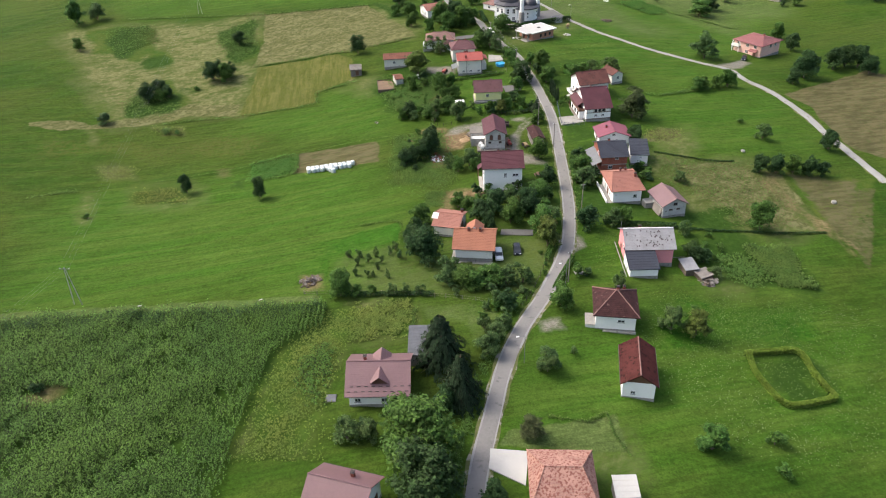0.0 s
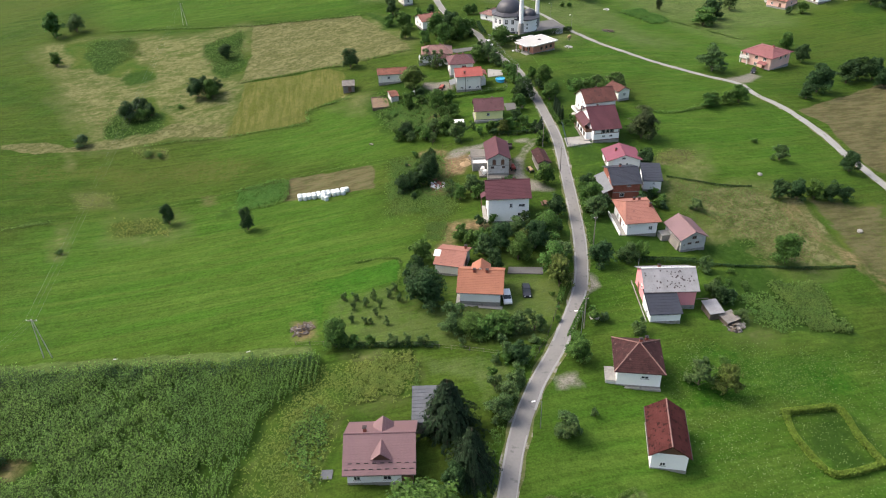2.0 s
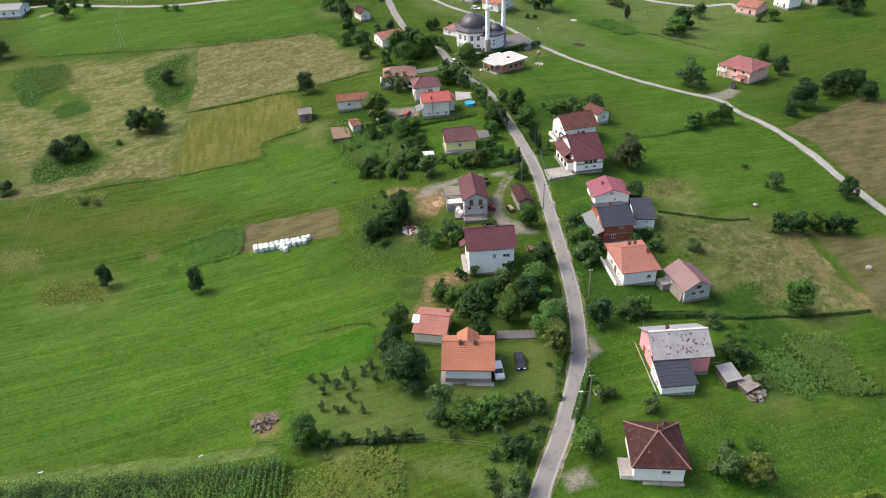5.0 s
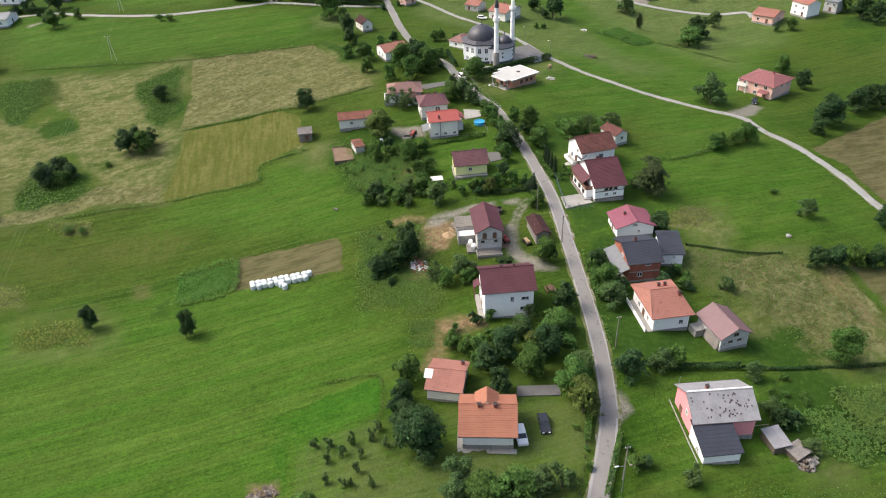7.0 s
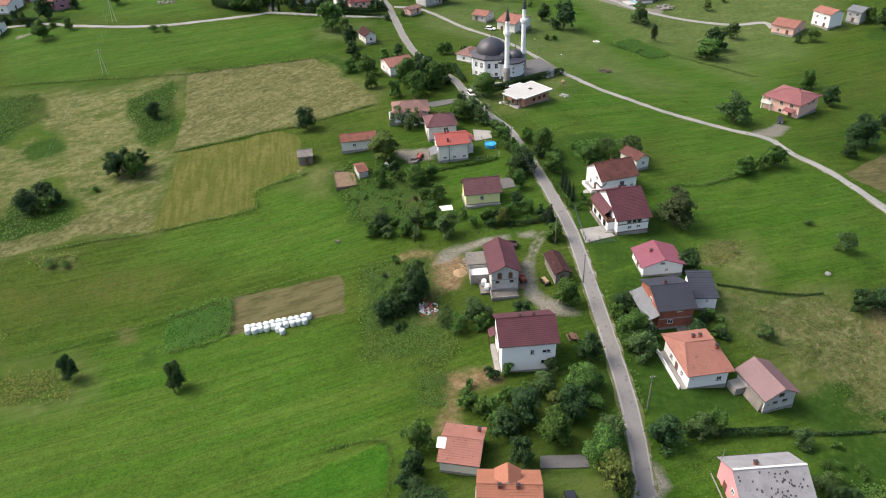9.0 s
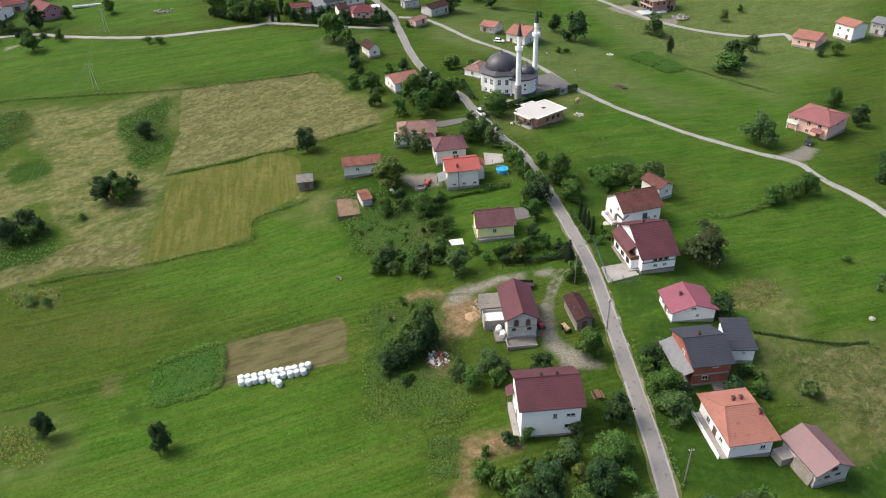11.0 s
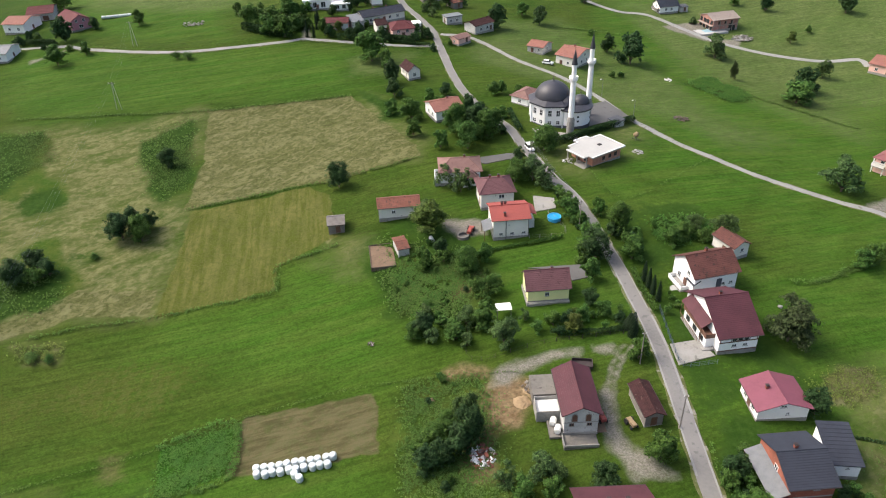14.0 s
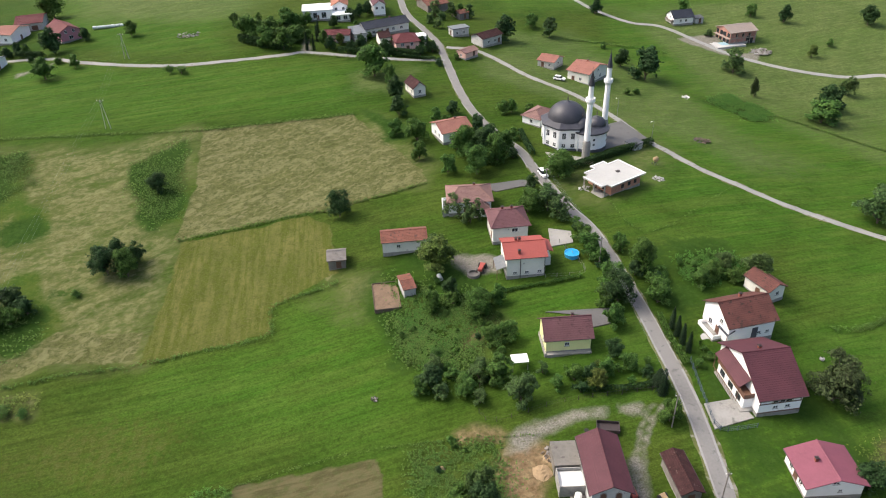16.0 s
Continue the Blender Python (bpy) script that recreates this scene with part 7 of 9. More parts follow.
plant("shrub", -94.6, 165.5, 2.8, 1.7)
plant("darkbush", -72.5, 93.0, 2.9, 2.6)
plant("dark", -9.7, 185.3, 5.2, 5.2)
plant("dark", -7.0, 186.0, 5.6, 5.6)
plant("dark", -4.6, 187.8, 6.0, 6.6)
plant("granddark", -2.8, 190.0, 6.2, 8.0)
plant("greyish", -1.9, 192.7, 4.4, 8.6)
plant("greyish", -3.7, 193.8, 4.2, 7.0)
plant("leafy", -5.9, 193.4, 5.0, 4.4)
plant("leafy", -8.5, 191.5, 4.6, 3.6)
plant("bushy", -10.3, 189.5, 3.6, 2.8)
plant("greyish", 8.1, 181.1, 5.5, 5.2)
plant("leafy", 9.6, 177.9, 3.7, 3.9)
plant("leafy", -11.6, 218.0, 3.8, 4.0)
plant("dark", -9.4, 219.4, 5.0, 5.2)
plant("leafy", -3.3, 216.4, 4.4, 4.6)
plant("greyish", -0.6, 220.3, 5.1, 4.8)
plant("leafy", 2.8, 219.5, 5.4, 5.6)
plant("greyish", 6.3, 213.7, 6.4, 6.1)
plant("leafy", 5.9, 229.6, 5.0, 5.2)
plant("leafy", -8.6, 240.6, 5.2, 5.4)
plant("leafy", 1.6, 240.4, 4.6, 4.6)
plant("golden", -6.6, 254.0, 9.0, 8.6)
plant("leafy", 0.6, 237.9, 6.1, 6.4)
plant("bushy", 13.2, 215.6, 3.2, 2.8)
plant("leafy", 16.7, 217.4, 3.6, 3.7)
plant("dark", 19.7, 217.1, 3.6, 3.9)
plant("leafy", 22.9, 218.0, 3.6, 3.8)
plant("leafy", 26.8, 219.0, 3.6, 3.8)
plant("cypress", 31.4, 212.5, 2.6, 6.8)
plant("leafy", 30.9, 206.4, 4.5, 4.8)
plant("leafy", 28.1, 182.9, 6.0, 6.3)
plant("leafy", 27.0, 230.5, 5.3, 5.6)
plant("leafy", 27.0, 237.8, 4.8, 5.1)
plant("leafy", 32.4, 242.8, 5.9, 6.2)
plant("dark", 33.3, 236.8, 7.1, 7.8)
plant("leafy", 37.5, 237.1, 5.5, 5.8)
plant("dark", 25.1, 222.5, 3.9, 4.3)
plant("leafy", 52.0, 245.4, 5.0, 4.2)
plant("greyish", 61.2, 244.5, 7.4, 7.0)
plant("leafy", 56.0, 244.0, 3.8, 3.4)
plant("bushy", 39.7, 177.2, 3.2, 2.7)
plant("leafy", 36.7, 177.1, 3.4, 3.6)
plant("leafy", 4.0, 156.7, 4.3, 4.5)
plant("leafy", 5.9, 154.7, 3.6, 3.8)
plant("dark", 9.2, 149.5, 5.4, 5.9)
plant("golden", 18.5, 154.2, 3.4, 3.8)
plant("greyish", 26.4, 146.3, 5.3, 5.0)
plant("dark", -6.2, 143.7, 4.9, 5.4)
plant("dark", -7.7, 140.2, 4.0, 4.4)
plant("greyish", 0.6, 121.4, 5.6, 4.6)
plant("greyish", 13.4, 121.6, 4.8, 4.2)
plant("leafy", 7.0, 120.2, 5.4, 4.6)
plant("greyish", 57.3, 142.6, 3.9, 3.7)
plant("dark", 56.0, 131.1, 3.8, 4.2)
plant("bushy", 28.7, 127.5, 1.6, 1.4)
plant("darkbush", 30.6, 123.9, 2.5, 2.2)
plant("orchard", 36.4, 119.6, 2.6, 2.9)
plant("leafy", 89.8, 234.8, 4.9, 5.2)
plant("dark", 17.8, 178.7, 5.1, 5.6)
plant("greyish", 10.5, 180.5, 3.8, 3.7)
plant("orchard", 2.4, 180.8, 3.7, 4.2)
plant("leafy", 4.9, 177.7, 4.3, 4.5)
plant("orchard", 20.0, 163.2, 3.4, 3.9)
plant("darkbush", 29.9, 170.0, 3.0, 2.7)
plant("bushy", 35.0, 167.7, 3.2, 2.7)
plant("dark", 50.5, 169.7, 4.1, 4.5)
plant("bushy", 55.5, 171.1, 3.1, 2.6)
plant("bushy", 52.6, 168.3, 2.7, 2.3)
plant("greyish", -2.2, 275.5, 6.4, 6.1)
plant("orchard", 2.0, 271.3, 6.3, 7.2)
plant("greyish", -8.2, 257.0, 7.9, 7.5)
plant("dark", -4.7, 245.0, 4.3, 4.8)
plant("bushy", -4.0, 241.8, 4.0, 3.6)
plant("leafy", 5.2, 241.2, 4.2, 4.5)
plant("leafy", 2.5, 228.9, 4.8, 5.1)
plant("greyish", -7.8, 216.8, 3.7, 3.5)
plant("bushy", -5.5, 221.1, 3.0, 2.5)
plant("greyish", -0.8, 214.4, 3.4, 3.3)
plant("greyish", -8.6, 223.7, 4.1, 3.9)
plant("bushy", -3.4, 218.7, 3.1, 2.7)
plant("orchard", 11.2, 219.8, 2.7, 3.1)
plant("golden", 20.4, 214.6, 4.4, 4.9)
plant("darkbush", 17.3, 214.3, 3.0, 2.7)
plant("darkbush", 29.8, 217.0, 2.7, 2.4)
plant("bushy", 26.5, 215.0, 2.6, 2.2)
plant("leafy", 16.4, 273.9, 6.4, 6.7)
plant("greyish", 21.3, 274.3, 7.5, 7.1)
plant("greyish", 23.8, 270.8, 6.3, 6.0)
plant("dark", 18.8, 285.3, 4.1, 4.5)
plant("leafy", 26.3, 290.8, 7.4, 7.8)
plant("leafy", 27.6, 254.8, 5.6, 5.8)
plant("leafy", 26.7, 259.9, 4.9, 5.2)
plant("leafy", 29.1, 251.6, 4.0, 4.2)
plant("leafy", 2.7, 304.7, 9.1, 9.6)
plant("dark", 8.9, 303.9, 8.8, 9.6)
plant("leafy", 5.7, 294.5, 8.4, 8.9)
plant("leafy", 11.7, 300.1, 8.6, 9.1)
plant("leafy", 16.6, 310.5, 5.8, 6.1)
plant("leafy", -2.2, 296.0, 5.5, 5.8)
plant("leafy", -10.1, 315.9, 6.9, 7.3)
plant("leafy", -9.7, 305.0, 5.7, 6.0)
plant("dark", -15.5, 333.8, 6.0, 6.6)
plant("dark", -16.4, 344.0, 6.4, 8.6)
plant("leafy", -24.0, 364.8, 11.0, 11.5)
plant("leafy", -18.4, 359.2, 6.2, 6.5)
plant("leafy", -4.0, 328.5, 4.5, 4.7)
plant("dark", 8.2, 320.6, 5.4, 5.9)
plant("leafy", 19.9, 333.8, 4.6, 4.8)
plant("leafy", 17.1, 332.9, 4.2, 4.5)
plant("bushy", 25.9, 335.8, 3.2, 2.7)
plant("dark", 26.5, 403.1, 9.3, 10.2)
plant("leafy", 39.5, 422.6, 5.7, 5.9)
plant("dark", 45.5, 412.0, 7.3, 8.1)
plant("dark", 74.2, 372.5, 14.0, 12.0)
plant("bushy", 62.9, 355.5, 2.9, 2.5)
plant("bushy", 66.4, 356.5, 2.7, 2.3)
plant("dark", 67.9, 383.4, 6.8, 7.5)
plant("greyish", 111.6, 383.2, 9.6, 9.4)
plant("rusty", 110.6, 360.7, 3.0, 7.4)
plant("leafy", 140.8, 439.9, 5.5, 5.8)
plant("dark", 151.8, 430.8, 6.0, 8.0)
plant("dark", 184.5, 422.2, 7.7, 8.5)
plant("golden", 148.3, 395.7, 4.8, 5.2)
plant("leafy", 159.7, 404.4, 3.5, 3.6)
plant("dark", 132.2, 349.0, 10.6, 9.8)
plant("greyish", 145.0, 361.2, 6.2, 7.6)
plant("bushy", 65.6, 403.2, 3.2, 2.7)
plant("leafy", -72.3, 400.0, 9.6, 10.0)
plant("leafy", -81.1, 416.4, 5.3, 5.5)
plant("leafy", -65.0, 392.6, 8.0, 8.2)
plant("leafy", -58.3, 389.4, 8.3, 8.6)
plant("leafy", -55.1, 396.9, 6.2, 6.4)
plant("leafy", -121.3, 411.4, 6.2, 6.5)
plant("leafy", -133.9, 383.8, 4.9, 5.2)
plant("leafy", -141.5, 375.2, 8.2, 8.0)
plant("dark", -148.0, 398.3, 9.0, 9.9)
plant("leafy", -167.0, 449.0, 11.0, 11.0)
plant("shrub", -96.9, 374.3, 5.2, 3.1)
plant("shrub", -92.7, 373.2, 4.8, 2.9)
plant("dark", -83.4, 269.0, 5.7, 6.3)
plant("dark", -79.0, 267.8, 5.4, 5.9)
plant("dark", -101.4, 253.0, 5.5, 6.0)
plant("dark", -97.7, 250.4, 4.4, 4.9)
plant("shrub", -89.0, 256.2, 3.1, 1.8)
plant("leafy", 37.8, 248.6, 7.1, 7.4)
plant("leafy", 39.1, 239.7, 4.7, 4.9)
plant("leafy", 48.2, 242.0, 4.5, 4.7)
plant("greyish", 55.7, 248.3, 4.4, 4.2)
plant("cypress", 38.4, 229.5, 2.2, 5.7)
plant("cypress", 38.7, 227.2, 2.2, 5.7)
plant("cypress", 39.0, 225.0, 2.1, 5.6)
plant("cypress", 39.5, 222.8, 2.1, 5.5)
plant("bushy", 39.8, 218.5, 2.5, 2.1)
plant("shrub", 42.5, 220.3, 2.5, 1.5)
plant("spruce", 31.4, 214.6, 4.3, 4.3)
plant("leafy", -50.1, 398.6, 4.3, 4.4)
plant("cypress", -46.7, 397.6, 2.6, 6.7)
plant("cypress", -29.3, 390.4, 2.5, 6.6)
plant("dark", -20.7, 382.8, 5.4, 5.9)
plant("dark", -7.1, 390.0, 4.7, 5.1)
plant("dark", -3.0, 386.8, 4.2, 4.6)
plant("dark", 1.2, 333.2, 4.2, 4.7)
plant("leafy", -16.4, 320.6, 5.0, 5.3)
plant("leafy", -1.1, 323.2, 4.4, 4.6)
plant("leafy", 113.2, 448.9, 5.6, 5.9)
plant("dark", 74.0, 447.5, 6.1, 6.7)
plant("dark", -35.2, 420.5, 5.1, 5.6)
plant("dark", -28.6, 428.3, 5.2, 5.7)
plant("greyish", -0.2, 429.9, 6.4, 6.8)
plant("greyish", 6.9, 429.7, 6.1, 6.7)
plant("greyish", 14.1, 430.4, 5.4, 5.9)
plant("orchard", -21.6, 135.2, 1.7, 2.6)
plant("orchard", -19.3, 131.5, 1.6, 2.6)
plant("orchard", -19.2, 134.8, 1.7, 2.6)
plant("orchard", -16.9, 132.6, 1.6, 2.6)
plant("orchard", -15.5, 135.1, 1.7, 2.6)
plant("orchard", -14.7, 128.6, 1.7, 2.7)
plant("orchard", -12.1, 135.5, 1.8, 2.7)
plant("orchard", -11.1, 137.3, 1.7, 2.6)
plant("orchard", -9.9, 133.3, 1.6, 2.6)
plant("orchard", -19.4, 127.2, 1.6, 2.4)
plant("orchard", -16.7, 126.0, 1.5, 2.3)
plant("orchard", -13.9, 131.7, 1.5, 2.3)
plant("orchard", -12.4, 125.4, 1.5, 2.3)
plant("orchard", -15.6, 126.0, 1.3, 1.9)
plant("cypress", -47.2, 406.7, 2.2, 5.8)
plant("dark", -40.8, 389.3, 4.6, 5.1)
plant("dark", -29.2, 387.8, 5.5, 6.0)
plant("dark", -32.8, 384.3, 4.2, 4.6)
plant("darkbush", -18.8, 386.3, 3.4, 3.0)
plant("dark", -7.4, 381.0, 4.1, 4.6)
plant("leafy", -22.8, 399.1, 3.5, 3.7)
plant("leafy", -56.8, 411.2, 6.0, 6.3)
plant("leafy", -53.6, 401.3, 5.2, 5.5)
plant("leafy", -61.1, 418.6, 5.8, 6.0)
plant("leafy", -65.3, 408.6, 5.9, 6.2)
plant("leafy", -52.2, 418.9, 4.1, 4.3)
plant("dark", -41.5, 412.3, 4.5, 5.0)
plant("dark", -32.0, 425.8, 5.1, 5.7)
plant("dark", -28.7, 431.6, 4.8, 5.2)
plant("greyish", 2.4, 424.8, 3.5, 3.9)
plant("greyish", -2.9, 420.7, 3.8, 3.7)
plant("greyish", 0.3, 414.6, 4.6, 4.3)
plant("bushy", 5.6, 380.5, 2.9, 2.5)
plant("darkbush", -1.1, 374.3, 3.3, 2.9)
plant("dark", -162.9, 403.2, 4.4, 4.8)
plant("leafy", -157.8, 398.8, 3.9, 4.1)
plant("dark", -165.4, 398.9, 3.9, 4.3)
plant("dark", -139.2, 411.0, 4.9, 5.4)
plant("dark", 209.2, 353.4, 9.9, 10.9)
plant("dark", 211.8, 346.5, 8.8, 9.7)
plant("leafy", 175.7, 350.5, 5.4, 5.7)
plant("dark", 169.2, 350.8, 3.5, 3.8)
plant("leafy", 207.9, 363.4, 6.6, 7.0)

plant("cypress", -49.4, 388.2, 2.2, 7.5)
plant("cypress", -47.3, 388.0, 2.0, 7.0)
plant("cypress", -47.6, 403.0, 1.8, 5.5)
plant("cypress", -4.8, 387.6, 2.4, 7.2)
plant("leafy", -59.5, 411.0, 9.0, 8.5)
plant("leafy", -66.0, 404.0, 8.1, 6.8)
plant("leafy", -56.0, 398.5, 6.5, 6.0)
plant("leafy", -63.0, 396.0, 7.0, 6.5)
plant("leafy", -54.0, 413.0, 5.4, 5.5)
plant("golden", -37.8, 393.6, 3.6, 4.6)
plant("leafy", -43.4, 391.8, 5.0, 6.5)
plant("greyish", 115.0, 419.8, 4.0, 3.2)


def thicket(poly, count, kinds, small, large, seed):
    """Undergrowth: bushes of mixed kinds at random within a plot."""
    r = np.random.default_rng(seed)
    xs, ys = [p[0] for p in poly], [p[1] for p in poly]
    n = 0
    for _ in range(count * 30):
        x, y = r.uniform(min(xs), max(xs)), r.uniform(min(ys), max(ys))
        if inside(np.array([x]), np.array([y]), poly)[0] > 0:
            w = r.uniform(small, large)
            plant(kinds[n % len(kinds)], round(x, 1), round(y, 1), w, w * r.uniform(0.75, 1.1))
            n += 1
            if n == count:
                break


thicket([(-14.3, 200.7), (-10.9, 205.8), (1.7, 206.0), (1.8, 201.0), (-3.7, 192.6), (-6.0, 179.1), (-14.2, 181.7)], 9, ("bushy", "shrub", "darkbush"), 1.2, 2.4, 1)
thicket([(4.5, 163.9), (26.9, 165.6), (28.4, 153.8), (12.3, 143.4), (6.4, 152.1)], 16, ("bushy", "darkbush", "bushy"), 2.0, 4.0, 2)
thicket([(-15.2, 231.9), (1.9, 232.2), (8.1, 223.3), (5.8, 214.3), (-13.1, 218.0)], 10, ("bushy", "darkbush", "shrub"), 1.2, 2.8, 3)
thicket([(-12.0, 250.9), (3.5, 248.1), (5.6, 235.0), (-9.3, 235.9)], 7, ("shrub", "bushy"), 1.2, 2.6, 4)
thicket([(26.4, 270.5), (30.5, 264.0), (32.2, 244.4), (30.1, 233.6), (27.5, 244.8), (25.6, 259.7)], 12, ("bushy", "darkbush"), 1.8, 3.6, 5)
thicket([(32.7, 259.1), (42.4, 258.6), (41.3, 236.3), (36.1, 236.6)], 12, ("bushy", "darkbush", "shrub"), 2.0, 4.2, 6)
thicket([(45.9, 250.7), (58.9, 256.2), (58.6, 245.5), (46.3, 242.6)], 14, ("shrub", "bushy"), 1.4, 2.8, 7)
thicket([(-48.7, 415.1), (-19.2, 415.7), (-1.2, 407.2), (-0.1, 383.0), (-46.2, 387.5)], 13, ("bushy", "greyish", "darkbush"), 1.8, 3.6, 8)
thicket([(-80.8, 424.1), (-57.8, 415.5), (-49.8, 391.4), (-73.1, 398.6)], 8, ("bushy", "greyish"), 2.5, 4.5, 9)
thicket([(-175.1, 413.5), (-160.7, 412.1), (-143.4, 396.0), (-135.2, 385.1), (-158.6, 386.3)], 8, ("bushy", "darkbush"), 2.0, 4.0, 10)
thicket([(-1.3, 320.4), (18.2, 320.2), (16.3, 299.1), (0.6, 297.8)], 12, ("leafy", "dark"), 3.5, 5.5, 11)
thicket([(37.2, 175.7), (41.5, 173.1), (41.0, 165.3), (35.7, 167.7)], 10, ("bushy", "darkbush"), 1.6, 3.4, 12)
thicket([(38.5, 186.3), (42.4, 183.6), (39.2, 165.1), (35.7, 167.4)], 8, ("bushy", "greyish"), 1.8, 3.2, 13)
thicket([(12.5, 221.2), (31.5, 220.6), (32.2, 215.9), (13.6, 215.3)], 9, ("shrub", "bushy", "golden"), 1.0, 2.0, 14)
thicket([(52.0, 175.2), (58.8, 175.1), (58.6, 169.3), (51.5, 168.2)], 8, ("bushy", "darkbush"), 1.6, 3.2, 15)
thicket([(36.5, 226.4), (39.9, 220.0), (45.1, 216.8), (43.0, 226.0)], 6, ("shrub", "bushy"), 1.0, 2.0, 16)
thicket([(6.2, 116.8), (15.6, 121.8), (16.8, 114.6), (7.5, 96.7), (4.9, 101.0)], 7, ("orchard", "bushy", "greyish"), 1.8, 3.2, 17)
thicket([(-4.6, 286.7), (2.6, 284.2), (4.4, 272.1), (-2.5, 272.0)], 5, ("greyish", "orchard"), 2.5, 4.0, 18)
thicket([(-7.0, 456.0), (16.4, 460.2), (16.7, 432.2), (-2.9, 424.9)], 7, ("greyish", "bushy"), 2.0, 3.6, 19)
thicket([(45.7, 118.0), (52.8, 118.5), (51.4, 108.2), (44.1, 106.2)], 5, ("greyish", "shrub"), 1.6, 3.4, 20)
thicket([(57.9, 142.2), (66.4, 142.0), (61.1, 129.3), (56.6, 131.9)], 8, ("shrub", "bushy"), 1.2, 2.4, 21)
thicket([(-16.4, 250.8), (2.1, 246.4), (4.1, 231.9), (3.5, 216.7), (-11.0, 219.1), (-16.3, 233.8)], 12, ("bushy", "shrub"), 1.0, 2.2, 22)
thicket([(18.6, 130.5), (24.2, 135.5), (24.8, 129.2), (18.7, 116.3), (15.7, 114.6)], 4, ("bushy", "shrub"), 1.4, 2.4, 23)


# ---- standing crops and rank growth (stuff)
def blades(name, rng, xs, ys, height, leaves, length, width, material, label, category, lean=0.9, uneven=0.0, row=None):
    """Plants of arching blades at the given places, in one mesh; row: the direction of the rows and how far the blades stray from it."""
    n = len(xs)
    zs = land(xs, ys)
    height = height * (1 + uneven * 0.6 * wobble(xs, ys, 0.35) + uneven * rng.normal(size=n) * 0.5)
    out = []
    for k in range(leaves):
        a = rng.random(n) * math.tau
        if row:
            a = row[0] + math.pi * rng.integers(0, 2, n) + row[1] * rng.normal(size=n)
        z0 = zs + height * (0.15 + 0.75 * k / leaves) * (0.85 + 0.3 * rng.random(n))
        ln = length * (0.7 + 0.6 * rng.random(n)) * (1.1 - 0.5 * k / leaves)
        dx, dy = np.cos(a), np.sin(a)
        w = width * (0.7 + 0.6 * rng.random(n))
        base = np.stack([xs, ys, z0], 1)
        mid = base + np.stack([dx * ln * 0.5, dy * ln * 0.5, ln * 0.42], 1)
        tip = base + np.stack([dx * ln * lean, dy * ln * lean, ln * (0.25 - 0.3 * rng.random(n))], 1)
        side = np.stack([-dy * w, dx * w, 0 * w], 1)
        out.append(np.stack([base, mid - side, tip, mid + side], 1))
    v = np.concatenate(out, 0).reshape(-1, 3)
    f = np.arange(len(v)).reshape(-1, 4)
    return tagged(link_mesh(name, np_mesh(name, v, f), material), label, category, kind="stuff")


def scattered(rng, poly, density, ragged=0.5):
    xs, ys = [p[0] for p in poly], [p[1] for p in poly]
    n = int((max(xs) - min(xs)) * (max(ys) - min(ys)) * density)
    x, y = rng.uniform(min(xs), max(xs), n), rng.uniform(min(ys), max(ys), n)
    keep = (inside(x, y, poly) + rng.normal(size=n) * ragged > 0.6 * ragged) & (from_road(x, y) > 2.3)
    return x[keep], y[keep]


def strewn(rng, line, width, density):
    p = smooth_line(line, 1.0)
    x, y = [], []
    for a, b in zip(p, p[1:]):
        k = rng.poisson((b - a).length * density)
        t = rng.random(k)
        o = rng.normal(size=k) * width / 2
        d = (b - a).normalized()
        x += list(a.x + (b.x - a.x) * t - d.y * o)
        y += list(a.y + (b.y - a.y) * t + d.x * o)
    x, y = np.array(x), np.array(y)
    keep = from_road(x, y) > 2.2
    return x[keep], y[keep]


rng = np.random.default_rng(7)
maize = [(-110.2, 110.9), (-88.0, 115.8), (-81.9, 117.0), (-66.1, 117.2), (-33.9, 115.8), (-24.3, 116.0), (-24.1, 108.8), (-29.4, 104.8), (-32.1, 101.0), (-33.0, 96.4), (-33.7, 88.0), (-34.1, 79.4), (-34.2, 69.8), (-34.2, 61.3), (-85.2, 64.7)]
u = np.array((math.cos(radians(87.8)), math.sin(radians(87.8))))
v = np.array((-u[1], u[0]))
ii, jj = np.meshgrid(np.arange(-260, 260), np.arange(-190, 190))
cx, cy = -55.0, 92.0
rx = cx + u[0] * ii * 0.27 + v[0] * jj * 0.9
ry = cy + u[1] * ii * 0.27 + v[1] * jj * 0.9
rx, ry = (rx + rng.normal(size=rx.shape) * 0.07).ravel(), (ry + rng.normal(size=ry.shape) * 0.07).ravel()
keep = (inside(rx, ry, maize) > 0) & (rng.random(rx.size) > 0.05)
gx, gy = -70.3, 91.4
clearing = (rx - gx + 0.5 * (ry - gy)) ** 2 / 26 + (ry - gy) ** 2 / 7 > 1
rx, ry = rx[keep & clearing], ry[keep & clearing]
vigour = wobble(rx, ry, 0.11, 3) + 0.7 * wobble(ry, rx, 0.23, 1) + 0.5 * wobble(rx, ry, 0.6, 5)
thin = (vigour < -0.75) & (rng.random(rx.size) < 0.55)
rx, ry, vigour = rx[~thin], ry[~thin], vigour[~thin]
side = rx - 0.05 * ry > -48.0 + 2.5 * wobble(ry, rx, 0.2)
tall = 2.3 + 0.42 * np.clip(vigour, -2, 1.6)
blades("maize_field", rng, rx[~side], ry[~side], tall[~side], 10, 0.7, 0.115, M["corn"], "standing green maize in close rows", "crop", 0.6, 0.5, (radians(87.8), 0.8))
blades("maize_field", rng, rx[side], ry[side], tall[side] - 0.1, 10, 0.55, 0.1, M["corn"], "outer rows of green maize with open furrows", "crop", 0.6, 0.2, (radians(87.8), 0.35))
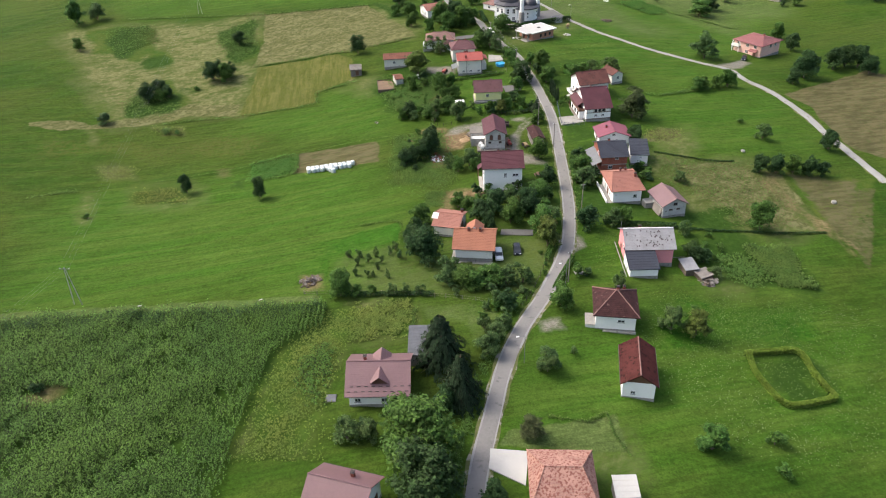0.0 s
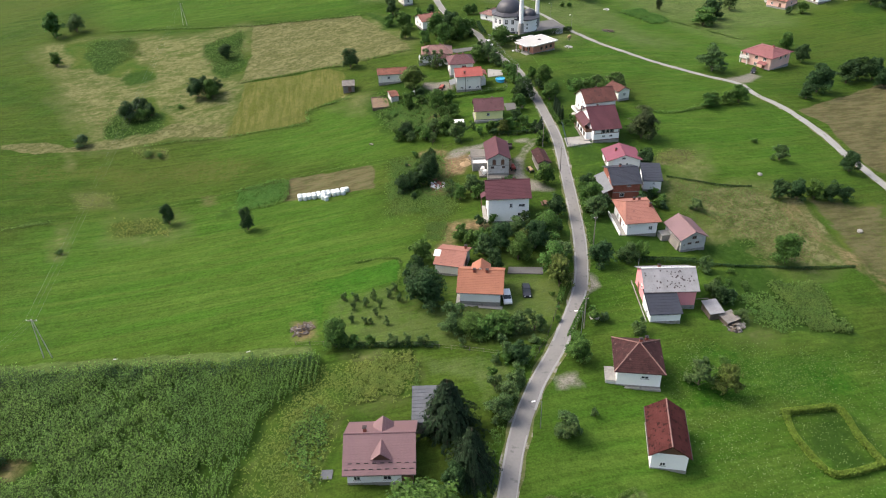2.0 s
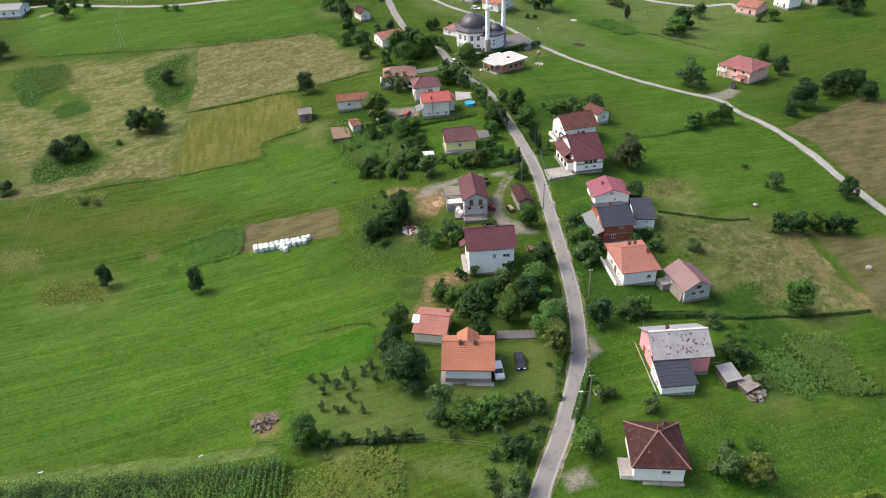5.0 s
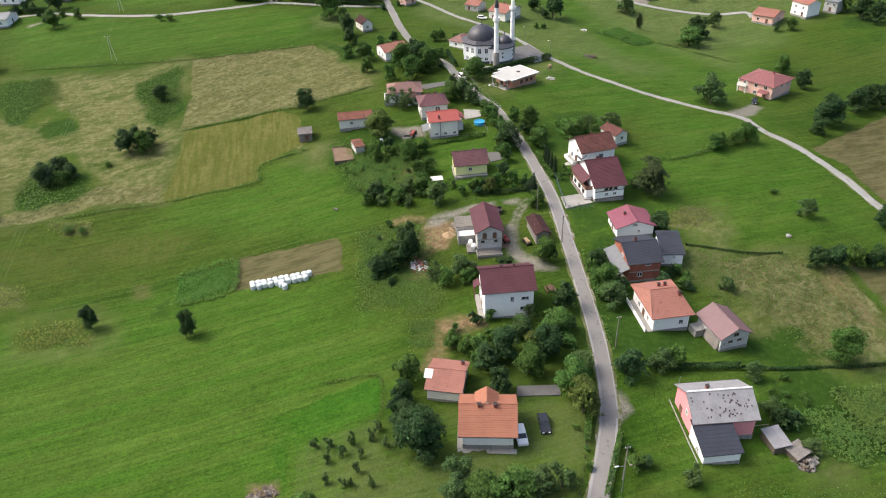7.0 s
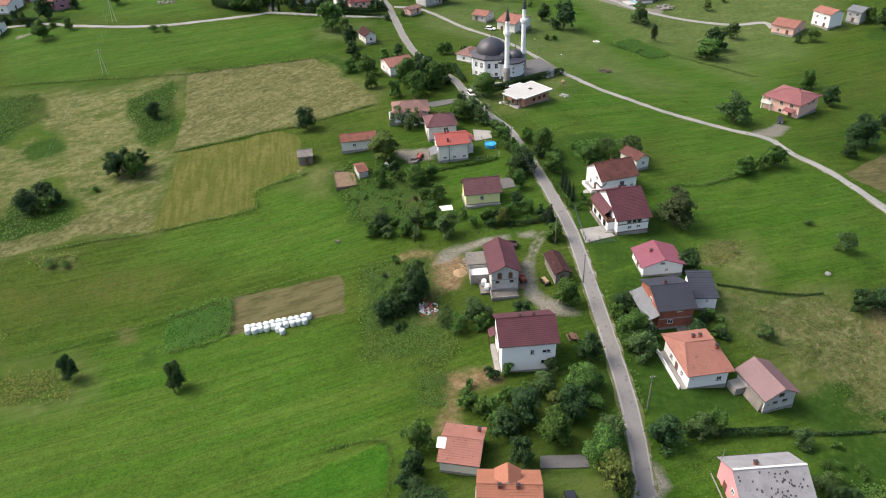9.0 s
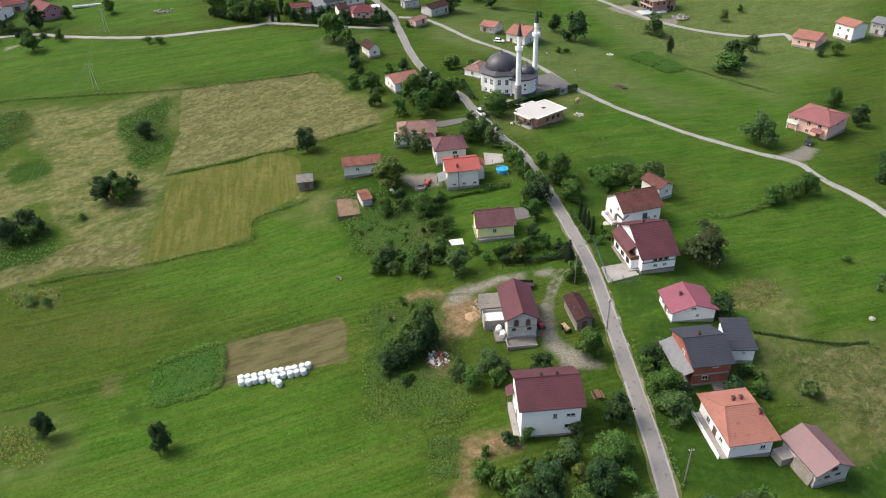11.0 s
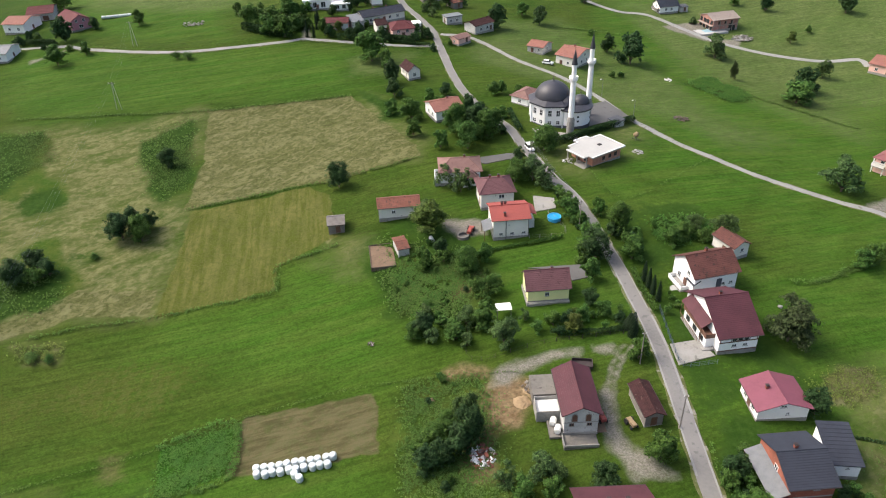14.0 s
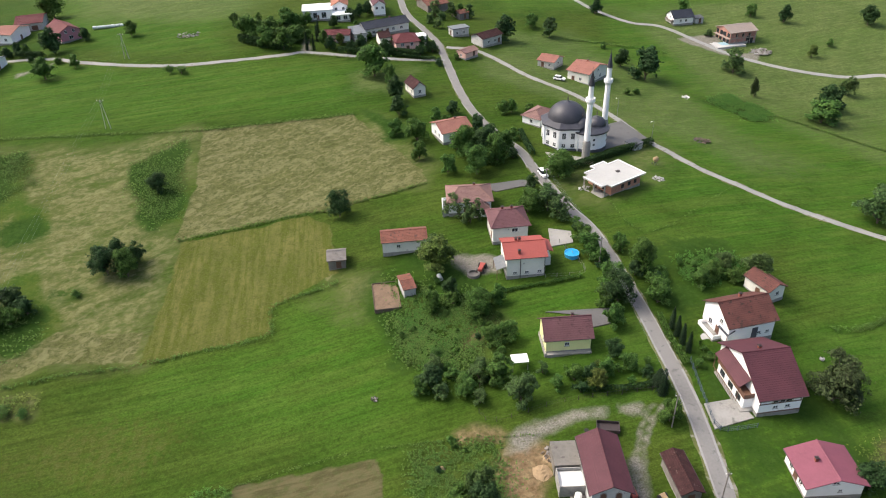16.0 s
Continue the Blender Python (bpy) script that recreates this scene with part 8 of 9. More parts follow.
ex, ey = strewn(rng, [(-92.4, 111.6), (-80.6, 114.2), (-65.2, 114.7), (-48.3, 114.4), (-33.6, 113.7), (-25.2, 114.2)], 2.0, 9)
blades("tall_weeds", rng, ex, ey, 2.2, 9, 0.7, 0.1, M["leafdark"], "dark green weeds along the edge of the maize", "weeds", 0.6, 0.4)


def growth(poly, density, height, material="weed", leaves=5, label="rank green weeds and tall grass", length=None):
    x, y = scattered(rng, poly, density * 3.6, 1.6)
    keep = wobble(x, y, 0.17, density) + 0.7 * wobble(y, x, 0.31, 2) + rng.normal(size=len(x)) * 0.7 > -0.9
    x, y = x[keep], y[keep]
    return blades("tall_weeds", rng, x, y, height * 0.7, leaves, (length or height * 0.8) * 0.65, height * 0.16, M[material], label, "weeds", 0.8, 0.5)


def border(line, width, height, density, material="weed"):
    x, y = strewn(rng, line, width, density)
    return blades("tall_grass", rng, x, y, height, 6, height, height * 0.15, M[material], "strip of tall uncut grass along a field edge", "grass", 0.7)


growth([(-31.0, 99.6), (-24.8, 113.8), (-5.7, 113.6), (-6.5, 105.1), (-19.4, 103.0), (-21.0, 94.3), (-21.6, 73.4), (-34.3, 74.2), (-32.9, 85.0)], 3.4, 0.5, "weedpale", label="pale rank weeds on an idle plot")
growth([(-27.2, 97.3), (-23.3, 102.5), (-20.8, 99.8), (-21.5, 91.0), (-23.1, 85.2), (-25.5, 87.9)], 2.2, 1.0, "corn", label="green bean rows beside an idle plot")
growth([(-57.0, 196.2), (-44.6, 200.7), (-43.4, 189.4), (-55.4, 185.3)], 9, 0.4, "clover", 5, "bright green low crop in a small plot", 0.5)
growth([(69.8, 138.4), (80.2, 139.4), (81.6, 133.4), (81.2, 123.0), (73.7, 122.6), (71.1, 131.5)], 5, 1.1, "rank", 7, "strip of dark green standing crop", 0.7)
growth([(61.6, 133.5), (69.3, 134.9), (71.5, 126.8), (65.9, 121.8), (60.8, 128.1)], 3.5, 0.8, "rank", label="rank leafy plants beside the standing crop")
growth([(42.3, 117.4), (47.5, 119.8), (57.7, 118.5), (76.5, 118.6), (67.0, 103.0), (56.4, 101.9), (47.1, 96.6), (34.6, 97.0)], 1.1, 0.4, "weed", label="uneven rank green meadow growth")
growth([(-14.1, 205.0), (-3.6, 206.4), (2.8, 200.0), (3.7, 187.2), (5.4, 175.9), (-0.2, 168.0), (-13.9, 173.6), (-15.1, 190.4)], 3.2, 0.55, "rank", label="rank green growth round the rubble")
growth([(-18.7, 239.3), (-11.5, 240.6), (3.1, 244.3), (6.2, 229.9), (-1.0, 224.8), (-9.7, 226.2), (-14.1, 225.5)], 2.0, 0.7, "rank", label="rank green growth beside the thicket")
growth([(-140.6, 320.9), (-126.2, 324.1), (-121.3, 306.0), (-124.1, 295.3), (-126.5, 285.2), (-132.6, 292.0), (-143.5, 317.0)], 0.7, 0.7, "rank", label="dark rank weeds in the dry meadow")
growth([(-93.5, 313.8), (-80.5, 330.5), (-77.0, 318.0), (-74.4, 292.6), (-78.3, 280.4), (-84.8, 287.1), (-91.0, 300.9)], 0.7, 0.7, "rank", label="dark rank weeds in the dry meadow")
growth([(-114.2, 249.0), (-108.9, 256.6), (-97.1, 251.5), (-91.1, 242.0), (-95.4, 235.4), (-107.5, 233.3)], 0.7, 0.7, "rank", label="dark rank weeds in the dry meadow")
growth([(-103.8, 197.6), (-98.6, 199.1), (-92.0, 196.7), (-90.5, 190.2), (-99.2, 189.5)], 2.2, 0.5, "weedpale", label="pale dry weeds in the meadow")
growth([(-88.3, 181.7), (-77.2, 184.3), (-71.3, 179.6), (-70.5, 173.4), (-84.4, 173.5)], 2.2, 0.6, "weedpale", label="pale dry weeds in the meadow")
growth([(-96.7, 226.8), (-86.3, 227.5), (-85.2, 221.3), (-91.3, 220.3)], 2.5, 0.8, "weedpale", label="pale brushy weeds on the meadow bank")
growth([(-17, 247), (-9, 247), (0, 240), (2, 234), (-3, 225), (-10, 222), (-15.5, 231)], 2.6, 0.8, "clover", label="bright green rank growth in the open plot")
growth([(46, 252), (60, 256), (62, 249), (50, 241.5), (45, 244)], 3.0, 0.7, "clover", label="bright green vegetable rows behind the house")
growth([(59.6, 198.0), (67.9, 203.2), (74.9, 202.8), (73.3, 195.7), (64.8, 192.2), (58.1, 192.1)], 2.2, 0.5, "weedpale", label="pale rough weeds below the raspberry-roofed house")
growth([(-4.4, 167.0), (0.2, 167.2), (0.7, 158.5), (-4.3, 157.3)], 6.0, 0.5, "rank", label="green vegetable beds beside bare earth")
growth([(-18.8, 116.5), (-6.8, 116.5), (-6.9, 107.5), (-10.0, 104.5), (-14.8, 102.4), (-17.8, 102.7)], 2.6, 0.7, "weedpale", 6, "tall yellowing weeds in the fallow plot", 0.7)
growth([(34, 98), (42, 117), (60, 119), (90, 118), (92, 111), (70, 76), (50, 72), (40, 84)], 0.55, 0.28, "silver", 4, "pale flowering weeds scattered over the meadow")
growth([(36.4, 143.4), (45.0, 144.2), (41.1, 130.2), (32.2, 124.2)], 0.9, 0.4, "weed")
growth([(91.0, 354.8), (101.9, 362.0), (110.7, 343.7), (100.8, 337.2)], 5, 1.0, "clover", label="rows of green potato plants in the meadow")
growth([(-14.3, 200.7), (-10.9, 206.7), (1.7, 206.0), (2.0, 197.7), (-1.7, 178.5), (-14.2, 181.7)], 2.2, 0.7)
growth([(-17.7, 256.0), (-8.8, 250.3), (3.1, 244.3), (4.0, 230.2), (4.5, 216.6), (-12.0, 220.7), (-16.3, 230.5), (-19.9, 241.3)], 0.9, 0.8, "rank")
growth([(61.5, 181.3), (90.4, 182.3), (88.7, 167.5), (94.4, 160.0), (85.5, 146.5), (72.7, 146.6), (65.6, 160.1), (61.3, 175.8)], 0.8, 0.5)
growth([(60.7, 184.3), (88.7, 183.8), (73.7, 161.0), (58.8, 161.5)], 0.8, 0.5)
growth([(-3.8, 166.5), (1.2, 166.5), (0.6, 163.0), (-4.2, 163.0)], 6.0, 0.6)
growth([(-4.4, 160.7), (0.4, 161.0), (-0.2, 157.1), (-4.8, 157.0)], 6.0, 0.6)
growth([(-15.3, 180.0), (1.2, 177.9), (2.8, 166.5), (-5.0, 164.2), (-14.3, 168.6)], 0.8, 0.5)
growth([(-92.2, 310.9), (-79.8, 313.0), (-71.7, 284.7), (-81.0, 284.2)], 3.0, 0.5)
growth([(-133.3, 319.4), (-123.9, 320.5), (-115.5, 303.1), (-122.6, 294.7)], 3.0, 0.5)
border([(-138.3, 330.8), (-107.7, 331.5), (-78.2, 331.8), (-48.6, 334.2), (-30.1, 336.2)], 0.8, 0.6, 5)
border([(-71.7, 275.7), (-48.4, 280.9), (-31.2, 284.2), (-8.2, 291.6)], 0.8, 0.6, 5)
border([(-69.3, 233.4), (-56.3, 236.6), (-43.0, 239.4), (-43.3, 248.1), (-29.2, 254.2)], 0.8, 0.5, 5)
border([(-94.1, 228.5), (-82.4, 231.9), (-69.3, 233.4)], 0.6, 0.5, 4)
border([(-83.9, 188.1), (-69.8, 192.6), (-57.6, 196.3), (-44.8, 201.6), (-24.9, 206.0), (-7.8, 206.4), (8.0, 205.5)], 0.4, 0.3, 5)
border([(-54.9, 185.2), (-43.3, 188.6), (-44.5, 201.2)], 0.6, 0.6, 5, "clover")
border([(-115.5, 176.1), (-109.8, 179.4), (-103.4, 181.5)], 0.8, 0.6, 6)
border([(70.4, 228.2), (80.4, 230.2), (95.5, 240.5), (105.9, 247.0)], 0.8, 0.6, 5)
border([(74.3, 227.2), (93.3, 235.8), (105.6, 242.8)], 0.7, 0.6, 5)
border([(110.7, 343.7), (119.6, 333.8), (133.5, 315.7)], 0.8, 0.6, 5)
border([(51.7, 410.3), (74.3, 406.7), (91.4, 401.0)], 0.8, 0.6, 5)
border([(-58.7, 386.8), (-29.2, 380.4), (-4.5, 376.1)], 0.8, 0.7, 5)
border([(-142.3, 393.1), (-114.3, 384.7), (-92.9, 381.5), (-70.8, 384.4)], 0.8, 0.5, 5)
border([(-57.9, 196.8), (-45.4, 201.4), (-42.9, 190.2)], 0.8, 0.6, 6, "clover")
border([(-1.6, 66.4), (1.0, 76.0), (4.2, 87.3), (6.9, 96.0), (11.1, 107.7), (17.1, 118.2)], 1.0, 0.6, 9)
border([(28.0, 137.3), (32.0, 145.0), (34.9, 165.4), (36.5, 185.6)], 0.8, 0.6, 5)
border([(-20.6, 151.3), (-10.7, 151.0), (-10.5, 139.5)], 0.5, 0.4, 5)
border([(-6.3, 113.3), (-6.5, 104.3)], 0.4, 0.6, 5)
border([(16.1, 82.3), (21.7, 81.2), (25.8, 83.5)], 0.4, 0.5, 5)
border([(25.8, 83.5), (26.3, 78.5), (27.8, 74.3)], 0.3, 0.4, 4)
border([(36.4, 283.7), (43.8, 263.3), (73.9, 287.2)], 0.4, 0.4, 2)


# ---- hedges
def hedge(line, width, height, foliage="leafdark", label="clipped dark green hedge", size=0.16, density=170):
    p = smooth_line(line, 1.0)
    vs, fs = [], []
    for a, b in zip(p, p[1:]):
        ln = (b - a).length
        n = max(4, int(ln * density * height * 0.6))
        t = rng.random(n)
        d = (b - a).normalized()
        o = rng.uniform(-0.5, 0.5, n) * width
        zz = rng.random(n) ** 0.6 * height
        edge = rng.random(n)
        o = np.where(edge < 0.55, np.sign(o) * width * (0.42 + 0.12 * rng.random(n)), o)
        zz = np.where(edge >= 0.55, height * (0.88 + 0.2 * rng.random(n)), zz)
        x, y = a.x + (b.x - a.x) * t - d.y * o, a.y + (b.y - a.y) * t + d.x * o
        c = np.stack([x, y, land(x, y) + zz], 1)
        nr = rng.normal(size=(n, 3)) + np.array([0, 0, 0.6])
        nr /= np.linalg.norm(nr, axis=1)[:, None]
        e = np.cross(nr, rng.normal(size=(n, 3)))
        e /= np.linalg.norm(e, axis=1)[:, None]
        g2 = np.cross(nr, e)
        s = (size * (0.6 + 0.8 * rng.random(n)))[:, None]
        vs.append(np.stack([c - e * s, c - g2 * s * 0.7, c + e * s, c + g2 * s * 0.7], 1).reshape(-1, 3))
    w = np.concatenate(vs)
    return tagged(link_mesh("hedge", np_mesh("hedge", w, np.arange(len(w)).reshape(-1, 4)), M[foliage]), label, "hedge")


hedge([(29.3, 294.0), (38.3, 299.0), (59.0, 313.1)], 1.5, 1.8, density=200, size=0.2)
hedge([(20.7, 318.5), (21.2, 311.2), (22.1, 303.5)], 1.3, 1.6)
hedge([(36.9, 233.0), (37.0, 226.4), (37.9, 218.9)], 1.0, 1.2, "leaf", "clipped light green hedge along the lane")
hedge([(55.7, 99.7), (61.3, 100.8), (66.8, 101.4), (67.3, 95.2), (68.5, 89.6)], 0.8, 1.1, "lime", "rank yellow-green growth round a square garden plot", 0.15, 420)
hedge([(68.5, 89.6), (61.5, 87.4), (58.0, 87.6), (55.9, 94.3), (56.4, 99.4)], 0.8, 1.0, "lime", "rank green growth round a square garden plot", 0.15, 420)
hedge([(38.5, 145.5), (46.5, 145.2), (56.2, 145.1)], 1.1, 1.2)
hedge([(56.4, 145.1), (63.4, 144.6), (72.4, 144.8)], 0.5, 0.5, "leafdark", "low dark bramble strip along a plot edge")
hedge([(72.6, 144.8), (79.4, 144.9), (87.0, 145.8), (94.4, 146.8)], 0.5, 0.5, "leafdark", "low dark bramble strip along a plot edge")
# no plants here: dark foliage stands in for the shadow in a ditch
hedge([(61.6, 186.0), (71.7, 183.3), (77.9, 182.0), (84.2, 182.6)], 0.5, 0.45, "leafdark", "low dark bramble strip along a ditch")
hedge([(15.6, 215.1), (20.5, 214.2), (26.5, 213.9), (32.5, 215.0)], 0.9, 1.1)
hedge([(-170.2, 402.9), (-160.2, 400.1), (-149.1, 395.2)], 1.4, 1.5)
hedge([(-37.8, 386.0), (-27.2, 384.6), (-16.8, 384.0), (-8.1, 382.5)], 1.6, 2.2, density=120, size=0.22)
hedge([(-76.4, 398.9), (-65.9, 393.1), (-55.9, 389.2)], 2.0, 3.0, density=120, size=0.25)
hedge([(-161.3, 397.6), (-155.5, 396.4), (-149.8, 394.8)], 1.8, 2.6, "leafdark", "tall dark green hedge along a garden")
hedge([(-18.9, 384.6), (-13.0, 382.6), (-7.5, 380.9)], 1.4, 2.2, "leafdark", "tall dark green hedge along a garden")
hedge([(-29.0, 387.2), (-22.0, 384.6), (-8.0, 379.6), (-2.0, 379.0)], 1.0, 1.2, "leafdark")
hedge([(5.5, 243.9), (15.4, 245.3), (24.3, 247.1)], 0.6, 0.8, "leaf", "low green hedge below the pool lawn")
hedge([(22.5, 129.4), (24.1, 134.0), (25.2, 136.8)], 0.9, 1.2, "leaf", "green hedge beside the lane")
hedge([(28.5, 130.6), (25.2, 123.9), (22.6, 118.5)], 0.8, 1.0, "leaf", "green hedge beside the lane")
hedge([(-23.4, 119.4), (-14.5, 118.3), (-2.4, 117.5)], 0.9, 0.9)


# ---- wrapped bales
def bale(x, y, k):
    ob = thing("hay_bale", x, y, k * 53, None, "round hay bale in pale white wrap", "bale", "wrapped bales on the meadow")
    bm = bmesh.new()
    lathe(bm, ((0.5, 0.0), (0.64, 0.1), (0.67, 0.6), (0.64, 1.08), (0.52, 1.22), (0.2, 1.26)), sides=14)
    part("wrap", bm, M["bale"], ob)
    bm = bmesh.new()
    lathe(bm, ((0.668, 0.55), (0.678, 0.6), (0.668, 0.65)), sides=14)
    part("tape", bm, M["plastic"], ob)
    return ob


a0, a1 = Vector((-38.7, 189.2)), Vector((-25.6, 190.0))
for k in range(11):
    q = a0.lerp(a1, k / 10)
    bale(q.x + 0.08 * math.sin(k * 3), q.y + 0.1 * math.cos(k * 5), k)
b0, b1 = Vector((-38.4, 187.9)), Vector((-26.4, 188.5))
for k in range(10):
    q = b0.lerp(b1, k / 9)
    bale(q.x + 0.08 * math.sin(k * 2), q.y + 0.1 * math.cos(k * 3), k + 20)
bale(-31.9, 187.1, 40)
bale(-31.0, 186.2, 41)


# ---- cars
def car(x, y, turn, paint, label, length=4.2, width=1.75, height=1.45, estate=0.3):
    ob = thing("car", x, y, turn, z_at(x, y) + 0.02, label, "car")
    hx = width / 2
    bm = bmesh.new()
    prof = ((-length / 2, 0.45, 0.9), (-length / 2 + 0.12, 0.75, 1.0), (-length * 0.2, 0.86, 1.0), (length * 0.36, 0.9, 1.0), (length / 2 - 0.05, 0.8, 0.95), (length / 2, 0.5, 0.88))
    rows = []
    for y0, z, s in prof:
        rows.append([bm.verts.new((sx2 * hx * s, y0, zz)) for sx2, zz in ((-1, 0.28), (-1, z - 0.12), (-0.88, z), (0.88, z), (1, z - 0.12), (1, 0.28))])
    for a, b in zip(rows, rows[1:]):
        for i in range(6):
            j = (i + 1) % 6
            bm.faces.new((a[i], a[j], b[j], b[i]))
    bm.faces.new(rows[0]), bm.faces.new(rows[-1][::-1])
    part("body", bm, M[paint], ob)
    bm = bmesh.new()
    rear = length * (0.36 + estate * 0.3)
    lo = [bm.verts.new(p) for p in ((-hx * 0.9, -length * 0.24, 0.84), (hx * 0.9, -length * 0.24, 0.84), (hx * 0.9, rear, 0.86), (-hx * 0.9, rear, 0.86))]
    hi = [bm.verts.new(p) for p in ((-hx * 0.76, -length * 0.09, height - 0.06), (hx * 0.76, -length * 0.09, height - 0.06), (hx * 0.76, rear - 0.3, height - 0.08), (-hx * 0.76, rear - 0.3, height - 0.08))]
    for i in range(4):
        j = (i + 1) % 4
        bm.faces.new((lo[i], lo[j], hi[j], hi[i]))
    bm.faces.new(hi)
    part("glasshouse", bm, M["glass"], ob, "dark car windows")
    bm = bmesh.new()
    box(bm, -hx * 0.8, hx * 0.8, -length * 0.09 - 0.05, rear - 0.24, height - 0.08, height, 0.035)
    part("roof", bm, M[paint], ob)
    for sx2 in (-1, 1):
        for wy in (-length * 0.31, length * 0.3):
            bm = bmesh.new()
            tube(bm, (sx2 * (hx - 0.2), wy, 0.3), (sx2 * (hx + 0.01), wy, 0.3), 0.31, 0.31, 14)
            w = part("wheel", bm, M["tyre"], ob)
            bm = bmesh.new()
            tube(bm, (sx2 * (hx + 0.01), wy, 0.3), (sx2 * (hx + 0.02), wy, 0.3), 0.19, 0.17, 10)
            part("rim", bm, M["steel"], w)
        bm = bmesh.new()
        box(bm, sx2 * hx * 0.62 - 0.16, sx2 * hx * 0.62 + 0.16, -length / 2 + 0.0, -length / 2 + 0.1, 0.58, 0.72)
        part("headlight", bm, M["frame"], ob)


car(12.2, 131.9, 0, "carwhite", "white estate car parked beside the orange-roofed house", estate=0.35)
car(16.5, 134.0, -2, "carblack", "black saloon car parked on the grass", 4.4, estate=0.0)
car(23.1, 291.9, 14, "carwhite", "white van standing by the mosque lane", 3.9, 1.7, 1.6, 0.4)
car(120.5, 271.6, -30, "carblack", "dark car in front of the pink house")
car(41.1, 365.3, 60, "carwhite", "white car beside the orange-roofed house")

# ---- pool
pool = thing("swimming_pool", 23.5, 254.8, 0, None, "round blue above-ground swimming pool", "pool")
bm = bmesh.new()
lathe(bm, ((1.6, -0.3), (1.6, 0.9), (1.68, 0.95), (1.68, 1.0), (1.54, 1.0), (1.54, 0.6)), sides=28)
part("pool_wall", bm, M["bluewall"], pool)
bm = bmesh.new()
lathe(bm, ((1.53, 0.65), (1.53, 0.8)), sides=28)
part("water", bm, M["blue"], pool)


# ---- poles, wires, lamps
def pole(x, y, h, label="slim wooden electricity pole beside the lane", frame=False, turn=0.0, arm=1.1):
    ob = thing("utility_pole", x, y, turn, None, label, "pole")
    bm = bmesh.new()
    if frame:
        tube(bm, (-0.9, 0, -0.5), (-0.1, 0, h), 0.1, 0.07, 8)
        tube(bm, (0.9, 0, -0.5), (0.1, 0, h), 0.1, 0.07, 8)
    else:
        tube(bm, (0, 0, -0.5), (0, 0, h), 0.14, 0.09, 8)
    part("post", bm, M["oldwood" if frame else "wood"], ob)
    bm = bmesh.new()
    box(bm, -arm, arm, -0.06, 0.06, h - 0.4, h - 0.28)
    part("crossarm", bm, M["wood"], ob)
    for u2 in (-arm * 0.9, 0.0, arm * 0.9):
        bm = bmesh.new()
        lathe(bm, ((0.05, h - 0.28), (0.07, h - 0.2), (0.03, h - 0.08)), u2, 0, 8)
        part("insulator", bm, M["frame"], ob)
    return ob


def wires(tops, gap=1.0, sag=0.9, r=0.016):
    for a, b in zip(tops, tops[1:]):
        d = (b - a).normalized()
        s = Vector((-d.y, d.x, 0))
        for k in (-1, 0, 1):
            bm = bmesh.new()
            pts = [a.lerp(b, i / 14) + s * k * gap - Vector((0, 0, sag * 4 * (i / 14) * (1 - i / 14))) for i in range(15)]
            rings = [[bm.verts.new(p + s * r * e + Vector((0, 0, r * g3))) for e, g3 in ((1, 0), (0, 1), (-1, 0), (0, -1))] for p in pts]
            for p, q in zip(rings, rings[1:]):
                for i in range(4):
                    bm.faces.new((p[i], p[(i + 1) % 4], q[(i + 1) % 4], q[i]))
            tagged(part("power_line", bm, M["steel"], None), "thin overhead power line wire", "wire", "overhead wires")


spots = [Vector(p) for p in ((-116.5, 388.5), (-106.9, 335.7), (-78.6, 122.7), (-98.0, 40.0))]
tops = []
for p in spots:
    pole(p.x, p.y, 9.5, "twin-legged wooden power pole in the meadow", True, -6)
    tops.append(Vector((p.x, p.y, z_at(p.x, p.y) + 9.5)))
wires(tops, 1.0, 0.9, 0.01)
spots = [Vector(p) for p in ((26.0, 121.7), (34.5, 152.4), (33.2, 189.3), (30.8, 205.0), (28.8, 250.7), (22.0, 281.7))]
tops = []
for p in spots:
    pole(p.x, p.y, 7.5, arm=0.4)
    tops.append(Vector((p.x, p.y, z_at(p.x, p.y) + 7.5)))
wires(tops[2:], 0.35, 0.6, 0.014)


def street_lamp(x, y, turn):
    ob = thing("street_lamp", x, y, turn, None, "slim street lamp beside the lane", "lamp")
    bm = bmesh.new()
    tube(bm, (0, 0, -0.4), (0, 0, 6), 0.07, 0.05, 8)
    part("post", bm, M["steel"], ob)
    bm = bmesh.new()
    tube(bm, (0, 0, 6), (-1.2, 0, 6.3), 0.04, 0.03, 6)
    part("arm", bm, M["steel"], ob)
    bm = bmesh.new()
    box(bm, -1.7, -1.1, -0.12, 0.12, 6.24, 6.36, 0.03)
    part("lamp_head", bm, M["frame"], ob)


street_lamp(13.6, 95.7, 10)
street_lamp(25.0, 119.3, 5)
street_lamp(54.2, 334.8, 40)
street_lamp(59.9, 316.2, 40)


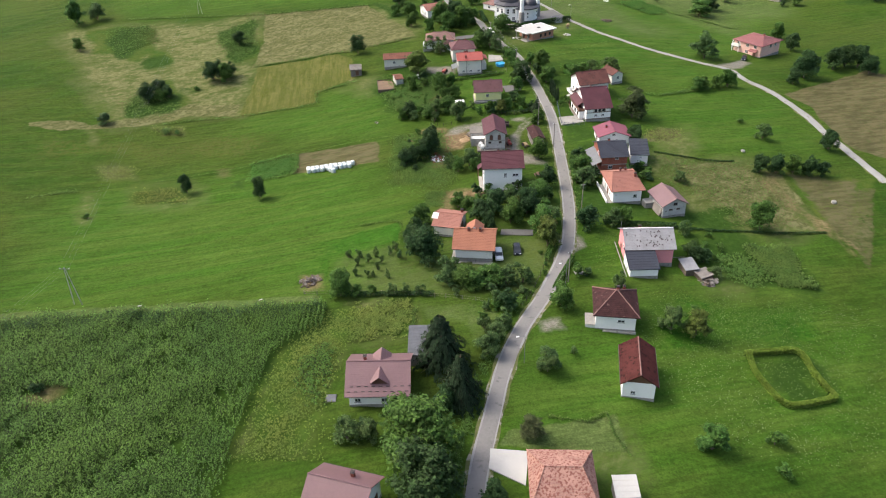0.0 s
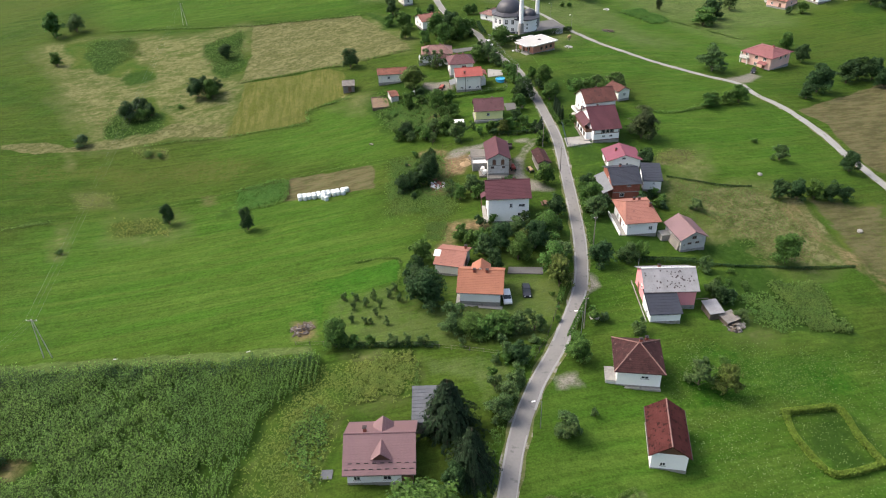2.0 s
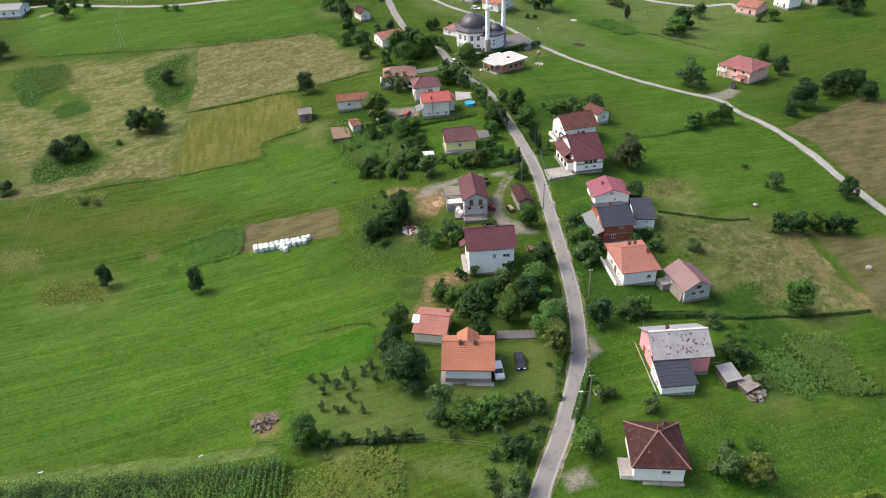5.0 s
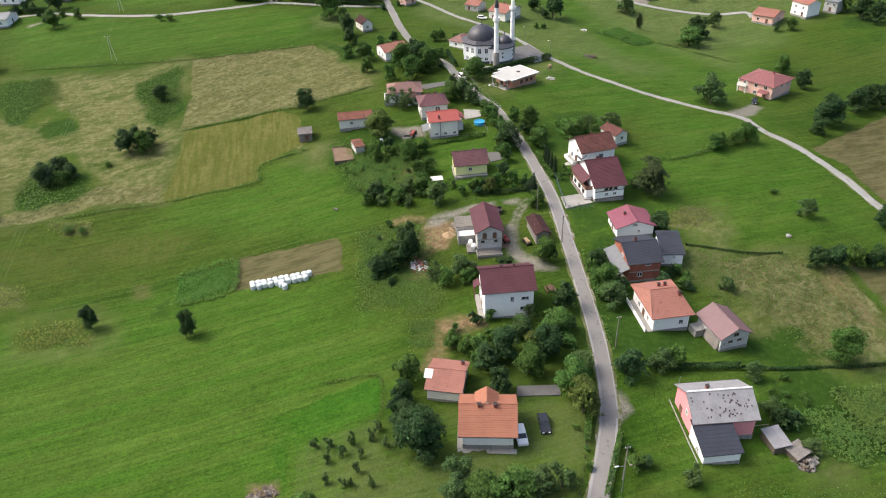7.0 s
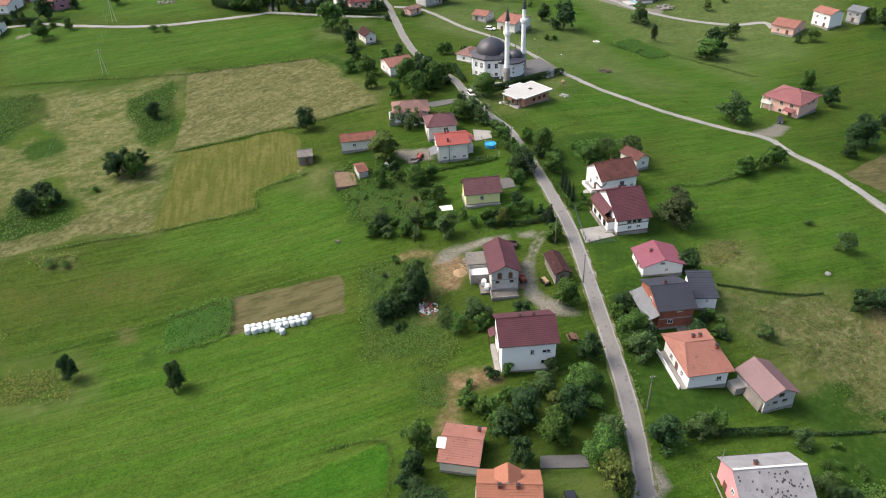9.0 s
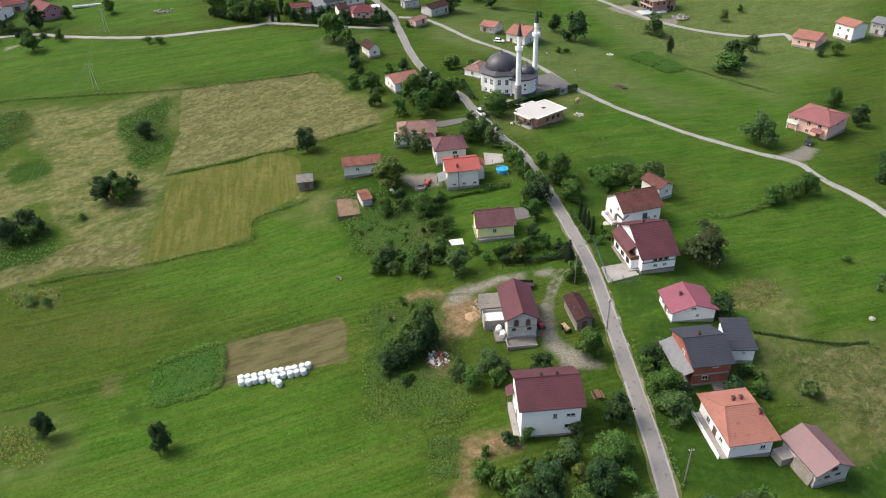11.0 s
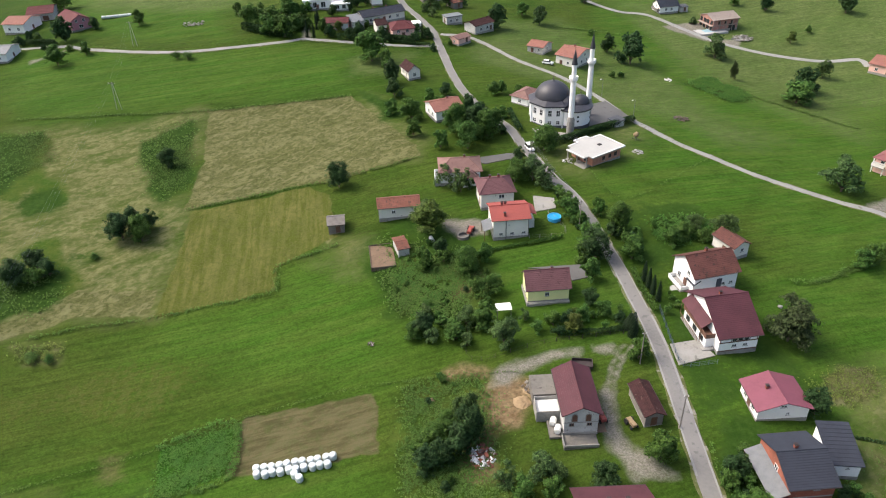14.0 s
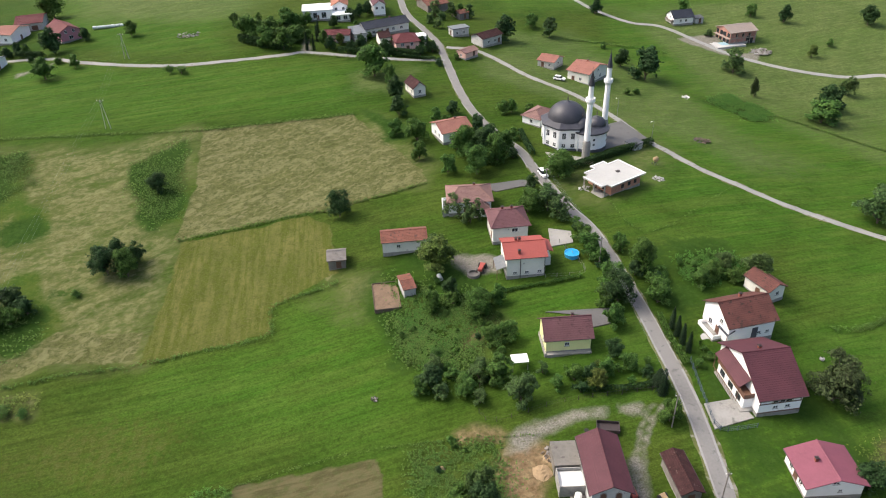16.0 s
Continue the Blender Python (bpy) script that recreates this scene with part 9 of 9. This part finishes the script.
# ---- fences
def fence(line, h=1.2, label="low dark metal garden fence", material="dark", gap=2.2, rails=(0.3, 0.9), slats=False, thick=0.03):
    p = smooth_line(line, gap)
    ob = new("fence")
    o = p[0]
    ob.matrix_basis = pose(o.x, o.y, z_at(o.x, o.y))
    tagged(ob, label, "fence")
    base = Vector((o.x, o.y, z_at(o.x, o.y)))
    q = [Vector((v2.x, v2.y, z_at(v2.x, v2.y))) - base for v2 in p]
    for v2 in q:
        bm = bmesh.new()
        box(bm, v2.x - 0.05, v2.x + 0.05, v2.y - 0.05, v2.y + 0.05, v2.z - 0.4, v2.z + h)
        part("post", bm, M[material], ob)
    for a, b in zip(q, q[1:]):
        for r in rails:
            bm = bmesh.new()
            tube(bm, a + Vector((0, 0, r * h / 1.0)), b + Vector((0, 0, r * h / 1.0)), thick, thick, 4)
            part("rail", bm, M[material], ob)
        if slats:
            bm = bmesh.new()
            d = (b - a)
            n = Vector((-d.y, d.x, 0)).normalized() * 0.02
            vs = [bm.verts.new(c) for c in (a - n + Vector((0, 0, 0.08)), b - n + Vector((0, 0, 0.08)), b - n + Vector((0, 0, h)), a - n + Vector((0, 0, h)), a + n + Vector((0, 0, 0.08)), b + n + Vector((0, 0, 0.08)), b + n + Vector((0, 0, h)), a + n + Vector((0, 0, h)))]
            for f in ((0, 1, 2, 3), (7, 6, 5, 4), (0, 4, 5, 1), (1, 5, 6, 2), (2, 6, 7, 3), (3, 7, 4, 0)):
                bm.faces.new([vs[i] for i in f])
            part("panel", bm, M[material], ob)


fence([(39.0, 220.1), (38.3, 209.6), (38.6, 203.7), (45.0, 203.9)], 1.2, "blue-grey metal fence round the paved yard", "fencepaint", 1.6, (0.2, 0.5, 0.85))
fence([(15.1, 112.2), (18.7, 119.5), (22.2, 128.6)], 1.2, "dark wire garden fence along the lane", "dark", 2.2, (0.3, 0.9), False, 0.015)
fence([(21.7, 260.1), (25.2, 248.6), (16.4, 247.7)], 1.1, "grey wire garden fence round the pool lawn", "concrete", 2.2, (0.3, 0.9), False, 0.012)
fence([(-29.7, 120.7), (-15.9, 119.2), (-0.0, 116.4), (8.6, 114.3)], 1.0, "old wooden post fence below the orchard", "wood", 2.6, (0.3, 0.9), False, 0.015)
fence([(-0.2, 221.6), (-0.3, 209.9), (14.0, 212.3), (32.5, 213.4)], 1.1, "thin wire garden fence", "dark", 2.6, (0.3, 0.9), False, 0.012)


# ---- smaller things
def heap(name, x, y, r, h, count, materials, label, category, seed, lo=0.15, hi=0.6):
    """A loose pile of broken boards, blocks and sheets, as one object with its pieces."""
    rr = random.Random(seed)
    ob = thing(name, x, y, 0, None, label, category)
    for k in range(count):
        bm = bmesh.new()
        a, d = rr.random() * math.tau, r * math.sqrt(rr.random())
        s = rr.uniform(lo, hi)
        box(bm, -s, s, -s * 0.6, s * 0.6, -s * 0.18, s * 0.18, 0, pose(d * math.cos(a), d * math.sin(a), 0.12 + h * (1 - d / r) * rr.random(), rr.uniform(-35, 35), rr.uniform(-35, 35), rr.uniform(0, 180)))
        part("piece", bm, M[materials[k % len(materials)]], ob)
    return ob


heap("rubbish_heap", -0.4, 186.4, 2.3, 0.7, 80, ("oldtile", "plastic", "brick", "plastic", "wood", "oldtile", "pale", "frame"), "heap of broken tiles, boards and white plastic", "rubble", 3)
heap("rubbish_heap", -1.7, 189.4, 1.6, 0.5, 22, ("oldtile", "brick", "oldtile"), "heap of broken red roof tiles", "rubble", 4)
heap("firewood_pile", 9.8, 201.3, 1.6, 0.9, 40, ("wood", "bark", "wood"), "pile of brown firewood and boards", "wood", 5, 0.15, 0.4)
heap("scrap_pile", 56.6, 123.2, 1.9, 0.9, 60, ("wood", "bark", "oldconcrete", "dark", "wood", "bark"), "pile of boards and scrap beside a hut", "rubble", 6)
heap("plastic_sheets", 83.9, 356.2, 1.5, 0.2, 8, ("plastic", "pale", "pale"), "white plastic sheets lying in the meadow", "plastic", 7, 0.3, 0.8)
heap("brush_pile", 75.7, 317.8, 2.5, 1.0, 80, ("bark", "dark", "bark"), "dark heap of brushwood in the meadow", "brushwood", 8, 0.1, 0.5)
heap("fire_ring", -20.2, 218.1, 0.8, 0.3, 20, ("dark", "concrete", "bark"), "ring of stones with old ashes in the meadow", "fire pit", 9, 0.1, 0.25)
heap("manure_heap", -29.1, 125.7, 2.4, 0.8, 60, ("bark", "wood", "bark", "dark"), "brown manure heap at the maize field's corner", "heap", 10, 0.15, 0.5)
heap("stone_pile", 53.7, 289.4, 1.5, 0.6, 34, ("concrete", "pale", "greywall"), "pile of building stones and sand", "rubble", 11, 0.15, 0.4)
heap("earth_heap", 130.5, 403.0, 4.2, 1.2, 90, ("concrete", "wood", "oldconcrete", "concrete"), "bank of dug earth and rubble beside the unfinished house", "rubble", 12, 0.3, 0.8)
heap("stone_pile", 32.7, 283.9, 1.6, 0.3, 16, ("pale", "plastic", "concrete"), "building scraps on the grass", "rubble", 13, 0.15, 0.5)
heap("brushwood", -98.1, 408.9, 4.5, 0.15, 60, ("wood", "oldconcrete", "concrete"), "strewn grey boards in the far meadow", "wood", 14, 0.2, 0.6)

house("ramshackle hut with a weathered grey sheet roof", 53.3, 127.0, 8, 3.2, 4.0, 1.7, 0.5, kind="mono", roof="slate", wall="bark", over=0.2, name="hut", category="hut", plinth=0)
house("low dark lean-to under pale patched boards", 56.0, 124.8, 24, 3.4, 2.8, 1.1, 0.4, kind="mono", roof="wood", wall="bark", over=0.2, name="hut", category="hut", plinth=0)
line = thing("washing_line", 50.0, 129.7, 0, None, "pale washing line between two short posts", "washing line")
for x in (0.0, 3.3):
    bm = bmesh.new()
    tube(bm, (x, 0, -0.3), (x, 0, 1.6), 0.06, 0.05, 6)
    part("post", bm, M["wood"], line)
bm = bmesh.new()
tube(bm, (0, 0, 1.55), (3.3, 0, 1.55), 0.05, 0.05, 6)
part("bar", bm, M["boards"], line)

tractor = thing("tractor", 25.2, 190.4, 20, None, "small dusty yellow garden tractor beside the shed", "tractor")
bm = bmesh.new()
box(bm, -0.4, 0.4, -1.1, 0.4, 0.5, 1.1, 0.08), box(bm, -0.5, 0.5, 0.4, 1.1, 0.5, 1.0, 0.05)
part("bonnet", bm, M["sand"], tractor)
for sx2 in (-1, 1):
    for wy, r in ((-0.8, 0.32), (0.7, 0.52)):
        bm = bmesh.new()
        tube(bm, (sx2 * 0.45, wy, r), (sx2 * 0.72, wy, r), r, r, 14)
        part("wheel", bm, M["tyre"], tractor)
tiller = thing("tractor", 2.9, 252.5, -20, None, "small red tractor on the gravel yard", "tractor")
bm = bmesh.new()
box(bm, -0.5, 0.5, -1.4, 0.6, 0.5, 1.2, 0.1), box(bm, -0.7, 0.7, 0.6, 1.5, 0.6, 1.1, 0.05)
part("bonnet", bm, M["carred"], tiller)
for sx2 in (-1, 1):
    for wy, r in ((-1.0, 0.36), (1.0, 0.6)):
        bm = bmesh.new()
        tube(bm, (sx2 * 0.55, wy, r), (sx2 * 0.85, wy, r), r, r, 14)
        part("wheel", bm, M["tyre"], tiller)

gazebo = thing("garden_gazebo", 7.2, 221.9, 3, None, "garden gazebo with flat white roof on posts", "gazebo")
bm = bmesh.new()
box(bm, -1.6, 1.6, -1.2, 1.2, 2.2, 2.32, 0.03)
part("roof", bm, M["plastic"], gazebo)
for x in (-1.4, 1.4):
    for y in (-1.0, 1.0):
        bm = bmesh.new()
        tube(bm, (x, y, -0.3), (x, y, 2.2), 0.06, 0.06, 6)
        part("post", bm, M["wood"], gazebo)

table = thing("picnic_table", 26.4, 171.9, 4, None, "dark wooden picnic table with two benches", "table")
for x0, x1, z in ((-0.45, 0.45, 0.75), (-1.05, -0.72, 0.45), (0.72, 1.05, 0.45)):
    bm = bmesh.new()
    box(bm, x0, x1, -1.0, 1.0, z - 0.06, z, 0.01)
    part("tabletop" if z > 0.6 else "bench", bm, M["woodframe"], table)
for y in (-0.75, 0.75):
    bm = bmesh.new()
    box(bm, -1.0, 1.0, y - 0.05, y + 0.05, 0.3, 0.38), box(bm, -0.5, -0.4, y - 0.05, y + 0.05, -0.1, 0.7), box(bm, 0.4, 0.5, y - 0.05, y + 0.05, -0.1, 0.7)
    part("leg_frame", bm, M["woodframe"], table)

well = thing("well_cover", 28.9, 125.0, 4, None, "concrete well cover in the grass", "well")
bm = bmesh.new()
box(bm, -1.0, 1.0, -0.8, 0.8, -0.3, 0.3, 0.05)
part("slab", bm, M["concrete"], well)
bm = bmesh.new()
box(bm, -0.4, 0.4, -0.35, 0.35, 0.3, 0.38, 0.02)
part("hatch", bm, M["steel"], well)
pit = thing("well_cover", -20.2, 87.3, 0, None, "square dark pit cover beside the mauve-roofed house", "well")
bm = bmesh.new()
box(bm, -0.9, 0.9, -0.9, 0.9, -0.3, 0.12, 0.03)
part("slab", bm, M["tin"], pit)

yard = thing("yard_wall", -18.2, 247.2, 6, None, "low board walls and bare earth floor of a ruined barn", "ruin")
bm = bmesh.new()
box(bm, -2.9, 2.7, -4.6, 4.6, -0.5, 0.4, 0.05)
part("floor", bm, M["bareearth"], yard)
for a, b, c, d, hh in ((-3.05, -2.9, -4.6, 4.6, 0.6), (-2.9, 2.7, 4.6, 4.72, 0.65), (-2.9, 2.7, -4.75, -4.62, 0.45)):
    bm = bmesh.new()
    box(bm, a, b, c, d, -0.6, hh, 0.03)
    part("wall", bm, M["bark"], yard)

tunnel = thing("silage_roll", -134.8, 424.4, 12, None, "long white wrapped silage roll in the far meadow", "silage")
for k in range(7):
    bm = bmesh.new()
    tube(bm, (-6 + k * 1.75, 0, 0.55), (-4.5 + k * 1.75, 0, 0.55), 0.68, 0.68, 12)
    part("wrapped_roll", bm, M["bale"], tunnel)
pool2 = thing("garden_pool", 119.7, 411.8, 10, None, "pale blue rectangular pool on a stone terrace", "pool")
bm = bmesh.new()
box(bm, -6.5, 6.5, -4.5, 4.5, -0.8, 0.3, 0.05)
part("terrace", bm, M["pale"], pool2)
bm = bmesh.new()
box(bm, -3.2, 2.6, -2.4, 1.4, 0.2, 0.34, 0.02)
part("water", bm, M["palewater"], pool2)

# snow guards on the mauve roof
mv = called("mauve metal roof, two dormers")
for zz, yy in ((3.0 + 0.42, -5.25 + 0.7), (3.0 + 0.85, -5.25 + 1.45)):
    for k in range(9):
        x = -4.8 + k * 1.2 + (0.5 if zz > 3.5 else 0)
        bm = bmesh.new()
        box(bm, x - 0.3, x + 0.3, yy - 0.03, yy + 0.03, zz, zz + 0.14)
        part("snow_guard", bm, M["dark"], mv)

# open dark farm cart behind the unfinished house, and sand tipped in its yard
cart = thing("farm_cart", 19.9, 205.1, 80, None, "dark open farm cart behind the unfinished house", "cart")
for a, b, c, d, lo, hi in ((-1.1, 1.1, -1.9, 1.9, 0.6, 0.7), (-1.1, -1.02, -1.9, 1.9, 0.7, 1.3), (1.02, 1.1, -1.9, 1.9, 0.7, 1.3), (-1.02, 1.02, -1.9, -1.82, 0.7, 1.3), (-1.02, 1.02, 1.82, 1.9, 0.7, 1.3)):
    bm = bmesh.new()
    box(bm, a, b, c, d, lo, hi)
    part("board", bm, M["dark"], cart)
for sx2 in (-1, 1):
    bm = bmesh.new()
    tube(bm, (sx2 * 1.12, 0, 0.4), (sx2 * 1.32, 0, 0.4), 0.42, 0.42, 14)
    part("wheel", bm, M["tyre"], cart)
spare = thing("tyre", 15.8, 203.5, 0, z_at(15.8, 203.5) + 2.3, "old black tyre lying on the terrace slab", "tyre")
bm = bmesh.new()
lathe(bm, ((0.2, 0.0), (0.36, 0.02), (0.42, 0.12), (0.36, 0.22), (0.2, 0.24)), sides=16)
part("rubber", bm, M["tyre"], spare)


def mound(name, x, y, r, h, material, label, category, seed):
    """A loose tipped heap with an uneven outline."""
    rr = random.Random(seed)
    ob = thing(name, x, y, 0, None, label, category)
    bm = bmesh.new()
    rings = []
    for k in range(6):
        q = 1 - k / 6
        rings.append([bm.verts.new((r * q * math.cos(i * math.tau / 18) * rr.uniform(0.82, 1.15), r * q * math.sin(i * math.tau / 18) * rr.uniform(0.82, 1.15), -0.15 + h * (1 - q ** 1.6) * rr.uniform(0.85, 1.1))) for i in range(18)])
    for a, b in zip(rings, rings[1:]):
        for i in range(18):
            bm.faces.new((a[i], a[(i + 1) % 18], b[(i + 1) % 18], b[i]))
    bm.faces.new(rings[-1])
    part("mound", bm, M[material], ob)


mound("sand_heap", 7.8, 197.7, 2.0, 0.9, "sand", "heap of pale orange building sand", "sand", 1)
mound("sand_heap", 9.2, 200.5, 1.3, 0.6, "sand", "small heap of pale building sand", "sand", 2)
mound("hay_heap", -8.4, 200.7, 0.7, 0.8, "sand", "small round heap of straw in the grass", "hay", 3)

ring = thing("stone_well", 1.0, 251.0, 0, None, "round grey stone well on the gravel yard", "well")
bm = bmesh.new()
lathe(bm, ((1.5, -0.3), (1.45, 0.7), (1.0, 0.75), (1.0, 0.2)), sides=22)
part("rim", bm, M["oldconcrete"], ring)
tank = thing("water_tank", -6.5, 251.0, 15, None, "white plastic water tank beside the bushes", "tank")
bm = bmesh.new()
tube(bm, (0, -0.8, 0.5), (0, 0.8, 0.5), 0.5, 0.5, 14)
part("drum", bm, M["plastic"], tank)
for y in (-0.5, 0.5):
    bm = bmesh.new()
    box(bm, -0.45, 0.45, y - 0.06, y + 0.06, -0.1, 0.15)
    part("cradle", bm, M["wood"], tank)


# water drums beside the unfinished house
for u, v, z in ((-4.2, -2.8, 0.9), (-3.7, -4.6, 0.9)):
    p = g.matrix_basis @ Vector((u, v, 0))
    drum = thing("water_tank", p.x, p.y, 70, g.matrix_basis.translation.z + 0.35, "white plastic drum on a concrete platform", "tank")
    bm = bmesh.new()
    lathe(bm, ((0.3, -0.75), (0.55, -0.68), (0.58, 0.0), (0.55, 0.68), (0.3, 0.75)), sides=14)
    bm.transform(pose(0, 0, 0.62, 0, 90, 0))
    part("drum", bm, M["plastic"], drum)
    for x in (-0.45, 0.45):
        bm = bmesh.new()
        box(bm, x - 0.07, x + 0.07, -0.45, 0.45, 0.0, 0.16)
        part("cradle", bm, M["wood"], drum)
barrow = thing("garden_machine", 20.6, 192.0, 10, None, "red garden machine standing against the grey house", "machine")
bm = bmesh.new()
box(bm, -0.5, 0.5, -0.9, 0.7, 0.4, 1.1, 0.1), box(bm, -0.35, 0.35, 0.2, 0.9, 1.1, 1.5, 0.08)
part("body", bm, M["carred"], barrow)
for sx2 in (-1, 1):
    for wy in (-0.6, 0.5):
        bm = bmesh.new()
        tube(bm, (sx2 * 0.5, wy, 0.32), (sx2 * 0.7, wy, 0.32), 0.34, 0.34, 12)
        part("wheel", bm, M["tyre"], barrow)


def boulder(x, y, r, seed):
    """A pale weathered block in the grass."""
    rr = random.Random(seed)
    ob = thing("boulder", x, y, rr.uniform(0, 180), None, "pale grey boulder lying in the meadow", "rock")
    bm = bmesh.new()
    bmesh.ops.create_icosphere(bm, subdivisions=2, radius=r)
    for v2 in bm.verts:
        v2.co *= rr.uniform(0.82, 1.12)
        v2.co.z = v2.co.z * 0.7 + r * 0.35
    part("stone", bm, M["concrete"], ob)


boulder(89.3, 189.5, 0.7, 1)
boulder(103.8, 162.3, 0.75, 2)
boulder(64.2, 219.9, 0.5, 3)
for k, (x, y) in enumerate(((-64.7, 120.7), (-38.8, 119.9))):
    ob = thing("plastic_sheet", x, y, 10 + 20 * k, None, "crumpled white plastic sheet on the mown strip", "plastic")
    bm = bmesh.new()
    box(bm, -0.4, 0.4, -0.14, 0.12, 0.0, 0.1, 0.04)
    part("sheet", bm, M["pale"], ob)

house("small shed with dark sheet roof at the hedge's end", 52.6, 309.6, 33, 4.4, 3.4, 1.8, 0.4, kind="mono", roof="tin", wall="greywall", over=0.2, name="shed", category="shed", plinth=0)
mixer = thing("concrete_mixer", 55.6, 298.6, 20, None, "dusty yellow concrete mixer on the building plot", "mixer")
bm = bmesh.new()
lathe(bm, ((0.35, -0.6), (0.75, -0.25), (0.8, 0.2), (0.4, 0.85), (0.34, 0.95)), sides=14)
bm.transform(pose(0, 0, 1.5, 0, 35, 0))
part("drum", bm, M["sand"], mixer)
for x in (-0.5, 0.5):
    bm = bmesh.new()
    tube(bm, (x, -0.6, 0.1), (0, 0, 1.4), 0.05, 0.05, 6), tube(bm, (x, 0.6, 0.1), (0, 0, 1.4), 0.05, 0.05, 6)
    part("frame", bm, M["steel"], mixer)
    bm = bmesh.new()
    tube(bm, (x - 0.06, 0.6, 0.22), (x + 0.06, 0.6, 0.22), 0.24, 0.24, 12)
    part("wheel", bm, M["tyre"], mixer)
